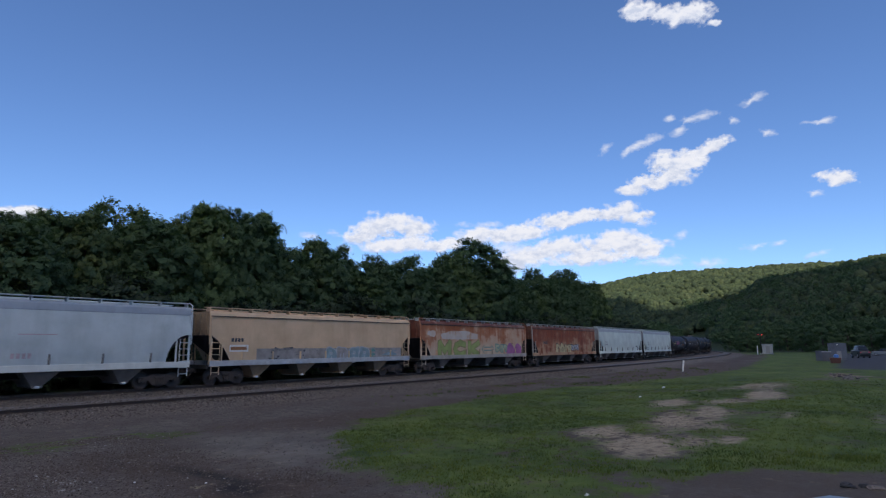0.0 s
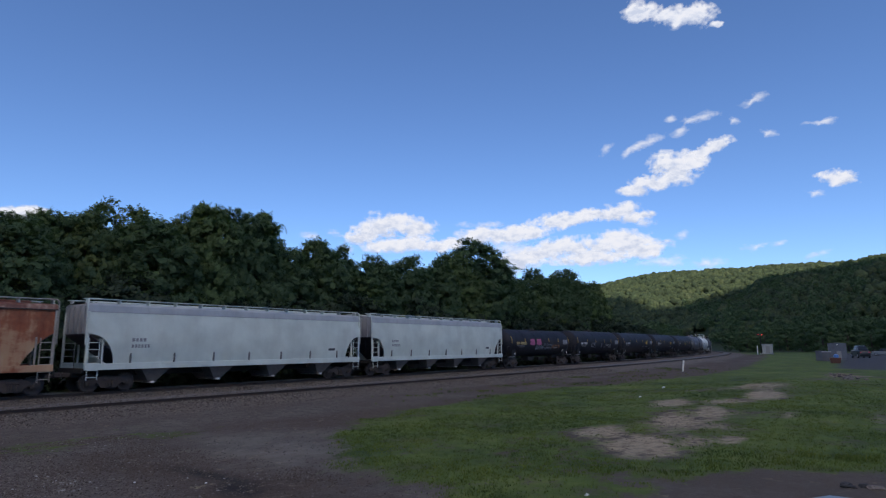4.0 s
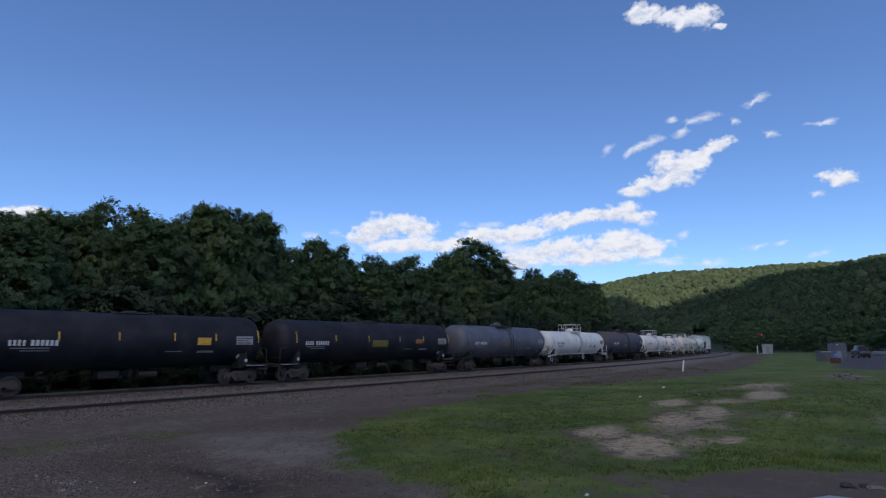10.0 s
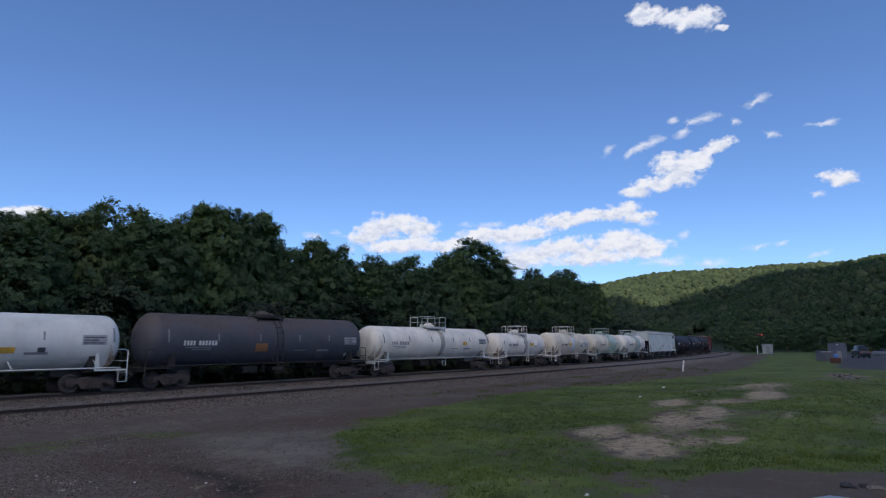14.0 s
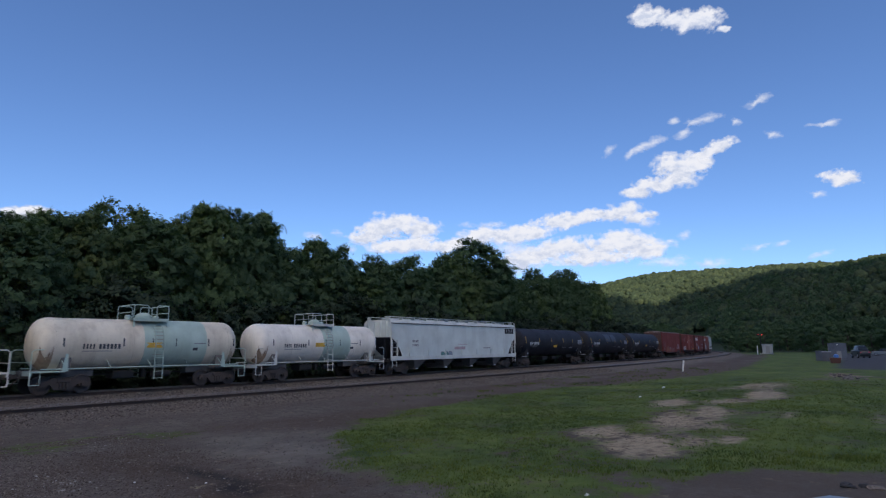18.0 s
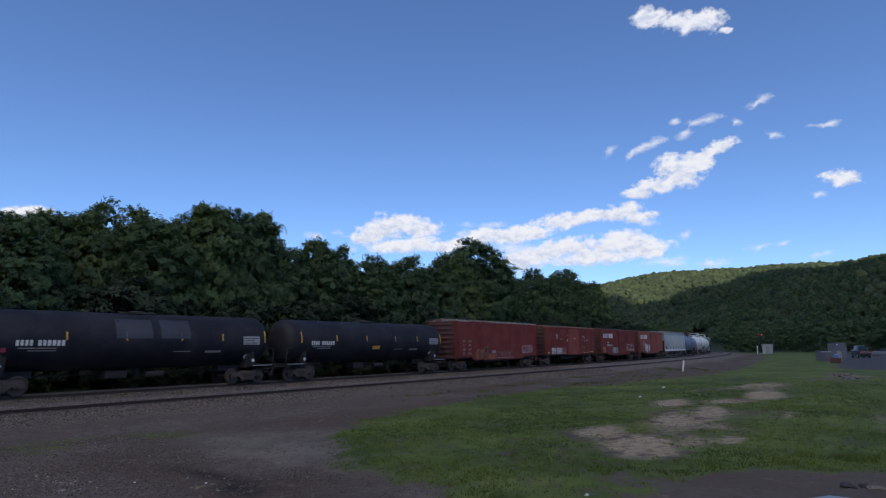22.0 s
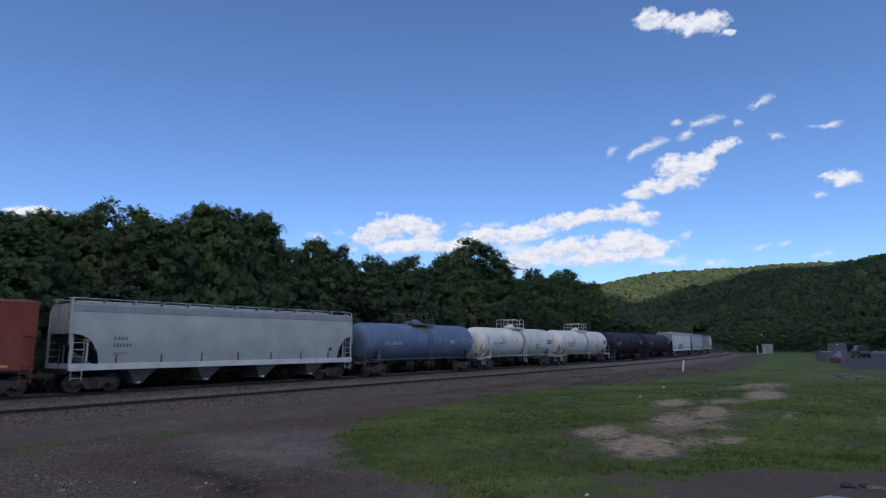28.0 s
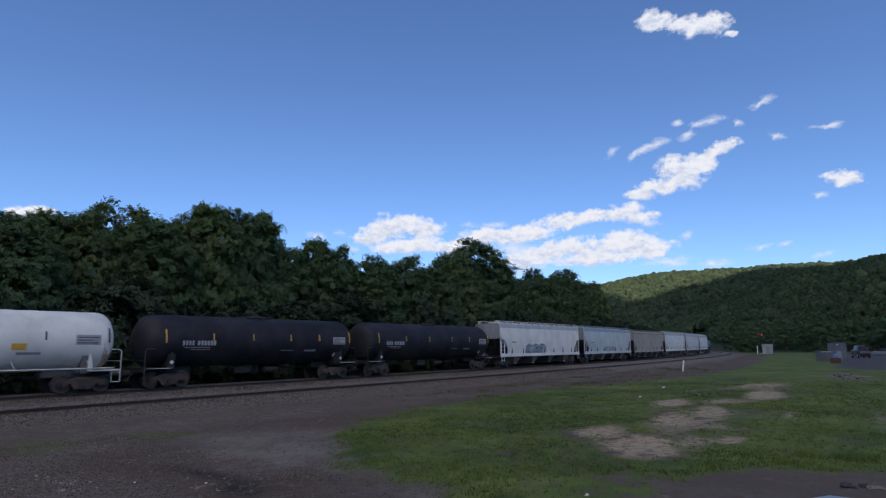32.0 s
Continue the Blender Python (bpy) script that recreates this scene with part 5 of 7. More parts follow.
    c, s, h = tank_car(17.2, M["slate_brown"], "dark slate tank car with brown dust on top", 1.55, 1.0, None, M["under"])
    tank_marks(c, s, h, M["dim"])
    bars(c, s, -1.4, 1.95, 0.9, 0.5, M["sprayorange"], "notice")
    place(c, 239.8, 257.0)
    c, s, h = tank_car(17.3, M["cream"], "dirty off-white tank car with pale railings", 1.38, 1.25, None, M["bay"], chalk)
    tank_marks(c, s, h, M["darkmark"], "dim")
    bars(c, s, 3.4, 2.3, 0.6, 0.3, M["yellow"], "notice")
    place(c, 257.0, 274.3)
    shorts = [(274.3, 286.6), (286.6, 298.8), (298.8, 311.0), (311.0, 323.3)]
    for i, (a, b) in enumerate(shorts):
        lab = ("short off-white tank car with tall railings", "short dirty white tank car with a yellow notice", "short off-white tank car with a wide mint green belt", "short white tank car with a narrow mint green belt")[i]
        c, s, h = tank_car(b - a, M["ivory"] if i in (1, 2) else M["cream"], lab, 1.22 if i < 1 else 1.33, 0.95, (None, None, 1.8, 1.25)[i], M["bay"], (M["cream"], M["cream"], M["green"], chalk)[i], 0.95 if i < 1 else 0.65, 0.78, (0, 0, 1.4, 1.1)[i])
        for f in (0.10, 0.36, 0.50, 0.62, 0.80, 0.95):
            bars(c, s, -h + 2 * h * f, 2.3, 0.08, 0.42, M["darkmark"], "stripe")
        bars(c, s, -h + 2.0, 2.18, 0.62, 0.25, M["darkmark"], "number", 0.07, 4)
        bars(c, s, -h + 2.75, 2.18, 1.1, 0.25, M["darkmark"], "number", 0.06, 6)
        bars(c, s, -h + 2.0, 2.05, 1.4, 0.035, M["dim"], "stencil")
        bars(c, s, (1.2, -1.35, -0.3, -0.9)[i], 2.22, 0.85, 0.28, M["yellow"], "notice")
        if i == 1:
            bars(c, s, -0.35, 1.5, 0.9, 1.75, M["paleblue"], "faded_patch")
            bars(c, s, 2.0, 2.0, 0.8, 0.35, M["spraygrey"], "faded_patch")
            bars(c, s, 3.6, 2.1, 0.8, 0.42, M["spraygrey"], "faded_patch")
        bars(c, s, 2.35, 2.05, 0.3, 0.16, M["darkmark"], "placard")
        bars(c, s, 2.9, 2.15, 1.0, 0.42, M["paleblue"], "faded_patch") if i == 0 else bars(c, s, 2.4, 2.42, 0.7, 0.06, M["dim"], "stencil")
        place(c, a + 0.25, b + 0.25)
    c, s, h = hopper_car(20.2, M["ice"], "ice-blue covered hopper car with a dark corner mark", chalk, chalk, False, chalk)
    bars(c, s, -h + 2.6, 2.55, 0.8, 0.18, M["dim"], "number", 0.06, 4)
    bars(c, s, -h + 2.6, 2.22, 0.8, 0.18, M["dim"], "number", 0.06, 5)
    bars(c, s, h - 2.1, 3.42, 1.75, 0.52, M["ink"], "mark", 0.05, 4, 0.03)
    sprayed(c, s, -h + 6.5, -h + 8.0, 1.15, 1.75, 3, ["teal", "sprayblue"], "dim", 31, "faded teal sprayed letters")
    bars(c, s, -h + 8.4, 1.92, 1.7, 0.26, M["pink"], "stencil", 0.04, 2)
    bars(c, s, -h + 9.0, 2.35, 1.4, 0.05, M["pink"], "stencil")
    bars(c, s, -h + 13.0, 2.0, 1.2, 0.07, M["grey"], "stencil")
    place(c, 323.3, 343.5)
    for i, (a, b) in enumerate([(343.5, 361.0), (361.0, 378.0), (378.0, 395.8)]):
        lab = ("black tank car with yellow stripes and white stencils", "black tank car with grey cleaned patches on top", "black tank car with bold white stencils and yellow stripes")[i]
        c, s, h = tank_car(b - a, M["black"], lab, 1.5)
        tank_marks(c, s, h, M["yellow"], "mark")
        if i == 1:
            for x, w in ((-1.6, 1.9), (0.75, 1.7)):
                bars(c, s, x, 2.72, w, 1.02, M["wiped"], "painted_patch")
            bars(c, s, -h + 1.35, 2.05, 0.2, 0.2, M["red"], "placard")
        else:
            bars(c, s, -0.5, 2.02, 0.8, 0.26, M["yellow"], "notice")
        place(c, a, b)
    # boxcars
    c, s, h = box_car(16.7, M["boxcar"], "dark red boxcar with smooth sides and sprayed patches", None, M["box_roof"], False, True, 4.75)
    for row in range(4):
        bars(c, s, -h + 1.3, 1.45 + 0.38 * row, 0.42, 0.17, M["greywash"], "stencil", 0.07, 3)
        bars(c, s, -h + 2.2, 1.45 + 0.38 * row, 0.48, 0.17, M["greywash"], "stencil", 0.07, 3)
    sprayed(c, s, -h + 3.4, -h + 4.7, 0.95, 1.95, 2, ["fadedorange"], "boxcar_dark", 41, "faded orange sprayed shape")
    sprayed(c, s, -h + 4.8, -h + 5.4, 1.0, 2.2, 1, ["ink"], "fadedorange", 42, "black and orange sprayed shape")
    bars(c, s, -h + 5.6, 0.98, 1.2, 0.45, M["fadedorange"], "painted_patch")
    bars(c, s, -h + 6.2, 1.5, 0.7, 0.3, M["dim"], "painted_patch")
    ribbon(c, s, scrawl(-h + 6.9, -h + 9.9, 1.2, 0.5, 4) + scrawl(-h + 7.0, -h + 9.8, 1.35, 0.4, 5) + [[(-h + 7.0, 1.1), (-h + 8.6, 1.05), (-h + 10.2, 1.1)]], 0.045, M["dim"], "tag", "faded grey sprayed tag")
    sprayed(c, s, h - 3.2, h - 1.2, 1.5, 2.2, 4, ["boxcar"], "spraygrey", 44, "silver outlined sprayed letters")
    place(c, 395.8, 412.5)
    c, s, h = box_car(16.1, M["boxcar"], "red boxcar with an orange-red ribbed door and white graffiti", 0.5, M["boxcar_orange"], True, False, 4.6)
    bars(c, s, -h + 1.7, 1.24, 2.9, 0.72, M["chalkspray"], "painted_patch", 0.05, 4, 0.06)
    ribbon(c, s, scrawl(-h + 1.8, -h + 3.2, 1.35, 0.5, 45) + scrawl(-h + 3.2, -h + 4.5, 1.4, 0.45, 46), 0.07, M["boxcar_dark"], "tag", "dark strokes on the white sprayed patch")
    ribbon(c, s, scrawl(-h + 4.5, -h + 5.6, 1.3, 0.7, 47), 0.06, M["spraygrey"], "tag", "thin white sprayed tag")
    ribbon(c, s, scrawl(h - 4.6, h - 2.2, 1.3, 0.5, 48) + scrawl(h - 4.4, h - 2.4, 1.75, 0.4, 49), 0.05, M["greywash"], "tag", "faded grey sprayed tag")
    for x, z, w, hh, paint in ((-1.75, 2.72, 0.30, 0.24, "mark"), (-1.75, 3.35, 0.26, 0.10, "dim"), (-h + 2.9, 3.4, 0.55, 0.16, "greywash"), (-h + 3.1, 3.0, 0.4, 0.5, "greywash"), (-h + 4.2, 2.9, 0.5, 0.14, "greywash"),
                               (h - 4.3, 3.3, 0.7, 0.14, "greywash"), (h - 4.3, 2.7, 0.12, 0.7, "greywash"), (h - 3.6, 2.6, 0.12, 0.8, "greywash"), (h - 2.9, 2.8, 0.5, 0.12, "greywash"), (0.3, 3.02, 0.5, 0.07, "mark")):
        bars(c, s if abs(x) > 2 else (lambda a, b: -1.64), x, z, w, hh, M[paint], "stencil")
    for x in (-3.2, -2.4, 1.9, 3.4, 4.4):
        bars(c, s, x, 1.27, 0.55, 0.09, M["yellow"], "stripe")
    bars(c, s, h - 1.8, 1.35, 1.0, 0.12, M["yellow"], "stripe")
    bars(c, s, -h + 0.6, 1.35, 0.8, 0.12, M["yellow"], "stripe")
    place(c, 412.5, 428.6)
    for i, (a, b) in enumerate([(428.6, 445.3), (445.3, 461.5)]):
        c, s, h = box_car(b - a, M["boxcar"] if i == 0 else M["boxcar_orange"], "oxide red boxcar with a white striped emblem and silver graffiti", 0.9, None, False, True, 4.6)
        for k in range(5):
            bars(c, s, -h + 1.0 + 0.05 * k, 3.25 + 0.12 * k, 1.9, 0.07, M["mark"], "emblem_stripe")
        bars(c, s, -h + 2.75, 3.22, 1.7, 0.62, M["mark"], "emblem", 0.10, 2, 0.16)
        bars(c, s, -h + 2.6, 2.5, 0.8, 0.20, M["spraygrey"], "number", 0.09, 3)
        bars(c, s, -h + 2.6, 2.1, 2.1, 0.24, M["spraygrey"], "number", 0.12, 6)
        if i == 0:
            sprayed(c, s, -h + 4.6, -h + 7.8, 1.1, 2.0, 5, ["spraygrey", "dim"], "ink", 51, "silver-grey sprayed letters")
            sprayed(c, s, h - 4.6, h - 1.2, 1.5, 2.3, 5, ["boxcar"], "spraygrey", 52, "thin silver sprayed tag")
            bars(c, s, -h + 1.0, 1.2, 0.9, 0.8, M["sprayorange"], "painted_patch")
        else:
            sprayed(c, s, -h + 3.6, -h + 6.4, 1.15, 2.4, 4, ["mark", "sprayblue"], "darkmark", 53, "white and pale blue sprayed letters")
        bars(c, s, h - 1.6, 1.35, 0.6, 0.12, M["yellow"], "stripe")
        place(c, a, b)
    c, s, h = hopper_car(19.8, M["celadon"], "pale grey-green covered hopper car with round sides and grey stencils", M["celadon"], M["ledge"])
    bars(c, s, -h + 2.0, 2.62, 0.75, 0.17, M["grey"], "number", 0.06, 4)
    bars(c, s, -h + 2.0, 2.26, 0.95, 0.19, M["grey"], "number", 0.06, 6)
    bars(c, s, -h + 2.0, 1.98, 0.7, 0.04, M["dim"], "stencil")
    bars(c, s, -h + 2.0, 1.88, 0.9, 0.04, M["dim"], "stencil")
    bars(c, s, h - 2.2, 1.95, 0.3, 0.2, M["darkmark"], "placard")
    place(c, 461.5, 481.3)
    c, s, h = tank_car(15.5, M["blue"], "dusty blue tank car with a grey top platform", 1.5, 1.35, None, M["under"], M["bay"])
    tank_marks(c, s, h, M["sprayblue"], "spraygrey")
    bars(c, s, 3.2, 2.45, 0.6, 0.3, M["sprayyellow"], "notice")
    bars(c, s, h - 1.5, 2.35, 0.95, 0.5, M["noticeblue"], "notice")
    bars(c, s, -1.1, 3.72, 1.7, 0.28, M["rustline"], "rust_stain")
    bars(c, s, -0.4, 3.4, 0.35, 0.35, M["rustline"], "rust_stain")
    place(c, 481.3, 496.8)
    for a, b in ((496.8, 513.2), (513.2, 529.8)):
        c, s, h = tank_car(b - a, white, "white tank car with off-white railings and rusty ladder streaks", 1.49, 1.15, None, M["bay"], chalk)
        tank_marks(c, s, h, M["darkmark"], "dim")
        bars(c, s, 3.0, 2.15, 0.6, 0.3, M["yellow"], "notice")
        place(c, a, b)
    for a, b in ((529.8, 546.0), (546.0, 563.9)):
        c, s, h = tank_car(b - a, M["black"], "black tank car with yellow stripes and grey stencils", 1.5)
        tank_marks(c, s, h, M["yellow"], "spraygrey")
        place(c, a, b)
    tail = [(563.9, 583.8), (583.8, 603.1), (603.1, 622.0), (622.0, 641.0), (641.0, 660.0), (660.0, 680.0)]
    for i, (a, b) in enumerate(tail):
        c, s, h = hopper_car(b - a, [white, M["pale"], M["streak"], white, chalk, white][i], ["white covered hopper car with blue-grey graffiti", "pale blue-grey covered hopper car with pale blue graffiti", "dusty grey-tan covered hopper car", "white covered hopper car", "off-white covered hopper car", "white covered hopper car"][i], None, None, i != 2)
        if i == 0:
            sprayed(c, s, -h + 5.2, -h + 9.8, 1.35, 2.35, 5, ["spraygrey", "sprayblue"], "ink", 61, "silver-blue sprayed letters with a black rim")
        if i == 1:
            sprayed(c, s, -h + 7.0, -h + 11.5, 1.35, 2.0, 5, ["sprayblue", "spraygrey"], "dim", 62, "pale blue sprayed letters")
        bars(c, s, -h + 2.2, 2.5, 0.9, 0.18, M["dim"], "number", 0.06, 5)
        place(c, a, b)
    c, s, h = tank_car(17.5, M["blue"], "blue tank car behind the last hoppers", 1.5, 1.2)
    place(c, 680.0, 697.5)


def stance(x, length):
    """The pose of a car whose middle is at x on the far track."""
    g = length / 2 - 2
    ya, yb = FAR_Y + swing_at(x - g), FAR_Y + swing_at(x + g)
    return Matrix.Translation((x, (ya + yb) / 2, FAR_Z)) @ Matrix.Rotation(math.atan2(yb - ya, 2 * g), 4, 'Z')


# ---- trees ----
LEAF = island_material("summer leaves", [(0.0, (0.086, 0.130, 0.050)), (0.5, (0.100, 0.150, 0.057)), (0.93, (0.118, 0.170, 0.066)), (1.0, (0.150, 0.196, 0.086))], 0.72, 0.35)
LEAF_B = island_material("dark summer leaves", [(0.0, (0.064, 0.106, 0.050)), (0.5, (0.077, 0.124, 0.058)), (1.0, (0.096, 0.146, 0.070))], 0.72, 0.35)
LEAF_C = island_material("olive green leaves", [(0.0, (0.090, 0.122, 0.044)), (0.5, (0.106, 0.142, 0.050)), (0.93, (0.124, 0.160, 0.056)), (1.0, (0.164, 0.190, 0.078))], 0.75, 0.35)
# leaf colour lowered to carry the shade low in the wood
LEAF_SHADE = island_material("understorey leaves darkened for shade", [(0.0, (0.024, 0.038, 0.022)), (0.5, (0.034, 0.052, 0.029)), (1.0, (0.050, 0.070, 0.038))], 0.78, 0.2)


def unit(v):
    return v / (np.linalg.norm(v, axis=1)[:, None] + 1e-9)


def round_normals(me, normals):
    """Shades the leaves of a clump as parts of one round mass."""
    me.normals_split_custom_set_from_vertices(normals.astype(np.float32).tolist())


def crown_mesh(name, clumps, leaves, leaf, rng, material, core=8, middle=0.0, centres=None):
    """Leaves set in overlapping sprays: each clump is a cap of folded leaves that faces outwards and up, over a few larger inner leaves."""
    q = np.array(clumps)
    out = unit(q[:, :3] - (np.array([0.0, 0.0, middle]) if centres is None else centres))
    axis = unit(out * np.array([0.9, 0.9, 0.5]) + np.array([0, 0, 0.62]))
    # sprays of eight leaflets, in pairs along a drooping stalk
    n = len(q) * (leaves // 8)
    own = np.repeat(np.arange(len(q)), leaves // 8)
    d = unit(unit(rng.normal(0, 1, (n, 3))) + axis[own] * rng.uniform(0.55, 1.5, n)[:, None])
    r = q[own, 3] * (rng.uniform(0.66, 1.0, n) ** 0.7 + 0.22 * rng.random(n) ** 4) * (1 + 0.2 * np.sin(5 * d[:, 0] + 3 * own) * np.cos(4 * d[:, 1] + own))
    p = q[own, :3] + d * r[:, None] * np.array([1, 1, 0.78])
    nrm = unit(d * 0.8 + axis[own] * 0.45 + rng.normal(0, 0.36, (n, 3)))
    ax = unit(np.cross(nrm, rng.normal(0, 1, (n, 3))) + (d - axis[own] * 0.35) * 0.9)
    side = unit(np.cross(ax, nrm))
    stalk = leaf * rng.uniform(2.4, 4.4, n)[:, None]
    quads = []
    for j in range(8):
        f, sgn = (j // 2 + 0.5) / 4, 1 if j % 2 else -1
        base = p + ax * stalk * (f - 0.35) - nrm * stalk * 0.22 * f * f
        way = unit(ax * (0.35 + 0.5 * f) + side * sgn + rng.normal(0, 0.22, (n, 3)))
        L = leaf * (1.25 - 0.5 * abs(f - 0.45)) * rng.uniform(0.75, 1.2, n)[:, None]
        wid = unit(np.cross(way, nrm)) * L * 0.30
        mid = base + way * L * 0.5
        quads.append(np.stack([base, mid + wid, base + way * L - nrm * L * 0.22, mid - wid], 1))
    v = np.stack(quads, 1).reshape(-1, 4, 3)
    soft = np.repeat(unit(d * 0.65 + axis[own] * 0.35 + nrm * 0.75), 8, 0)
    n = len(v)
    k = 4 * np.arange(n)[:, None]
    f = np.concatenate([k + np.array([[0, 1, 2]]), k + np.array([[0, 2, 3]])])
    # the inner leaves that close the crown
    m = len(q) * core
    inn = np.repeat(np.arange(len(q)), core)
    e = unit(rng.normal(0, 1, (m, 3)) + axis[inn] * 0.5)
    c = q[inn, :3] - out[inn] * q[inn, 3:4] * np.array([0.3, 0.3, 0]) + e * q[inn, 3:4] * 0.42
    w = q[inn, 3:4] * rng.uniform(0.22, 0.36, (m, 1))
    g = unit(axis[inn] + rng.normal(0, 0.45, (m, 3)))
    h = unit(np.cross(g, rng.normal(0, 1, (m, 3))))
    t = np.cross(g, h)
    v2 = np.stack([c - h * w, c - t * w * 0.8, c + h * w, c + t * w * 0.9], 1)
    k2 = 4 * n + 4 * np.arange(m)[:, None]
    f = np.concatenate([f, k2 + np.array([[0, 1, 2]]), k2 + np.array([[0, 2, 3]])])
    me = stuff_mesh(name, np.concatenate([v.reshape(-1, 3), v2.reshape(-1, 3)]), f, material)
    round_normals(me, np.concatenate([np.repeat(soft, 4, 0), np.repeat(unit(e + g), 4, 0)]))
    return me


def dome(zf):
    """The outline of a broad crown: half width for a height from 0 to 1."""
    return 0.72 + 0.28 * zf / 0.42 if zf < 0.42 else math.sqrt(max(0.0, 1 - ((zf - 0.42) / 0.60) ** 2))


def spire(zf):
    return min(1.0, 1.22 * (1 - zf) ** 0.58 + 0.06)


def tree_kind(seed, height, width, low, leaf_mat, leaves, leaf=0.30, n_clumps=70, outline=dome, clump=0.205, core=18):
    """Trunk and limbs in one tapered mesh and a crown of leaf clumps about the limb ends."""
    rng = np.random.default_rng(seed)
    s = Shape()
    top = height * 0.82
    pts = [Vector((0, 0, -0.3))]
    for k in range(1, 6):
        pts.append(Vector((rng.normal(0, 0.12) * k * 0.5, rng.normal(0, 0.12) * k * 0.5, top * k / 5)))
    r0 = 0.020 * height + 0.03
    for i in range(5):
        s.rod(pts[i], pts[i + 1], r0 * (1 - i / 5.5), 8, r0 * (1 - (i + 1) / 5.5), caps=False)
    clumps = []
    limbs = 14
    for i in range(limbs):
        f = low + (0.95 - low) * (i + 0.5) / limbs
        base = pts[min(4, int(f * 5))].lerp(pts[min(5, int(f * 5) + 1)], f * 5 - int(f * 5))
        a = i * 2.4 + rng.uniform(-0.5, 0.5)
        reach = width * outline((f - low) / (1 - low)) * rng.uniform(0.6, 0.92)
        tip = base + Vector((math.cos(a) * reach, math.sin(a) * reach, rng.uniform(0.05, 0.22) * reach + 0.2))
        mid = base.lerp(tip, 0.5) + Vector((0, 0, 0.12 * reach))
        rr = r0 * (1 - f) * 0.45 + 0.025
        s.rod(base, mid, rr, 6, rr * 0.65, caps=False)
        s.rod(mid, tip, rr * 0.65, 6, 0.012, caps=False)
        for t in (0.7, 1.0):
            q = base.lerp(tip, t)
            clumps.append((q.x, q.y, q.z, width * clump * rng.uniform(0.7, 1.1)))
    turn, bulge = rng.uniform(0, 6), rng.uniform(0, 6, 3)
    i = 0
    while len(clumps) < n_clumps:
        zf = ((i + 0.5) / max(1, n_clumps - 2 * limbs)) ** 0.85
        a = turn + i * 2.39996
        i += 1
        lump = 1 + 0.10 * math.sin(2 * a + bulge[0] + 4 * zf) + 0.07 * math.sin(3 * a + bulge[1] - 7 * zf)
        rr = width * outline(min(zf, 0.995)) * lump * rng.uniform(0.80, 1.0) - width * clump * 0.45
        rr = max(rr, 0.02)
        z = height * (low + (1 - low) * zf) - width * clump * 0.55 * zf + rng.normal(0, 0.25)
        clumps.append((math.cos(a) * rr, math.sin(a) * rr, z, width * clump * rng.uniform(0.62, 1.25)))
    trunk = s.mesh("trunk", M["bark"], True)
    crown = crown_mesh("crown", clumps, leaves, leaf, rng, leaf_mat, core, height * (low + 0.4 * (1 - low)))
    return trunk, crown


def tree(kind, x, y, size, turn, label, group="trees behind the railway", wide=1.0):
    t = tagged(new("tree"), label, "tree", group=group)
    trunk, crown = kind
    part("trunk", trunk, None, t)
    part("crown", crown, None, t)
    t.matrix_basis = Matrix.Translation((x, y, ground_at(x, y) - 0.15)) @ Matrix.Rotation(turn, 4, 'Z') @ Matrix.Diagonal((size * wide, size * wide, size, 1))
    return t


# trees that make the wood's skyline: place along the line, height, half width, kind
SKYLINE = ((9.6, 10.6, 2.1, "green"), (12.1, 10.9, 2.3, "olive"), (14.5, 11.8, 2.1, "green"), (16.6, 11.5, 2.1, "olive"),
           (18.4, 13.3, 1.9, "airy"), (20.7, 13.1, 2.0, "airy"), (20.0, 11.8, 2.6, "green"), (22.9, 12.5, 2.5, "olive"),
           (24.9, 13.9, 2.2, "spire"), (28.0, 13.9, 2.7, "dark"), (31.4, 14.4, 2.9, "spire"), (37.4, 13.0, 2.4, "green"),
           (40.5, 12.4, 2.1, "dark"), (44.7, 11.9, 2.6, "round"), (50.1, 12.4, 2.9, "dark"), (54.4, 13.2, 1.2, "airy"),
           (59.2, 14.1, 3.2, "green"), (64.6, 16.5, 4.6, "round"), (71.3, 14.4, 2.1, "dark"), (82.6, 14.2, 3.2, "dark"),
           (94.8, 15.5, 4.2, "round"), (105.9, 14.4, 3.0, "green"))


# young trees before the wood: place along the line, size
SAPLINGS = ((30.0, 1.02), (48.6, 0.98), (66.0, 0.9), (83.5, 1.05), (101.0, 1.0))


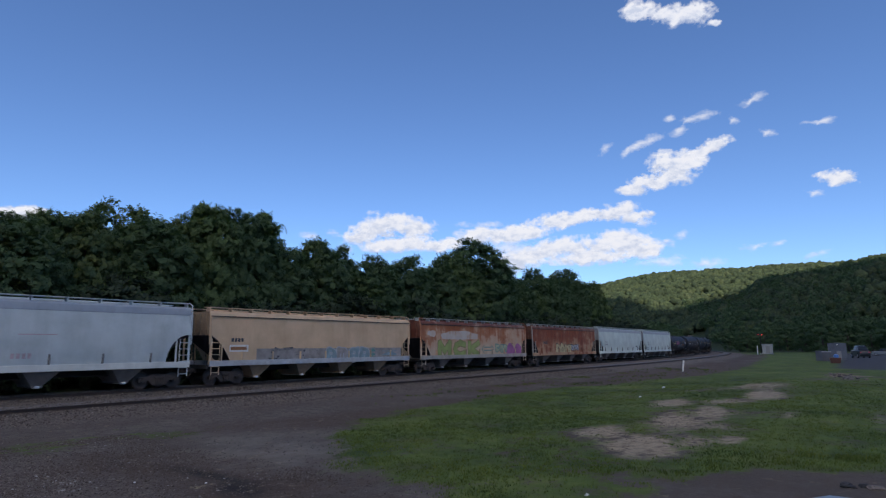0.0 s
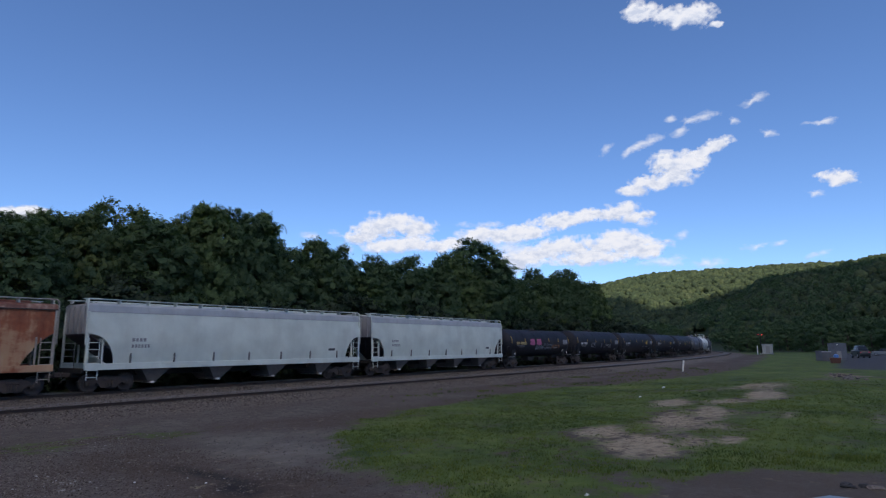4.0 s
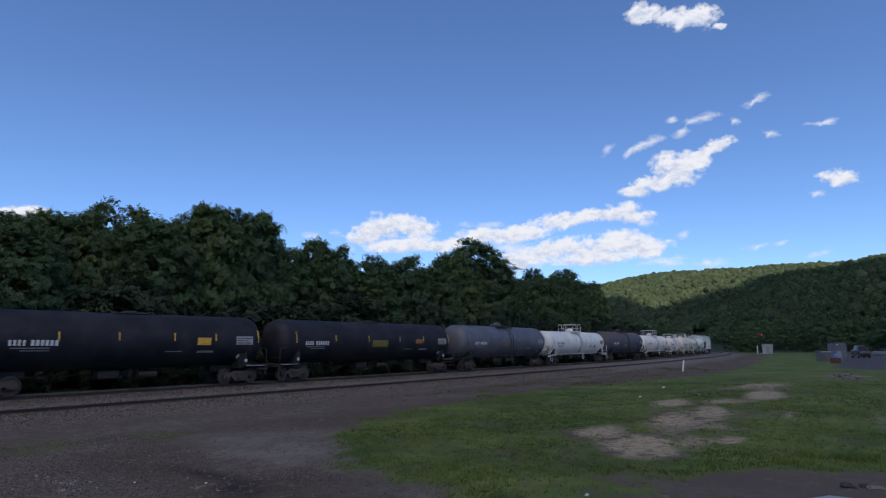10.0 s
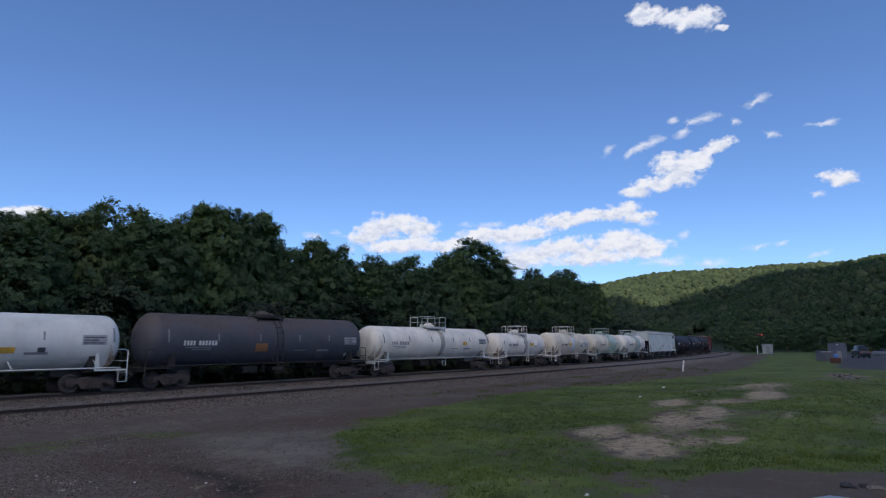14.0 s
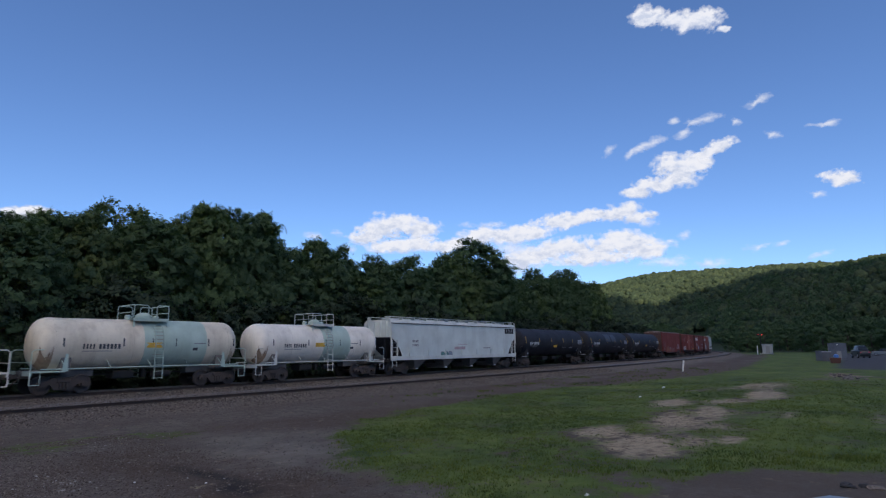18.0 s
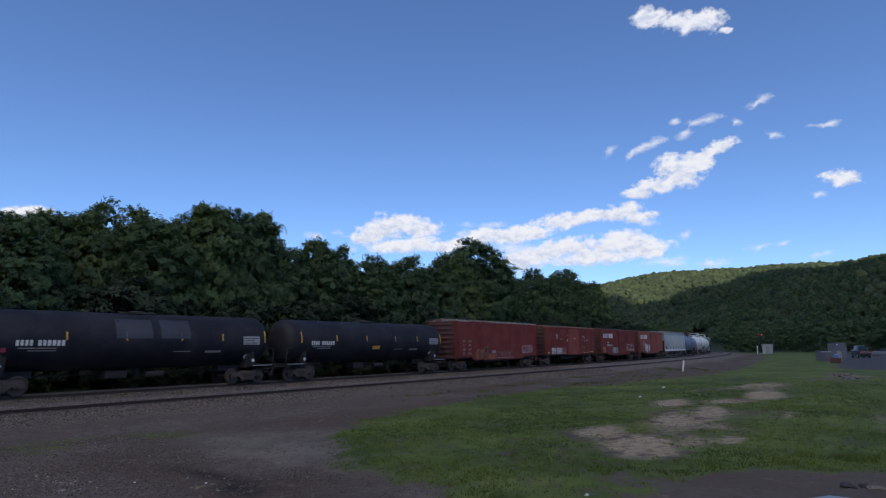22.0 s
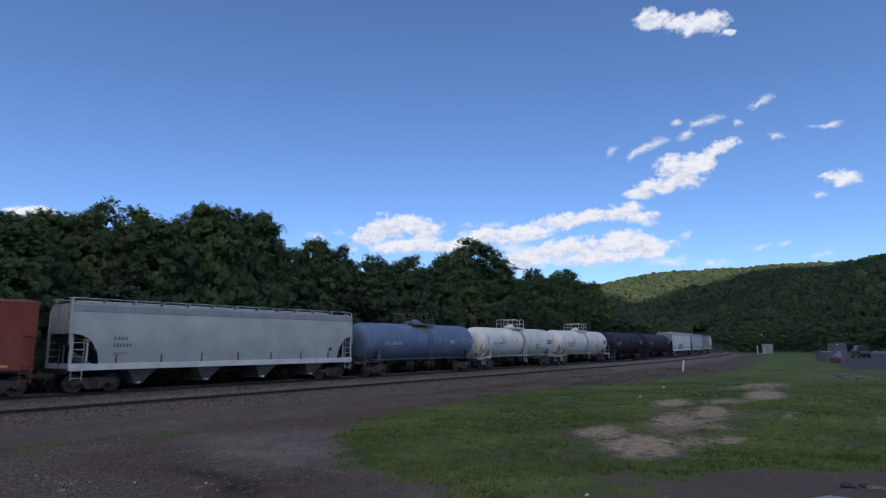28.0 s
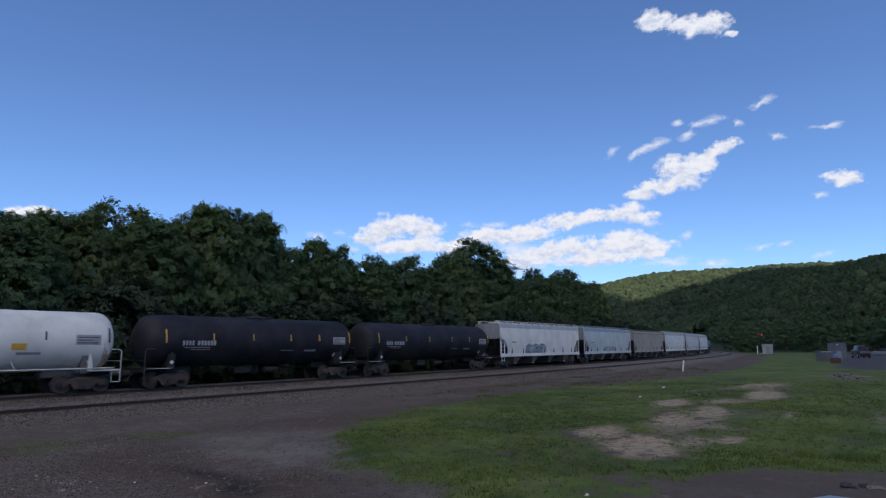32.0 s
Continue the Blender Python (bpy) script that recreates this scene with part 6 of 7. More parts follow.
def build_trees():
    rng = random.Random(5)
    kinds = {k: tree_kind(11 + i, 12, 4.0, 0.04, m, 160, 0.165, 195, o) for i, (k, m, o) in enumerate((("olive", LEAF_C, dome), ("green", LEAF, dome), ("dark", LEAF_B, dome), ("spire", LEAF, spire), ("round", LEAF_B, dome)))}
    names = ["dark", "green", "round", "dark"]
    back = [tree_kind(31 + k, 12, w, 0.06, LEAF_B, 70, 0.34, 70) for k, w in enumerate((4.0, 3.6, 4.2))]
    airy = tree_kind(16, 12, 2.0, 0.72, LEAF_C, 72, 0.21, 52, spire, 0.25, 0)
    bush = tree_kind(18, 3.0, 1.7, 0.02, LEAF_SHADE, 60, 0.18, 40)
    thicket = tree_kind(19, 6.0, 2.7, 0.02, LEAF_SHADE, 90, 0.22, 60)
    labels = {"olive": "olive green broadleaf tree at the edge of the wood", "green": "leafy green broadleaf tree in the line behind the tracks", "dark": "dark green broadleaf tree with leaves down to the ground",
              "spire": "tall green tree with a pointed ragged top", "round": "dark green round-headed tree standing in the wood"}
    for x, h, w, kind in SKYLINE:
        y = FAR_Y + swing_at(x) + 11.0 + rng.uniform(-0.6, 0.8)
        if kind == "airy":
            tree(airy, x, y + 1.0, h / 12.0, rng.uniform(0, 5.58), "slender tree with thin feathery branch tips above the wood", wide=w / 2.0 * 12 / h)
        else:
            tree(kinds[kind], x, y, h / 12.2, rng.uniform(0, 5.58), labels[kind], wide=1.3 * w / 4.0 * 12 / h)
    # lower trees between and in front of them
    hx = [-30, 9, 16, 23, 28, 32, 35, 38, 42, 46, 52, 58, 63, 69, 75, 78, 84, 95, 104, 112, 120, 140, 200, 320]
    hz = [10.8, 11.4, 13.0, 13.9, 14.4, 14.6, 12.6, 12.2, 11.2, 11.4, 12, 13, 13.8, 13.6, 12.4, 12.0, 13.4, 14.6, 13.4, 10, 7.5, 8, 9, 10]
    x, i = -26.0, 0
    while x < 300:
        y = FAR_Y + swing_at(x) + 10.0 + rng.uniform(-0.6, 0.8)
        h = float(np.interp(x, hx, hz)) * rng.uniform(0.84, 0.98)
        k = names[i * 7 % 4]
        tree(kinds[k] if x < 112 else back[i % 3], x, y, h / 12.2, rng.uniform(0, 5.58), labels[k], wide=rng.uniform(0.85, 1.1) * 10.5 / h)
        x += rng.uniform(4.0, 5.4) * (1 if x < 130 else 1.5)
        i += 1
    x = -30.0
    while x < 260:
        y = FAR_Y + swing_at(x) + 17.5 + rng.uniform(-1.5, 2.0)
        h = float(np.interp(x, hx, hz)) * rng.uniform(0.92, 1.02)
        tree(back[i % 3], x, y, h / 12.2, rng.uniform(0, 5.58), "broadleaf tree deeper in the wood", wide=rng.uniform(1.1, 1.4))
        x += rng.uniform(5.0, 7.0)
        i += 1
    # scrub at the foot of the wood, its leaves coloured darker for the shade there
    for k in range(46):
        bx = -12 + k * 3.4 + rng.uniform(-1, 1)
        tree(bush, bx, FAR_Y + swing_at(bx) + 6.6 + rng.uniform(-0.4, 1.2), rng.uniform(0.45, 1.0), rng.uniform(0, 5.58), "green shrub beside the far track, leaves darkened for shade", "shrubs along the far track")
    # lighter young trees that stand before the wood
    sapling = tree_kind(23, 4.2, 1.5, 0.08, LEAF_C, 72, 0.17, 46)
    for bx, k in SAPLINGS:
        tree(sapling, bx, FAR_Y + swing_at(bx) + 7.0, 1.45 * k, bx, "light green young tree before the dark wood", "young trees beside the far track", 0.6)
    # the understorey along the wood's edge, its shade put into the leaf colour
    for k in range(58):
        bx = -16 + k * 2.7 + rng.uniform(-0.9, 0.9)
        tree(thicket, bx, FAR_Y + swing_at(bx) + 7.9 + rng.uniform(-0.5, 0.7), rng.uniform(0.95, 1.35), rng.uniform(0, 5.58), "leafy thicket under the trees, leaves darkened for shade", "thickets along the wood's edge", rng.uniform(0.9, 1.15))
    # wood beyond the bend, at the foot of the ridge
    for k in range(95):
        az = radians(-9 + 40 * (k + rng.random()) / 95)
        r = rng.uniform(232, 330)
        wx, wy = r * math.cos(az), r * math.sin(az)
        n = wy - swing_at(wx) - NEAR_Y
        if -9 < n < 15 or (wx < 226 and wy < 14):
            continue
        tree(back[k % 3], wx, wy, rng.uniform(0.65, 1.05), rng.uniform(0, 5.58), "broadleaf tree at the foot of the wooded ridge", "trees at the foot of the ridge", rng.uniform(1.1, 1.5))


def build_ridge_wood():
    """The wood on the ridge: thousands of uneven crowns, too many to count."""
    rng = np.random.default_rng(77)
    n = 18000
    az = np.radians(np.concatenate([rng.uniform(-2, 28, 15600), rng.uniform(-25, -2, 1200), rng.uniform(28, 48, 1200)]))
    r = np.sqrt(rng.uniform(300 ** 2, 1290 ** 2, n))
    x, y = r * np.cos(az), r * np.sin(az)
    h0 = hill_height(x, y)
    far_bank = y - swing(np.clip(x, -400, 700)) - NEAR_Y
    keep = ((h0 > 2.0) | (r > 420)) & ((np.abs(far_bank - 3) > 16) | (r > 420))
    x, y, r = x[keep], y[keep], r[keep]
    n = len(x)
    size = np.where(r < 640, rng.uniform(1.7, 4.2, n), rng.uniform(2.4, 4.8, n))
    ball = bmesh.new()
    bmesh.ops.create_icosphere(ball, subdivisions=2, radius=1.0)
    d = np.array([v.co[:] for v in ball.verts])
    tri = np.array([[v.index for v in q.verts] for q in ball.faces])
    ball.free()
    k = len(d)
    own = np.repeat(np.arange(n), k)
    c = np.stack([x, y, ground_height(x, y) + size * rng.uniform(0.25, 1.15, n)], -1)
    a = rng.uniform(0, 2 * math.pi, n)
    ca, sa = np.cos(a)[:, None], np.sin(a)[:, None]
    way = np.stack([d[None, :, 0] * ca - d[None, :, 1] * sa, d[None, :, 0] * sa + d[None, :, 1] * ca, np.broadcast_to(d[None, :, 2], (n, k))], -1)
    v = c[:, None] + way * (size[:, None, None] * rng.uniform(0.62, 1.24, (n, k, 1))) * np.array([1.0, 1.0, 1.05])
    f = tri[None] + k * np.arange(n)[:, None, None]
    m = Nodes("wooded slope")
    kind = m.node("ShaderNodeAttribute")
    kind.attribute_name = "crown"
    at = m.place()
    col = m.ramp(kind.outputs["Fac"], [(0.0, (0.032, 0.046, 0.025)), (0.45, (0.042, 0.060, 0.031)), (0.85, (0.050, 0.070, 0.034)), (1.0, (0.064, 0.082, 0.040))])
    leafy = m.ramp(m.noise(0.55, 4, 0.7, at=at), [(0.32, (0.50, 0.52, 0.55)), (0.5, (1.0, 1.0, 1.0)), (0.68, (1.5, 1.46, 1.38))])
    col = m.mix(1.0, col, leafy, 'MULTIPLY')
    col = m.mix(m.ramp(m.noise(0.022, 5, 0.65, at=at), [(0.4, (0, 0, 0)), (0.65, (0.8, 0.8, 0.8))]), col, m.mix(1.0, col, (1.18, 1.08, 0.92), 'MULTIPLY'))
    m.color(col)
    m.bump(m.noise(0.7, 4, 0.7, at=at), 0.9, 0.8)
    m.set(0.9, 0, 0.1)
    me = stuff_mesh("ridge_wood", v.reshape(-1, 3), f.reshape(-1, 3), m.mat, True)
    tint = me.attributes.new("crown", 'FLOAT', 'POINT')
    tint.data.foreach_set("value", rng.random(n)[own].astype(np.float32))
    ob = new("ridge_wood", me)
    tagged(ob, "dense green broadleaf wood covering the long ridge", "woods", kind="stuff")
    # leafy crowns on its near spur
    az, r = np.radians(rng.uniform(-4, 17, 900)), np.sqrt(rng.uniform(305 ** 2, 660 ** 2, 900))
    x, y = r * np.cos(az), r * np.sin(az)
    keep = (hill_height(x, y) > 3.0) & (np.abs(y - swing(np.clip(x, -400, 700)) - NEAR_Y - 3) > 17)
    x, y = x[keep][:420], y[keep][:420]
    n, each = len(x), 26
    wide, tall = rng.uniform(2.6, 4.6, n), rng.uniform(6.5, 11.0, n)
    i = np.arange(n * each)
    zf = (i % each + 0.5) / each
    ring = np.sqrt(np.clip(1 - ((zf - 0.42) / 0.62) ** 2, 0, 1)) * rng.uniform(0.75, 1.0, n * each)
    own = np.repeat(np.arange(n), each)
    mid = np.stack([x, y, ground_height(x, y) + 0.45 * tall], -1)
    turn = i * 2.39996 + own
    clumps = np.stack([x[own] + np.cos(turn) * ring * wide[own], y[own] + np.sin(turn) * ring * wide[own], ground_height(x, y)[own] + tall[own] * (0.12 + 0.86 * zf), wide[own] * rng.uniform(0.26, 0.46, n * each)], -1)
    me = crown_mesh("spur_wood", clumps, 24, 0.5, rng, LEAF_B, 7, 0.0, mid[own])
    tagged(new("spur_wood", me), "leafy dark green crowns on the shaded near slope of the ridge", "woods", kind="stuff")


# ---- yard ----
def build_yard():
    z = ground_at
    # white marker post
    x, y = 64.5, 19.3
    p = tagged(new("marker_post"), "white painted post leaning beside the track", "post")
    s = Shape().box(-0.07, 0.07, -0.05, 0.05, -0.3, 1.30, 0.015)
    part("post", s, M["postwhite"], p)
    part("band", Shape().box(-0.075, 0.075, -0.055, 0.055, 0.95, 1.0, 0.01), M["dim"], p)
    p.matrix_basis = Matrix.Translation((x, y, z(x, y))) @ Matrix.Rotation(radians(8), 4, Vector((math.cos(YAW), math.sin(YAW), 0))) @ Matrix.Rotation(radians(-50), 4, 'Z') @ Matrix.Diagonal((1, 1, 0.86, 1))
    # relay cabinet
    x, y = 190.0, 33.2
    c = tagged(new("relay_cabinet"), "pale grey metal relay cabinet beside the line", "cabinet")
    part("body", Shape().box(-1.3, 1.3, -1.3, 1.3, 0.0, 2.6, 0.04), M["metal"], c)
    part("roof", Shape().box(-1.45, 1.45, -1.45, 1.45, 2.6, 2.78, 0.05), M["metal"], c)
    part("door", Shape().box(-1.36, -1.30, -0.5, 0.5, 0.2, 2.2, 0.02), M["dim"], c, "grey steel door")
    part("base", Shape().box(-1.4, 1.4, -1.4, 1.4, -0.6, 0.0), M["bay"], c)
    c.matrix_basis = Matrix.Translation((x, y, z(x, y) + 0.1)) @ Matrix.Rotation(radians(12), 4, 'Z')
    # signal
    x, y = 191.0, 35.0
    g = tagged(new("railway_signal"), "dark railway signal mast with two lit red lamps", "signal")
    part("mast", Shape().rod((0, 0, -0.5), (0, 0, 5.9), 0.09, 10), M["under"], g)
    part("base", Shape().box(-0.4, 0.4, -0.4, 0.4, -0.4, 0.3, 0.05), M["metal"], g)
    part("ladder", Shape().rod((0.25, -0.2, 0), (0.25, -0.2, 5.3), 0.02, 6).rod((0.25, 0.2, 0), (0.25, 0.2, 5.3), 0.02, 6), M["under"], g)
    n = Nodes("lit red lens")
    n.color((0.3, 0.01, 0.01))
    n.bsdf.inputs["Emission Color"].default_value = (1.0, 0.10, 0.06, 1)
    n.bsdf.inputs["Emission Strength"].default_value = 3.0
    for dy in (-0.5, 0.5):
        hd = part("signal_head", Shape().rod((0.1, dy, 5.5), (-0.08, dy, 5.5), 0.42, 18).box(-0.1, 0.2, dy - 0.16, dy + 0.16, 5.2, 5.8, 0.03), M["under"], g)
        part("lens", Shape().rod((-0.08, dy, 5.5), (-0.12, dy, 5.5), 0.05 if dy > 0 else 0.085, 14), n.mat, hd, "glowing red lens")
        part("hood", Shape().loft([[(xx, dy + 0.26 * math.cos(a), 5.5 + 0.26 * math.sin(a)) for a in np.linspace(0.2, math.pi - 0.2, 9)] for xx in (-0.08, -0.42)], closed=False), M["under"], hd)
    part("bracket", Shape().box(-0.05, 0.05, -0.6, 0.6, 5.4, 5.5, 0.01), M["under"], g)
    g.matrix_basis = Matrix.Translation((x, y, z(x, y))) @ Matrix.Rotation(radians(10), 4, 'Z')
    x, y = 188.0, 35.4
    w = tagged(new("marker_stake"), "thin white stake near the relay cabinet", "post")
    part("stake", Shape().box(-0.12, 0.12, -0.1, 0.1, -0.3, 2.5, 0.02), M["postwhite"], w)
    w.matrix_basis = Matrix.Translation((x, y, z(x, y)))
    # shed at the lot
    shed_blue = painted("dull blue corrugated steel", (0.075, 0.092, 0.125), grime=0.3)
    x, y = 128.5, 11.3
    b = tagged(new("shed"), "dull blue-grey steel shed with a white door panel", "shed")
    part("wall", Shape().box(-2.4, 2.4, -2.4, 2.4, -0.4, 3.85, 0.03), shed_blue, b)
    roof = Shape().loft([[(xx, -2.5, 3.92), (xx, 0, 4.10), (xx, 2.5, 3.92), (xx, 2.5, 3.80), (xx, 0, 3.86), (xx, -2.5, 3.80)] for xx in (-2.5, 2.5)])
    part("roof", roof, shed_blue, b)
    for k in range(16):
        yy = -2.3 + 4.6 * k / 15
        part("rib", Shape().box(-2.44, -2.39, yy - 0.04, yy + 0.04, -0.3, 3.78), shed_blue, b)
    part("door", Shape().box(-2.46, -2.38, -0.9, 0.35, 0.0, 2.0, 0.02), M["dim"], b, "pale door panel")
    part("lamp", Shape().box(-2.75, -2.42, -0.15, 0.25, 3.45, 3.70, 0.05), M["postwhite"], b, "white lamp over the door")
    b.matrix_basis = Matrix.Translation((x, y, z(x, y))) @ Matrix.Rotation(radians(8), 4, 'Z') @ Matrix.Diagonal((0.56, 0.56, 0.72, 1))
    for (x, y, w2, d2, h2, m, lab) in ((115.6, 12.4, 1.1, 0.8, 1.5, shed_blue, "dark blue-grey steel container by the shed"), (112.6, 11.4, 0.7, 0.6, 1.45, M["slate"], "slate grey steel storage box by the shed")):
        o = tagged(new("container"), lab, "container")
        part("body", Shape().box(-w2, w2, -d2, d2, 0, h2, 0.04), m, o)
        part("lid", Shape().box(-w2 - .06, w2 + .06, -d2 - .06, d2 + .06, h2, h2 + 0.12, 0.03), M["metal"] if m is not shed_blue else m, o)
        for k in range(7):
            yy = -d2 + 2 * d2 * (k + 0.5) / 7
            part("rib", Shape().box(-w2 - 0.05, -w2, yy - 0.05, yy + 0.05, 0.1, h2 - 0.1), m, o)
        o.matrix_basis = Matrix.Translation((x, y, z(x, y) - 0.05)) @ Matrix.Rotation(radians(6), 4, 'Z')
    x, y = 100.5, 9.2
    o = tagged(new("dumpster"), "rusty red-brown open dumpster with blue bags", "dumpster")
    dm = painted("rusty dumpster paint", (0.10, 0.035, 0.025))
    part("bin", Shape().loft([[(-0.7, -0.8, 0.1), (0.7, -0.8, 0.1), (0.7, 0.8, 0.1), (-0.7, 0.8, 0.1)], [(-0.9, -0.95, 1.1), (0.9, -0.95, 1.1), (0.9, 0.95, 1.1), (-0.9, 0.95, 1.1)]]), dm, o)
    part("rim", Shape().box(-0.95, 0.95, -1.0, 1.0, 1.1, 1.18, 0.02), dm, o)
    bag = Shape().spin([(-0.4, 0.05), (-0.35, 0.35), (0.0, 0.48), (0.3, 0.40), (0.42, 0.1)], (0.0, -0.2, 1.45), 'z', 12)
    part("bag", bag, plain("blue plastic sheet", (0.06, 0.16, 0.42), 0.4), o, "blue plastic bag", soft=True)
    part("foot", Shape().box(-0.6, 0.6, -0.7, -0.5, 0, 0.1).box(-0.6, 0.6, 0.5, 0.7, 0, 0.1), M["under"], o)
    o.matrix_basis = Matrix.Translation((x, y, z(x, y) - 0.03)) @ Matrix.Rotation(radians(10), 4, 'Z') @ Matrix.Diagonal((0.7, 0.7, 0.7, 1))
    # parked cars in the lot
    for (x, y, turn, col, lab) in ((138.0, 8.5, 22, (0.022, 0.025, 0.028), "dark green-black parked utility vehicle"), (170.0, 6.0, 80, (0.2, 0.21, 0.22), "grey parked car far back in the lot"), (172.0, 2.6, 85, (0.35, 0.35, 0.36), "silver parked car far back in the lot")):
        c = parked_car(x, y, turn, col, lab)
        if x < 150:
            c.matrix_basis = c.matrix_basis @ Matrix.Diagonal((1.0, 1.1, 1.55, 1))
    silver = parked_car(5.07, 0.25, 90, (0.30, 0.38, 0.42), "pale blue-silver parked car close by", 0.0)
    rubble = tagged(new("rubble_heap"), "low heap of broken grey concrete and brown soil", "rubble")
    rng = random.Random(8)
    for k in range(70):
        t = rng.random()
        px, py = 63.5 - 11 * t + rng.gauss(0, 1.2), 6.0 - 2.2 * t + rng.gauss(0, 0.5)
        r = rng.uniform(0.05, 0.15)
        s = Shape().box(-r, r, -r * rng.uniform(.5, .9), r * rng.uniform(.5, .9), -r * 0.5, r * rng.uniform(0.3, 0.6), r * 0.2)
        ob = part("chunk", s, M["rubble"] if k % 3 else M["tie"], rubble)
        ob.matrix_basis = Matrix.Translation((px, py, z(px, py) + r * 0.25)) @ Matrix.Rotation(rng.uniform(0, 6), 4, 'Z') @ Matrix.Rotation(rng.gauss(0, 0.3), 4, 'X')
    rag = tagged(new("clod"), "crumbled dark clods of soil with pale stones beside them", "clod")
    for k in range(11):
        stone = k > 6
        r = rng.uniform(0.035, 0.085)
        s = Shape().box(-r * 1.5, r * 1.5, -r, r, -r * 0.6, r * rng.uniform(0.4, 0.8), r * 0.45)
        s.v = [(vx * rng.uniform(0.75, 1.25), vy * rng.uniform(0.75, 1.25), vz * rng.uniform(0.7, 1.2)) for vx, vy, vz in s.v]
        ob = part("stone" if stone else "lump", s, M["rubble"] if stone else M["under"], rag)
        ob.matrix_basis = Matrix.Translation((rng.gauss(0, 0.07), -0.42 + rng.gauss(0, 0.11) if stone else rng.gauss(0, 0.13), r * 0.3)) @ Matrix.Rotation(rng.uniform(0, 6), 4, 'Z')
    rag.matrix_basis = Matrix.Translation((13.7, 1.25, z(13.7, 1.25)))
    for (x, y, r) in ((38.0, 12.6, 0.12), (30.4, 11.3, 0.08), (10.3, 4.9, 0.05), (6.8, 11.4, 0.035), (6.0, 12.7, 0.03), (24.0, 29.6, 0.09)):
        o = tagged(new("litter"), "scrap of white litter on the ground", "litter", group="litter")
        s = Shape().loft([[(-r, -r * .6, 0), (r, -r * .7, 0), (r * .9, r * .6, 0), (-r * .8, r * .7, 0)], [(-r * .7, -r * .4, r * .9), (r * .6, -r * .5, r * .6), (r * .7, r * .4, r * .8), (-r * .5, r * .5, r * .5)]])
        part("scrap", s, M["postwhite"], o)
        o.location = (x, y, z(x, y) - 0.01)


def parked_car(x, y, turn, color, label, dz=0.0):
    c = tagged(new("parked_car"), label, "car", group="parked cars")
    n = Nodes("car paint")
    n.color(n.ramp(n.noise(2, 3), [(0.3, tuple(q * 0.92 for q in color)), (0.7, color)]))
    n.set(0.35, 0.1, 0.4)
    n.bsdf.inputs["Coat Weight"].default_value = 0.25
    paint = n.mat
    body = Shape()
    st = [(-2.25, 0.62, 0.70, 0.34), (-2.15, 0.80, 0.86, 0.26), (-1.5, 0.88, 0.97, 0.22), (-0.7, 0.90, 1.00, 0.2), (0.8, 0.90, 1.0, 0.2), (1.6, 0.88, 0.98, 0.22), (2.15, 0.78, 0.92, 0.28), (2.25, 0.62, 0.75, 0.36)]
    body.loft([[(xx, -w, lo + 0.1), (xx, -w, hi - 0.12), (xx, -w * 0.86, hi), (xx, w * 0.86, hi), (xx, w, hi - 0.12), (xx, w, lo + 0.1), (xx, w * 0.8, lo), (xx, -w * 0.8, lo)] for xx, w, hi, lo in st])
    part("body", body, paint, c, soft=True)
    cab = Shape()
    cab.loft([[(xx, -w, 0.96), (xx + s, -w * 0.80, 1.46 - dip), (xx + s, w * 0.80, 1.46 - dip), (xx, w, 0.96)] for xx, w, s, dip in ((-1.75, 0.74, 0.75, 0.05), (-0.6, 0.82, 0.0, 0.0), (0.6, 0.82, -0.1, 0.0), (1.3, 0.78, -0.85, 0.06))])
    glass = Nodes("dark car glass")
    glass.color((0.02, 0.025, 0.03))
    glass.set(0.25, 0.0, 0.2)
    part("window", cab, glass.mat, c, "dark tinted window glass", soft=True)
    roof = Shape().loft([[(xx, -w, zz), (xx, -w * 0.8, zz + 0.05), (xx, w * 0.8, zz + 0.05), (xx, w, zz), (xx, w * .8, zz - .03), (xx, -w * .8, zz - .03)] for xx, w, zz in ((-1.05, 0.58, 1.40), (-0.6, 0.66, 1.455), (0.4, 0.66, 1.46), (0.55, 0.62, 1.42))])
    part("roof", roof, paint, c, soft=True)
    for wx in (-1.4, 1.4):
        for wy in (-0.82, 0.82):
            t = part("wheel", Shape().spin([(-0.1, 0.2), (-0.1, 0.31), (-0.06, 0.33), (0.06, 0.33), (0.1, 0.31), (0.1, 0.2)], (wx, wy, 0.33), 'y', 20), M["under"], c, soft=True)
            part("rim", Shape().spin([(-0.105, 0.03), (-0.105, 0.2), (0.105, 0.2), (0.105, 0.03)], (wx, wy, 0.33), 'y', 14), M["metal"], t)
    for wy in (-0.6, 0.6):
        part("headlight", Shape().box(2.12, 2.24, wy - 0.16, wy + 0.16, 0.60, 0.72, 0.03), M["metal"], c)
        part("tail_light", Shape().box(-2.24, -2.12, wy - 0.16, wy + 0.16, 0.64, 0.78, 0.03), M["red"], c)
    c.matrix_basis = Matrix.Translation((x, y, ground_at(x, y) + dz)) @ Matrix.Rotation(radians(turn), 4, 'Z')
    return c


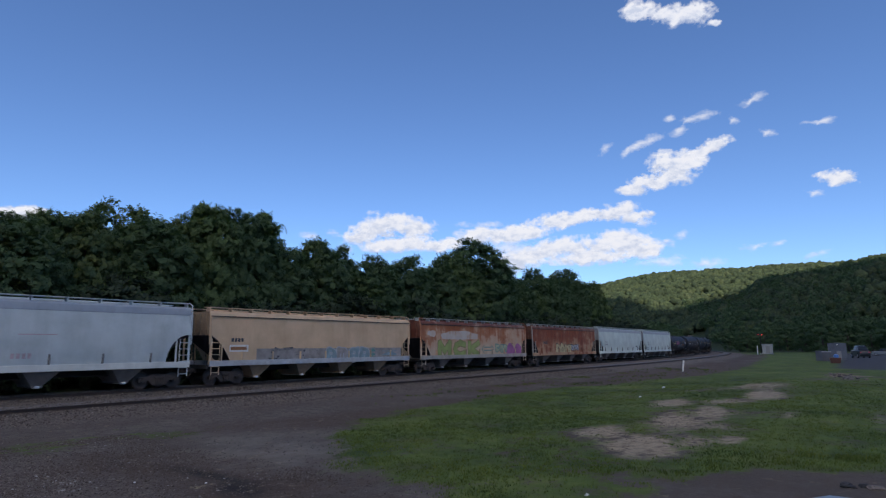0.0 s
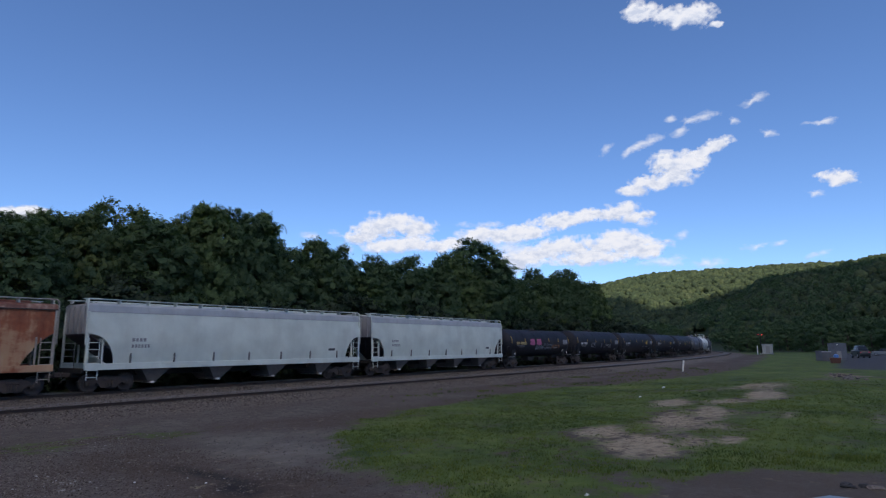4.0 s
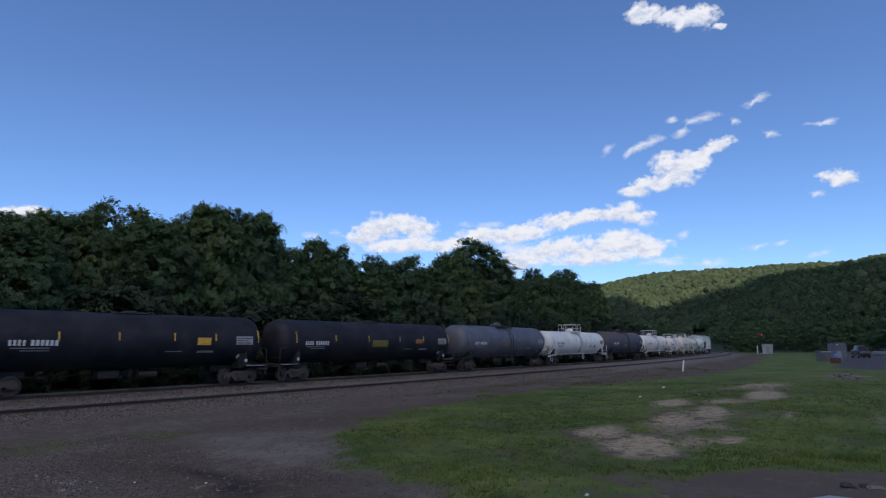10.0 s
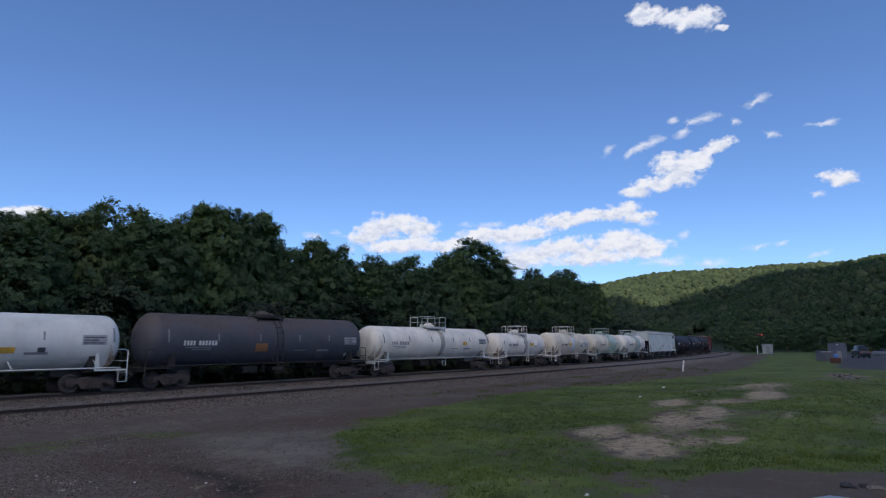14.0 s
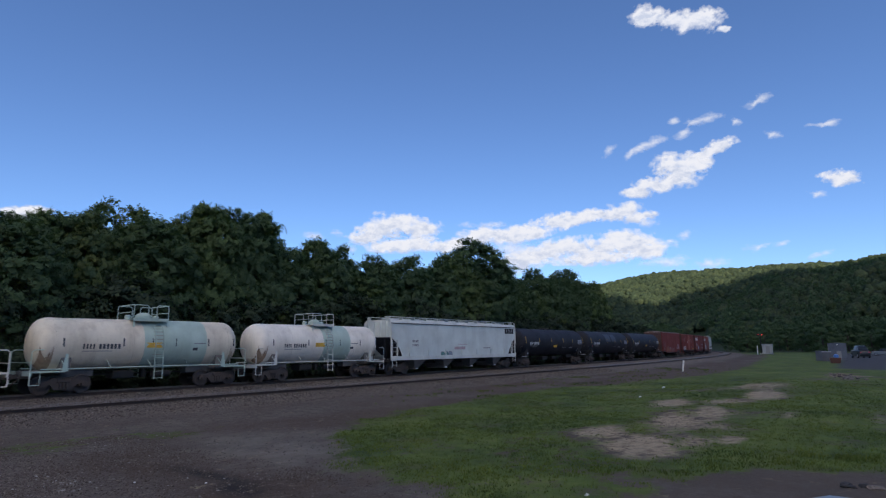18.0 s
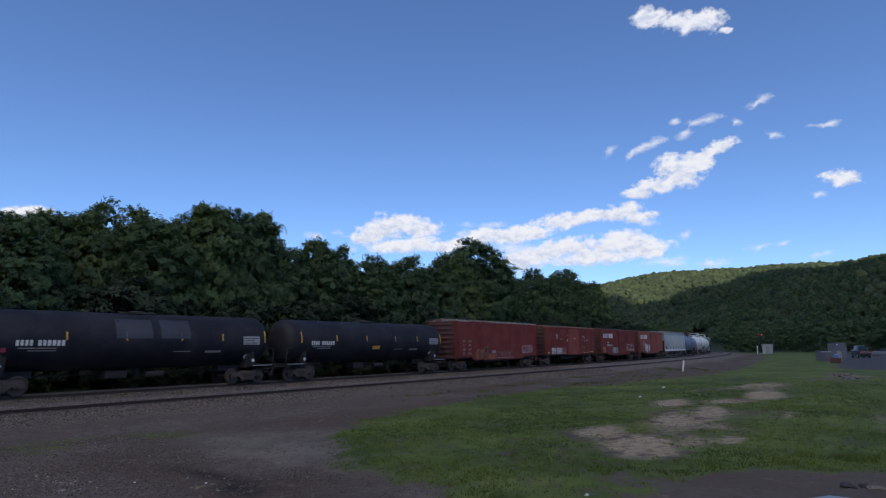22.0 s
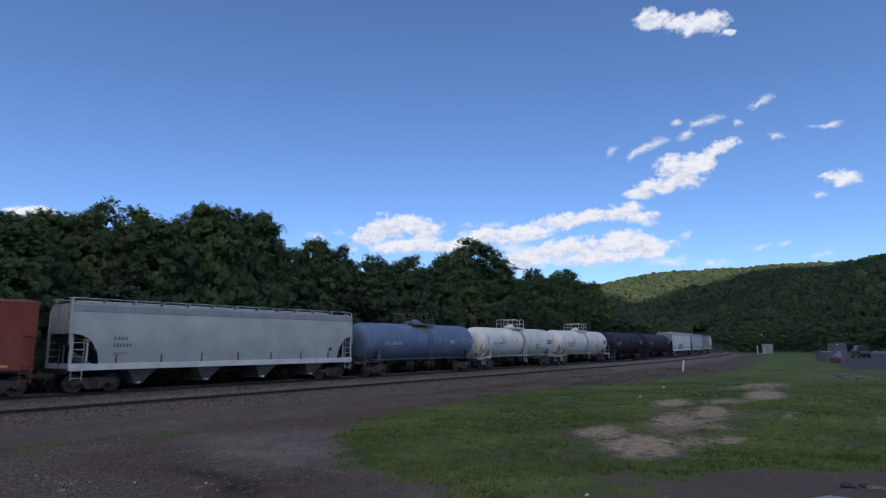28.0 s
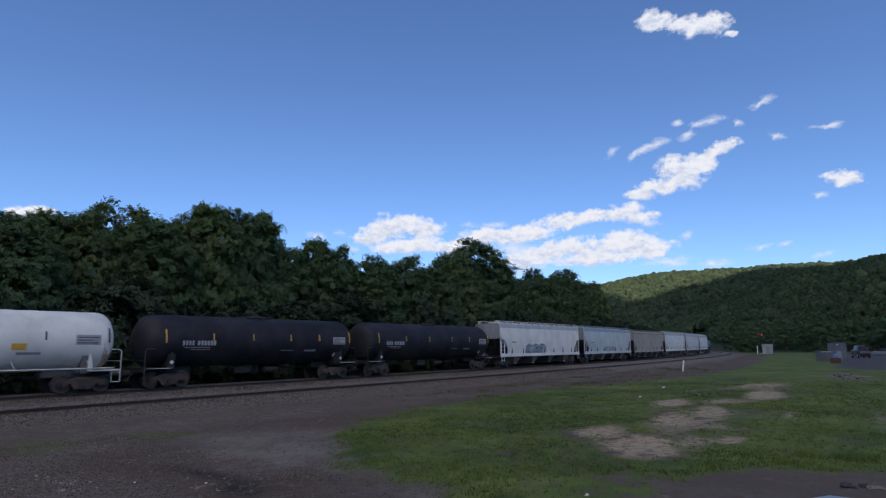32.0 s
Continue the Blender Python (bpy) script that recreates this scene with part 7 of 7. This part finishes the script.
# ---- clouds ----
def cloud_material(name, thin, dense, solid=False):
    n = Nodes(name)
    uv = n.node("ShaderNodeUVMap")
    uv.uv_map = "puff"
    d = n.node("ShaderNodeVectorMath")
    d.operation = 'LENGTH'
    n.link(uv.outputs[0], d.inputs[0])
    at = n.place()
    sep = n.node("ShaderNodeSeparateXYZ")
    n.link(uv.outputs[0], sep.inputs[0])
    lobes = n.noise(0.0135 if solid else 0.012, 3 if solid else 6, 0.55, at=at, stretch=(1.0, 1.0, 1.5))
    frill = n.noise(0.055, 6, 0.62, at=at, stretch=(1.0, 1.0, 1.3))
    edge = n.math('SUBTRACT', 1.0, d.outputs["Value"])
    f = n.math('ADD', edge, n.math('MULTIPLY', n.math('SUBTRACT', lobes, 0.53 + thin), 1.7 if solid else 2.4))
    f = n.math('ADD', f, n.math('MULTIPLY', n.math('SUBTRACT', frill, 0.5), 0.55 if solid else 0.9))
    f = n.math('MULTIPLY', f, n.ramp(n.math('ADD', edge, 0.25), [(0.0, (0, 0, 0)), (0.3, (1, 1, 1))]))
    mask = n.math('MULTIPLY', n.ramp(f, [(0.06, (0, 0, 0)), (0.30, (0.50, 0.50, 0.50)), (0.56, (1, 1, 1))] if solid else [(0.02, (0, 0, 0)), (0.40, (0.40, 0.40, 0.40)), (0.9, (1, 1, 1))]), dense)
    # cloud shading is painted into the glow: greyer low in each puff
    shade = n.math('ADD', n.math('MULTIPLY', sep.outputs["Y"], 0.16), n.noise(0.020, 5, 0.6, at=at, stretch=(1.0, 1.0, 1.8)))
    # emission stands in for sunlight on the cloud
    em = n.node("ShaderNodeEmission")
    n.link(n.ramp(shade, [(0.34, (0.70, 0.75, 0.84)), (0.50, (0.93, 0.94, 0.955)), (0.60, (1.0, 0.99, 0.97))]), em.inputs["Color"])
    em.inputs["Strength"].default_value = 0.64
    tr = n.node("ShaderNodeBsdfTransparent")
    mx = n.node("ShaderNodeMixShader")
    n.link(mask, mx.inputs[0])
    n.link(tr.outputs[0], mx.inputs[1])
    n.link(em.outputs[0], mx.inputs[2])
    n.link(mx.outputs[0], n.out.inputs["Surface"])
    n.mat.cycles.emission_sampling = 'NONE'
    return n.mat


CLOUDS = []
SHADE_EDGE = [1600, 1600, 1500, 1045, 960, 900, 915, 866, 760, 581, 623, 718, 760, 800, 900, 1200]


def sky_point(px, py, dist):
    """A place at that distance in the direction given by degrees right of and above the middle of the view."""
    m = stand.to_3x3()
    k = 1048.6
    return EYE + (m @ Vector(((px - 784) / k, (441 - py) / k, -1.0))).normalized() * dist


def cloud(material, puffs, drift, label, dist=3200, lean=0.0):
    """A far cloud: overlapping ragged sheets of vapour, one object, which drifts from its first to its last place.
    puffs: (right, down, half width, half height) in thousandths of the lens's focal length times 1.0486."""
    cx = sum(p[0] for p in puffs) / len(puffs)
    cy = sum(p[1] for p in puffs) / len(puffs)
    mid = sky_point(cx, cy, dist)
    ob = tagged(new("cloud"), label, "cloud", group="drifting clouds")
    ob.location = mid
    for i, (px, py, hw, hh) in enumerate(puffs):
        tilt = hw * lean
        c = sky_point(px, py, dist + 6 * i)
        a = sky_point(px + hw, py - tilt, dist + 6 * i) - c
        b = sky_point(px, py - hh, dist + 6 * i) - c
        g = 4
        grid = [(2 * u / g - 1, 2 * v / g - 1) for u in range(g + 1) for v in range(g + 1)]
        bow = EYE - mid
        bow = bow.normalized() * (hw * 0.4)
        vs = [c + a * s * 1.25 + b * t * 1.25 + bow * (1 - (s * s + t * t) / 2) - mid for s, t in grid]
        fs = [(q, q + g + 1, q + g + 2, q + 1) for u in range(g) for v in range(g) for q in [u * (g + 1) + v]]
        me = bpy.data.meshes.new("puff")
        me.from_pydata(vs, [], fs)
        layer = me.uv_layers.new(name="puff")
        for lp in me.loops:
            s, t = grid[lp.vertex_index]
            layer.data[lp.index].uv = (s * 1.25, t * 1.25)
        me.materials.append(material)
        puff = part("puff", me, None, ob)
        puff.visible_shadow = False
    end = sky_point(cx + drift[0], cy + drift[1], dist)
    CLOUDS.append((ob, mid, end))
    return ob


def build_clouds():
    m = cloud_material("heaped cloud", -0.055, 1.0, True)
    w = cloud_material("thin cloud", 0.06, 0.66)
    cloud(m, [(1128, 18, 40, 22), (1185, 26, 50, 24), (1228, 24, 44, 26), (1262, 40, 16, 8)], (29, 19), "bright white cloud high over the ridge")
    cloud(w, [(1340, 170, 24, 13), (1318, 182, 26, 10)], (16, 5), "small white cloud wisp", lean=0.35)
    cloud(w, [(1246, 206, 30, 15), (1214, 212, 22, 9), (1200, 232, 30, 11), (1186, 210, 14, 10)], (14, 8), "small scattered cloud wisps", lean=0.15)
    cloud(w, [(1296, 212, 16, 10)], (8, 4), "tiny faint cloud wisp", lean=-0.4)
    cloud(w, [(1436, 217, 40, 6), (1462, 213, 22, 9)], (14, 8), "thin white cloud streak", lean=0.1)
    cloud(w, [(1356, 234, 24, 10)], (16, 6), "tiny white cloud wisp", lean=-0.2)
    cloud(w, [(1150, 250, 32, 14), (1118, 264, 34, 13), (1070, 266, 18, 14)], (12, 6), "ragged white cloud wisp", lean=0.35)
    cloud(m, [(1176, 288, 38, 24), (1208, 288, 42, 24), (1232, 281, 22, 18), (1192, 313, 52, 18), (1150, 323, 44, 17), (1122, 337, 32, 12)], (15, 8), "bright white heaped cloud", lean=0.04)
    cloud(m, [(1264, 256, 38, 16), (1242, 268, 22, 10)], (14, 4), "white cloud tuft above the heaped cloud", lean=0.35)
    cloud(m, [(1482, 314, 46, 17)], (12, 1), "small white oval cloud", lean=0.02)
    cloud(w, [(1440, 341, 24, 9)], (9, 3), "small faint cloud wisp")
    cloud(m, [(690, 396, 62, 24), (730, 402, 46, 20), (655, 408, 44, 19), (640, 422, 44, 14), (690, 434, 66, 15), (732, 431, 44, 16), (772, 437, 38, 12), (800, 431, 28, 12)], (18, 2), "low white heaped cloud behind the wood")
    cloud(w, [(548, 416, 26, 12), (588, 412, 16, 9), (612, 440, 22, 12)], (12, 0), "small low cloud behind the wood")
    cloud(m, [(40, 376, 46, 14), (10, 372, 20, 10)], (16, 0), "low white cloud over the trees")
    cloud(m, [(850, 416, 54, 17), (915, 414, 70, 18), (990, 390, 60, 18), (1040, 382, 40, 15), (1095, 374, 44, 18), (1125, 384, 36, 12)], (10, 1), "long white cloud bank low over the wood", lean=0.12)
    cloud(w, [(855, 398, 64, 8), (900, 440, 60, 22), (1137, 395, 24, 11)], (10, 1), "thin cloud veil low over the wood")
    cloud(m, [(1000, 438, 80, 22), (1090, 430, 74, 26), (1145, 440, 46, 20), (930, 456, 64, 20), (1050, 456, 110, 15)], (10, 1), "broad bright cloud bank above the ridge", lean=0.08)
    cloud(w, [(1180, 465, 76, 14), (1250, 464, 40, 14), (910, 482, 34, 13)], (10, 1), "thin low cloud above the ridge")
    cloud(w, [(1205, 417, 26, 10), (1325, 438, 34, 9), (1380, 431, 20, 7), (1445, 450, 34, 8)], (10, 1), "faint cloud wisps above the ridge", lean=0.2)


def build_shade_cloud():
    """The broad cloud overhead, out of the view, whose shadow lies on the valley and creeps up the ridge."""
    n = Nodes("thick cloud")
    tr = n.node("ShaderNodeBsdfTranslucent")
    tr.inputs["Color"].default_value = (1.0, 0.925, 0.815, 1)
    n.link(tr.outputs[0], n.out.inputs["Surface"])
    high = 1350.0
    reach = sun_dir * (high / sun_dir.z)
    azs = list(range(-80, 101, 2))
    rings = []
    for k in range(13):
        ring = []
        f = k / 12
        for az in azs:
            edge = float(np.interp(az, [-80, -30, -5, 2.6, 4, 6, 8.8, 10.2, 12.1, 16, 18, 20.3, 24, 30, 60, 100], SHADE_EDGE)) + 20 * math.sin(az * 0.9) + 15 * math.sin(az * 2.3 + 1)
            a = radians(az)
            x = edge * math.cos(a) * (1 - f) - 2900 * f
            y = edge * math.sin(a) * (1 - f) + 3300 * (az - 10) / 90 * f
            ring.append(Vector((x, y, 50 * math.sin(k * 0.9 + az * 0.07) + 120 * math.sin(math.pi * f))))
        rings.append(ring)
    s = Shape().loft(rings, closed=False)
    ob = tagged(new("cloud", s.mesh("cloud", n.mat, True)), "broad thick cloud overhead shading the valley", "cloud", group="drifting clouds")
    ob.location = reach
    CLOUDS.append((ob, reach, reach + Vector((90, 68, 0))))


# ---- all together ----
def motions():
    times = [0.5 * i for i in range(65)]
    for car, s, length in TRAIN:
        walk(car, [(t, stance(s - travelled(t), length)) for t in times])
    for ob, a, b in CLOUDS:
        walk(ob, [(0.0, Matrix.Translation(a)), (32.0, Matrix.Translation(b))])


build_ground()
build_train()
build_trees()
build_ridge_wood()
build_yard()
build_clouds()
build_shade_cloud()
track(NEAR_Y, 0.0, 3, "near railway track with rusty rails on grey ballast", True)
track(FAR_Y, FAR_Z, 4, "far railway track under the train", False)

STONE = island_material("ballast stones", [(0.0, (0.040, 0.030, 0.023)), (0.5, (0.122, 0.099, 0.080)), (0.92, (0.20, 0.17, 0.142)), (1.0, (0.29, 0.25, 0.21))])
bed = lambda x, y: smooth(-4.0, -3.2, y - swing(x) - NEAR_Y) * (1 - smooth(6.0, 7.6, y - swing(x) - NEAR_Y))
pebbles("ballast", scatter(76000, (2, 62, 23, 37), bed, 1, (0.022, 0.048)), STONE, "grey ballast stones round the near track")
pebbles("gravel", scatter(46000, (2, 22, 6, 25), lambda x, y: (0.22 + 0.78 * stone_share(x, y)) * (1 - grass_share(x, y)), 2, (0.008, 0.026)), STONE, "loose grey gravel on the yard")
BROWN_STONE = island_material("brown soil clods and stones", [(0.0, (0.062, 0.046, 0.036)), (0.6, (0.105, 0.082, 0.066)), (0.95, (0.150, 0.122, 0.102)), (1.0, (0.24, 0.21, 0.18))])
pebbles("gravel", scatter(26000, (2.5, 9, 8.5, 20), lambda x, y: 0.25 + 0.75 * smooth(0.4, 0.6, field(x / 1.5, y / 1.5, 99)), 8, (0.008, 0.024)), BROWN_STONE, "brownish loose stones on the bare ground")
PALE_STONE = island_material("pale loose stones", [(0.0, (0.16, 0.145, 0.13)), (0.6, (0.27, 0.25, 0.23)), (1.0, (0.42, 0.40, 0.37))])
pale = lambda x, y: np.exp(-np.hypot((x - 4.9) / 0.55, (y - 13.6) / 1.1) ** 2) + 0.35 * np.exp(-np.hypot((x - 7.6) / 1.0, (y - 19.0) / 1.0) ** 2) + 0.02
pebbles("gravel", scatter(5200, (2.5, 10, 8.5, 21), lambda x, y: pale(x, y) * smooth(0.35, 0.6, field(x / 0.5, y / 0.5, 97)), 12, (0.012, 0.034)), PALE_STONE, "pale stones scattered on the bare brown soil")
GRASS = island_material("grass blades", [(0.0, (0.068, 0.102, 0.021)), (0.5, (0.097, 0.136, 0.028)), (1.0, (0.136, 0.166, 0.042))], 0.8, 0.35, ((0.56, 0.66, 0.85), (1.36, 1.22, 1.0)))
blades("grass", scatter(130000, (8, 60, -4, 19), lambda x, y: turf_share(x, y) * np.clip(1.25 - np.hypot(x, y) / 48, 0, 1) ** 1.5, 3, (0.02, 0.055)), GRASS, "short green grass in the yard", 4)
fringe = lambda x, y: turf_share(x, y) * np.exp(-((y - np.interp(x, [13.0, 15.0, 16.6, 18, 22], [4.9, 3.5, 1.7, 0.2, -4])) / 0.55) ** 2) * smooth(0.5, 0.68, field(x / 0.6, y / 0.6, 91))
blades("tall_grass", scatter(14000, (12, 22, -4, 6.5), fringe, 6, (0.05, 0.13)), GRASS, "taller tufts of grass at the lawn's edge", 5)
verge = lambda x, y: smooth(0.55, 0.75, field(x / 1.6, y / 1.1, 95)) * smooth(-14, -9, n_of(x, y)) * (1 - smooth(-5, -3.8, n_of(x, y))) * smooth(20, 30, x)
blades("weeds", scatter(26000, (20, 75, 10, 32), verge, 7, (0.04, 0.14)), GRASS, "low weeds on the verge beside the ballast", 4)
motions()
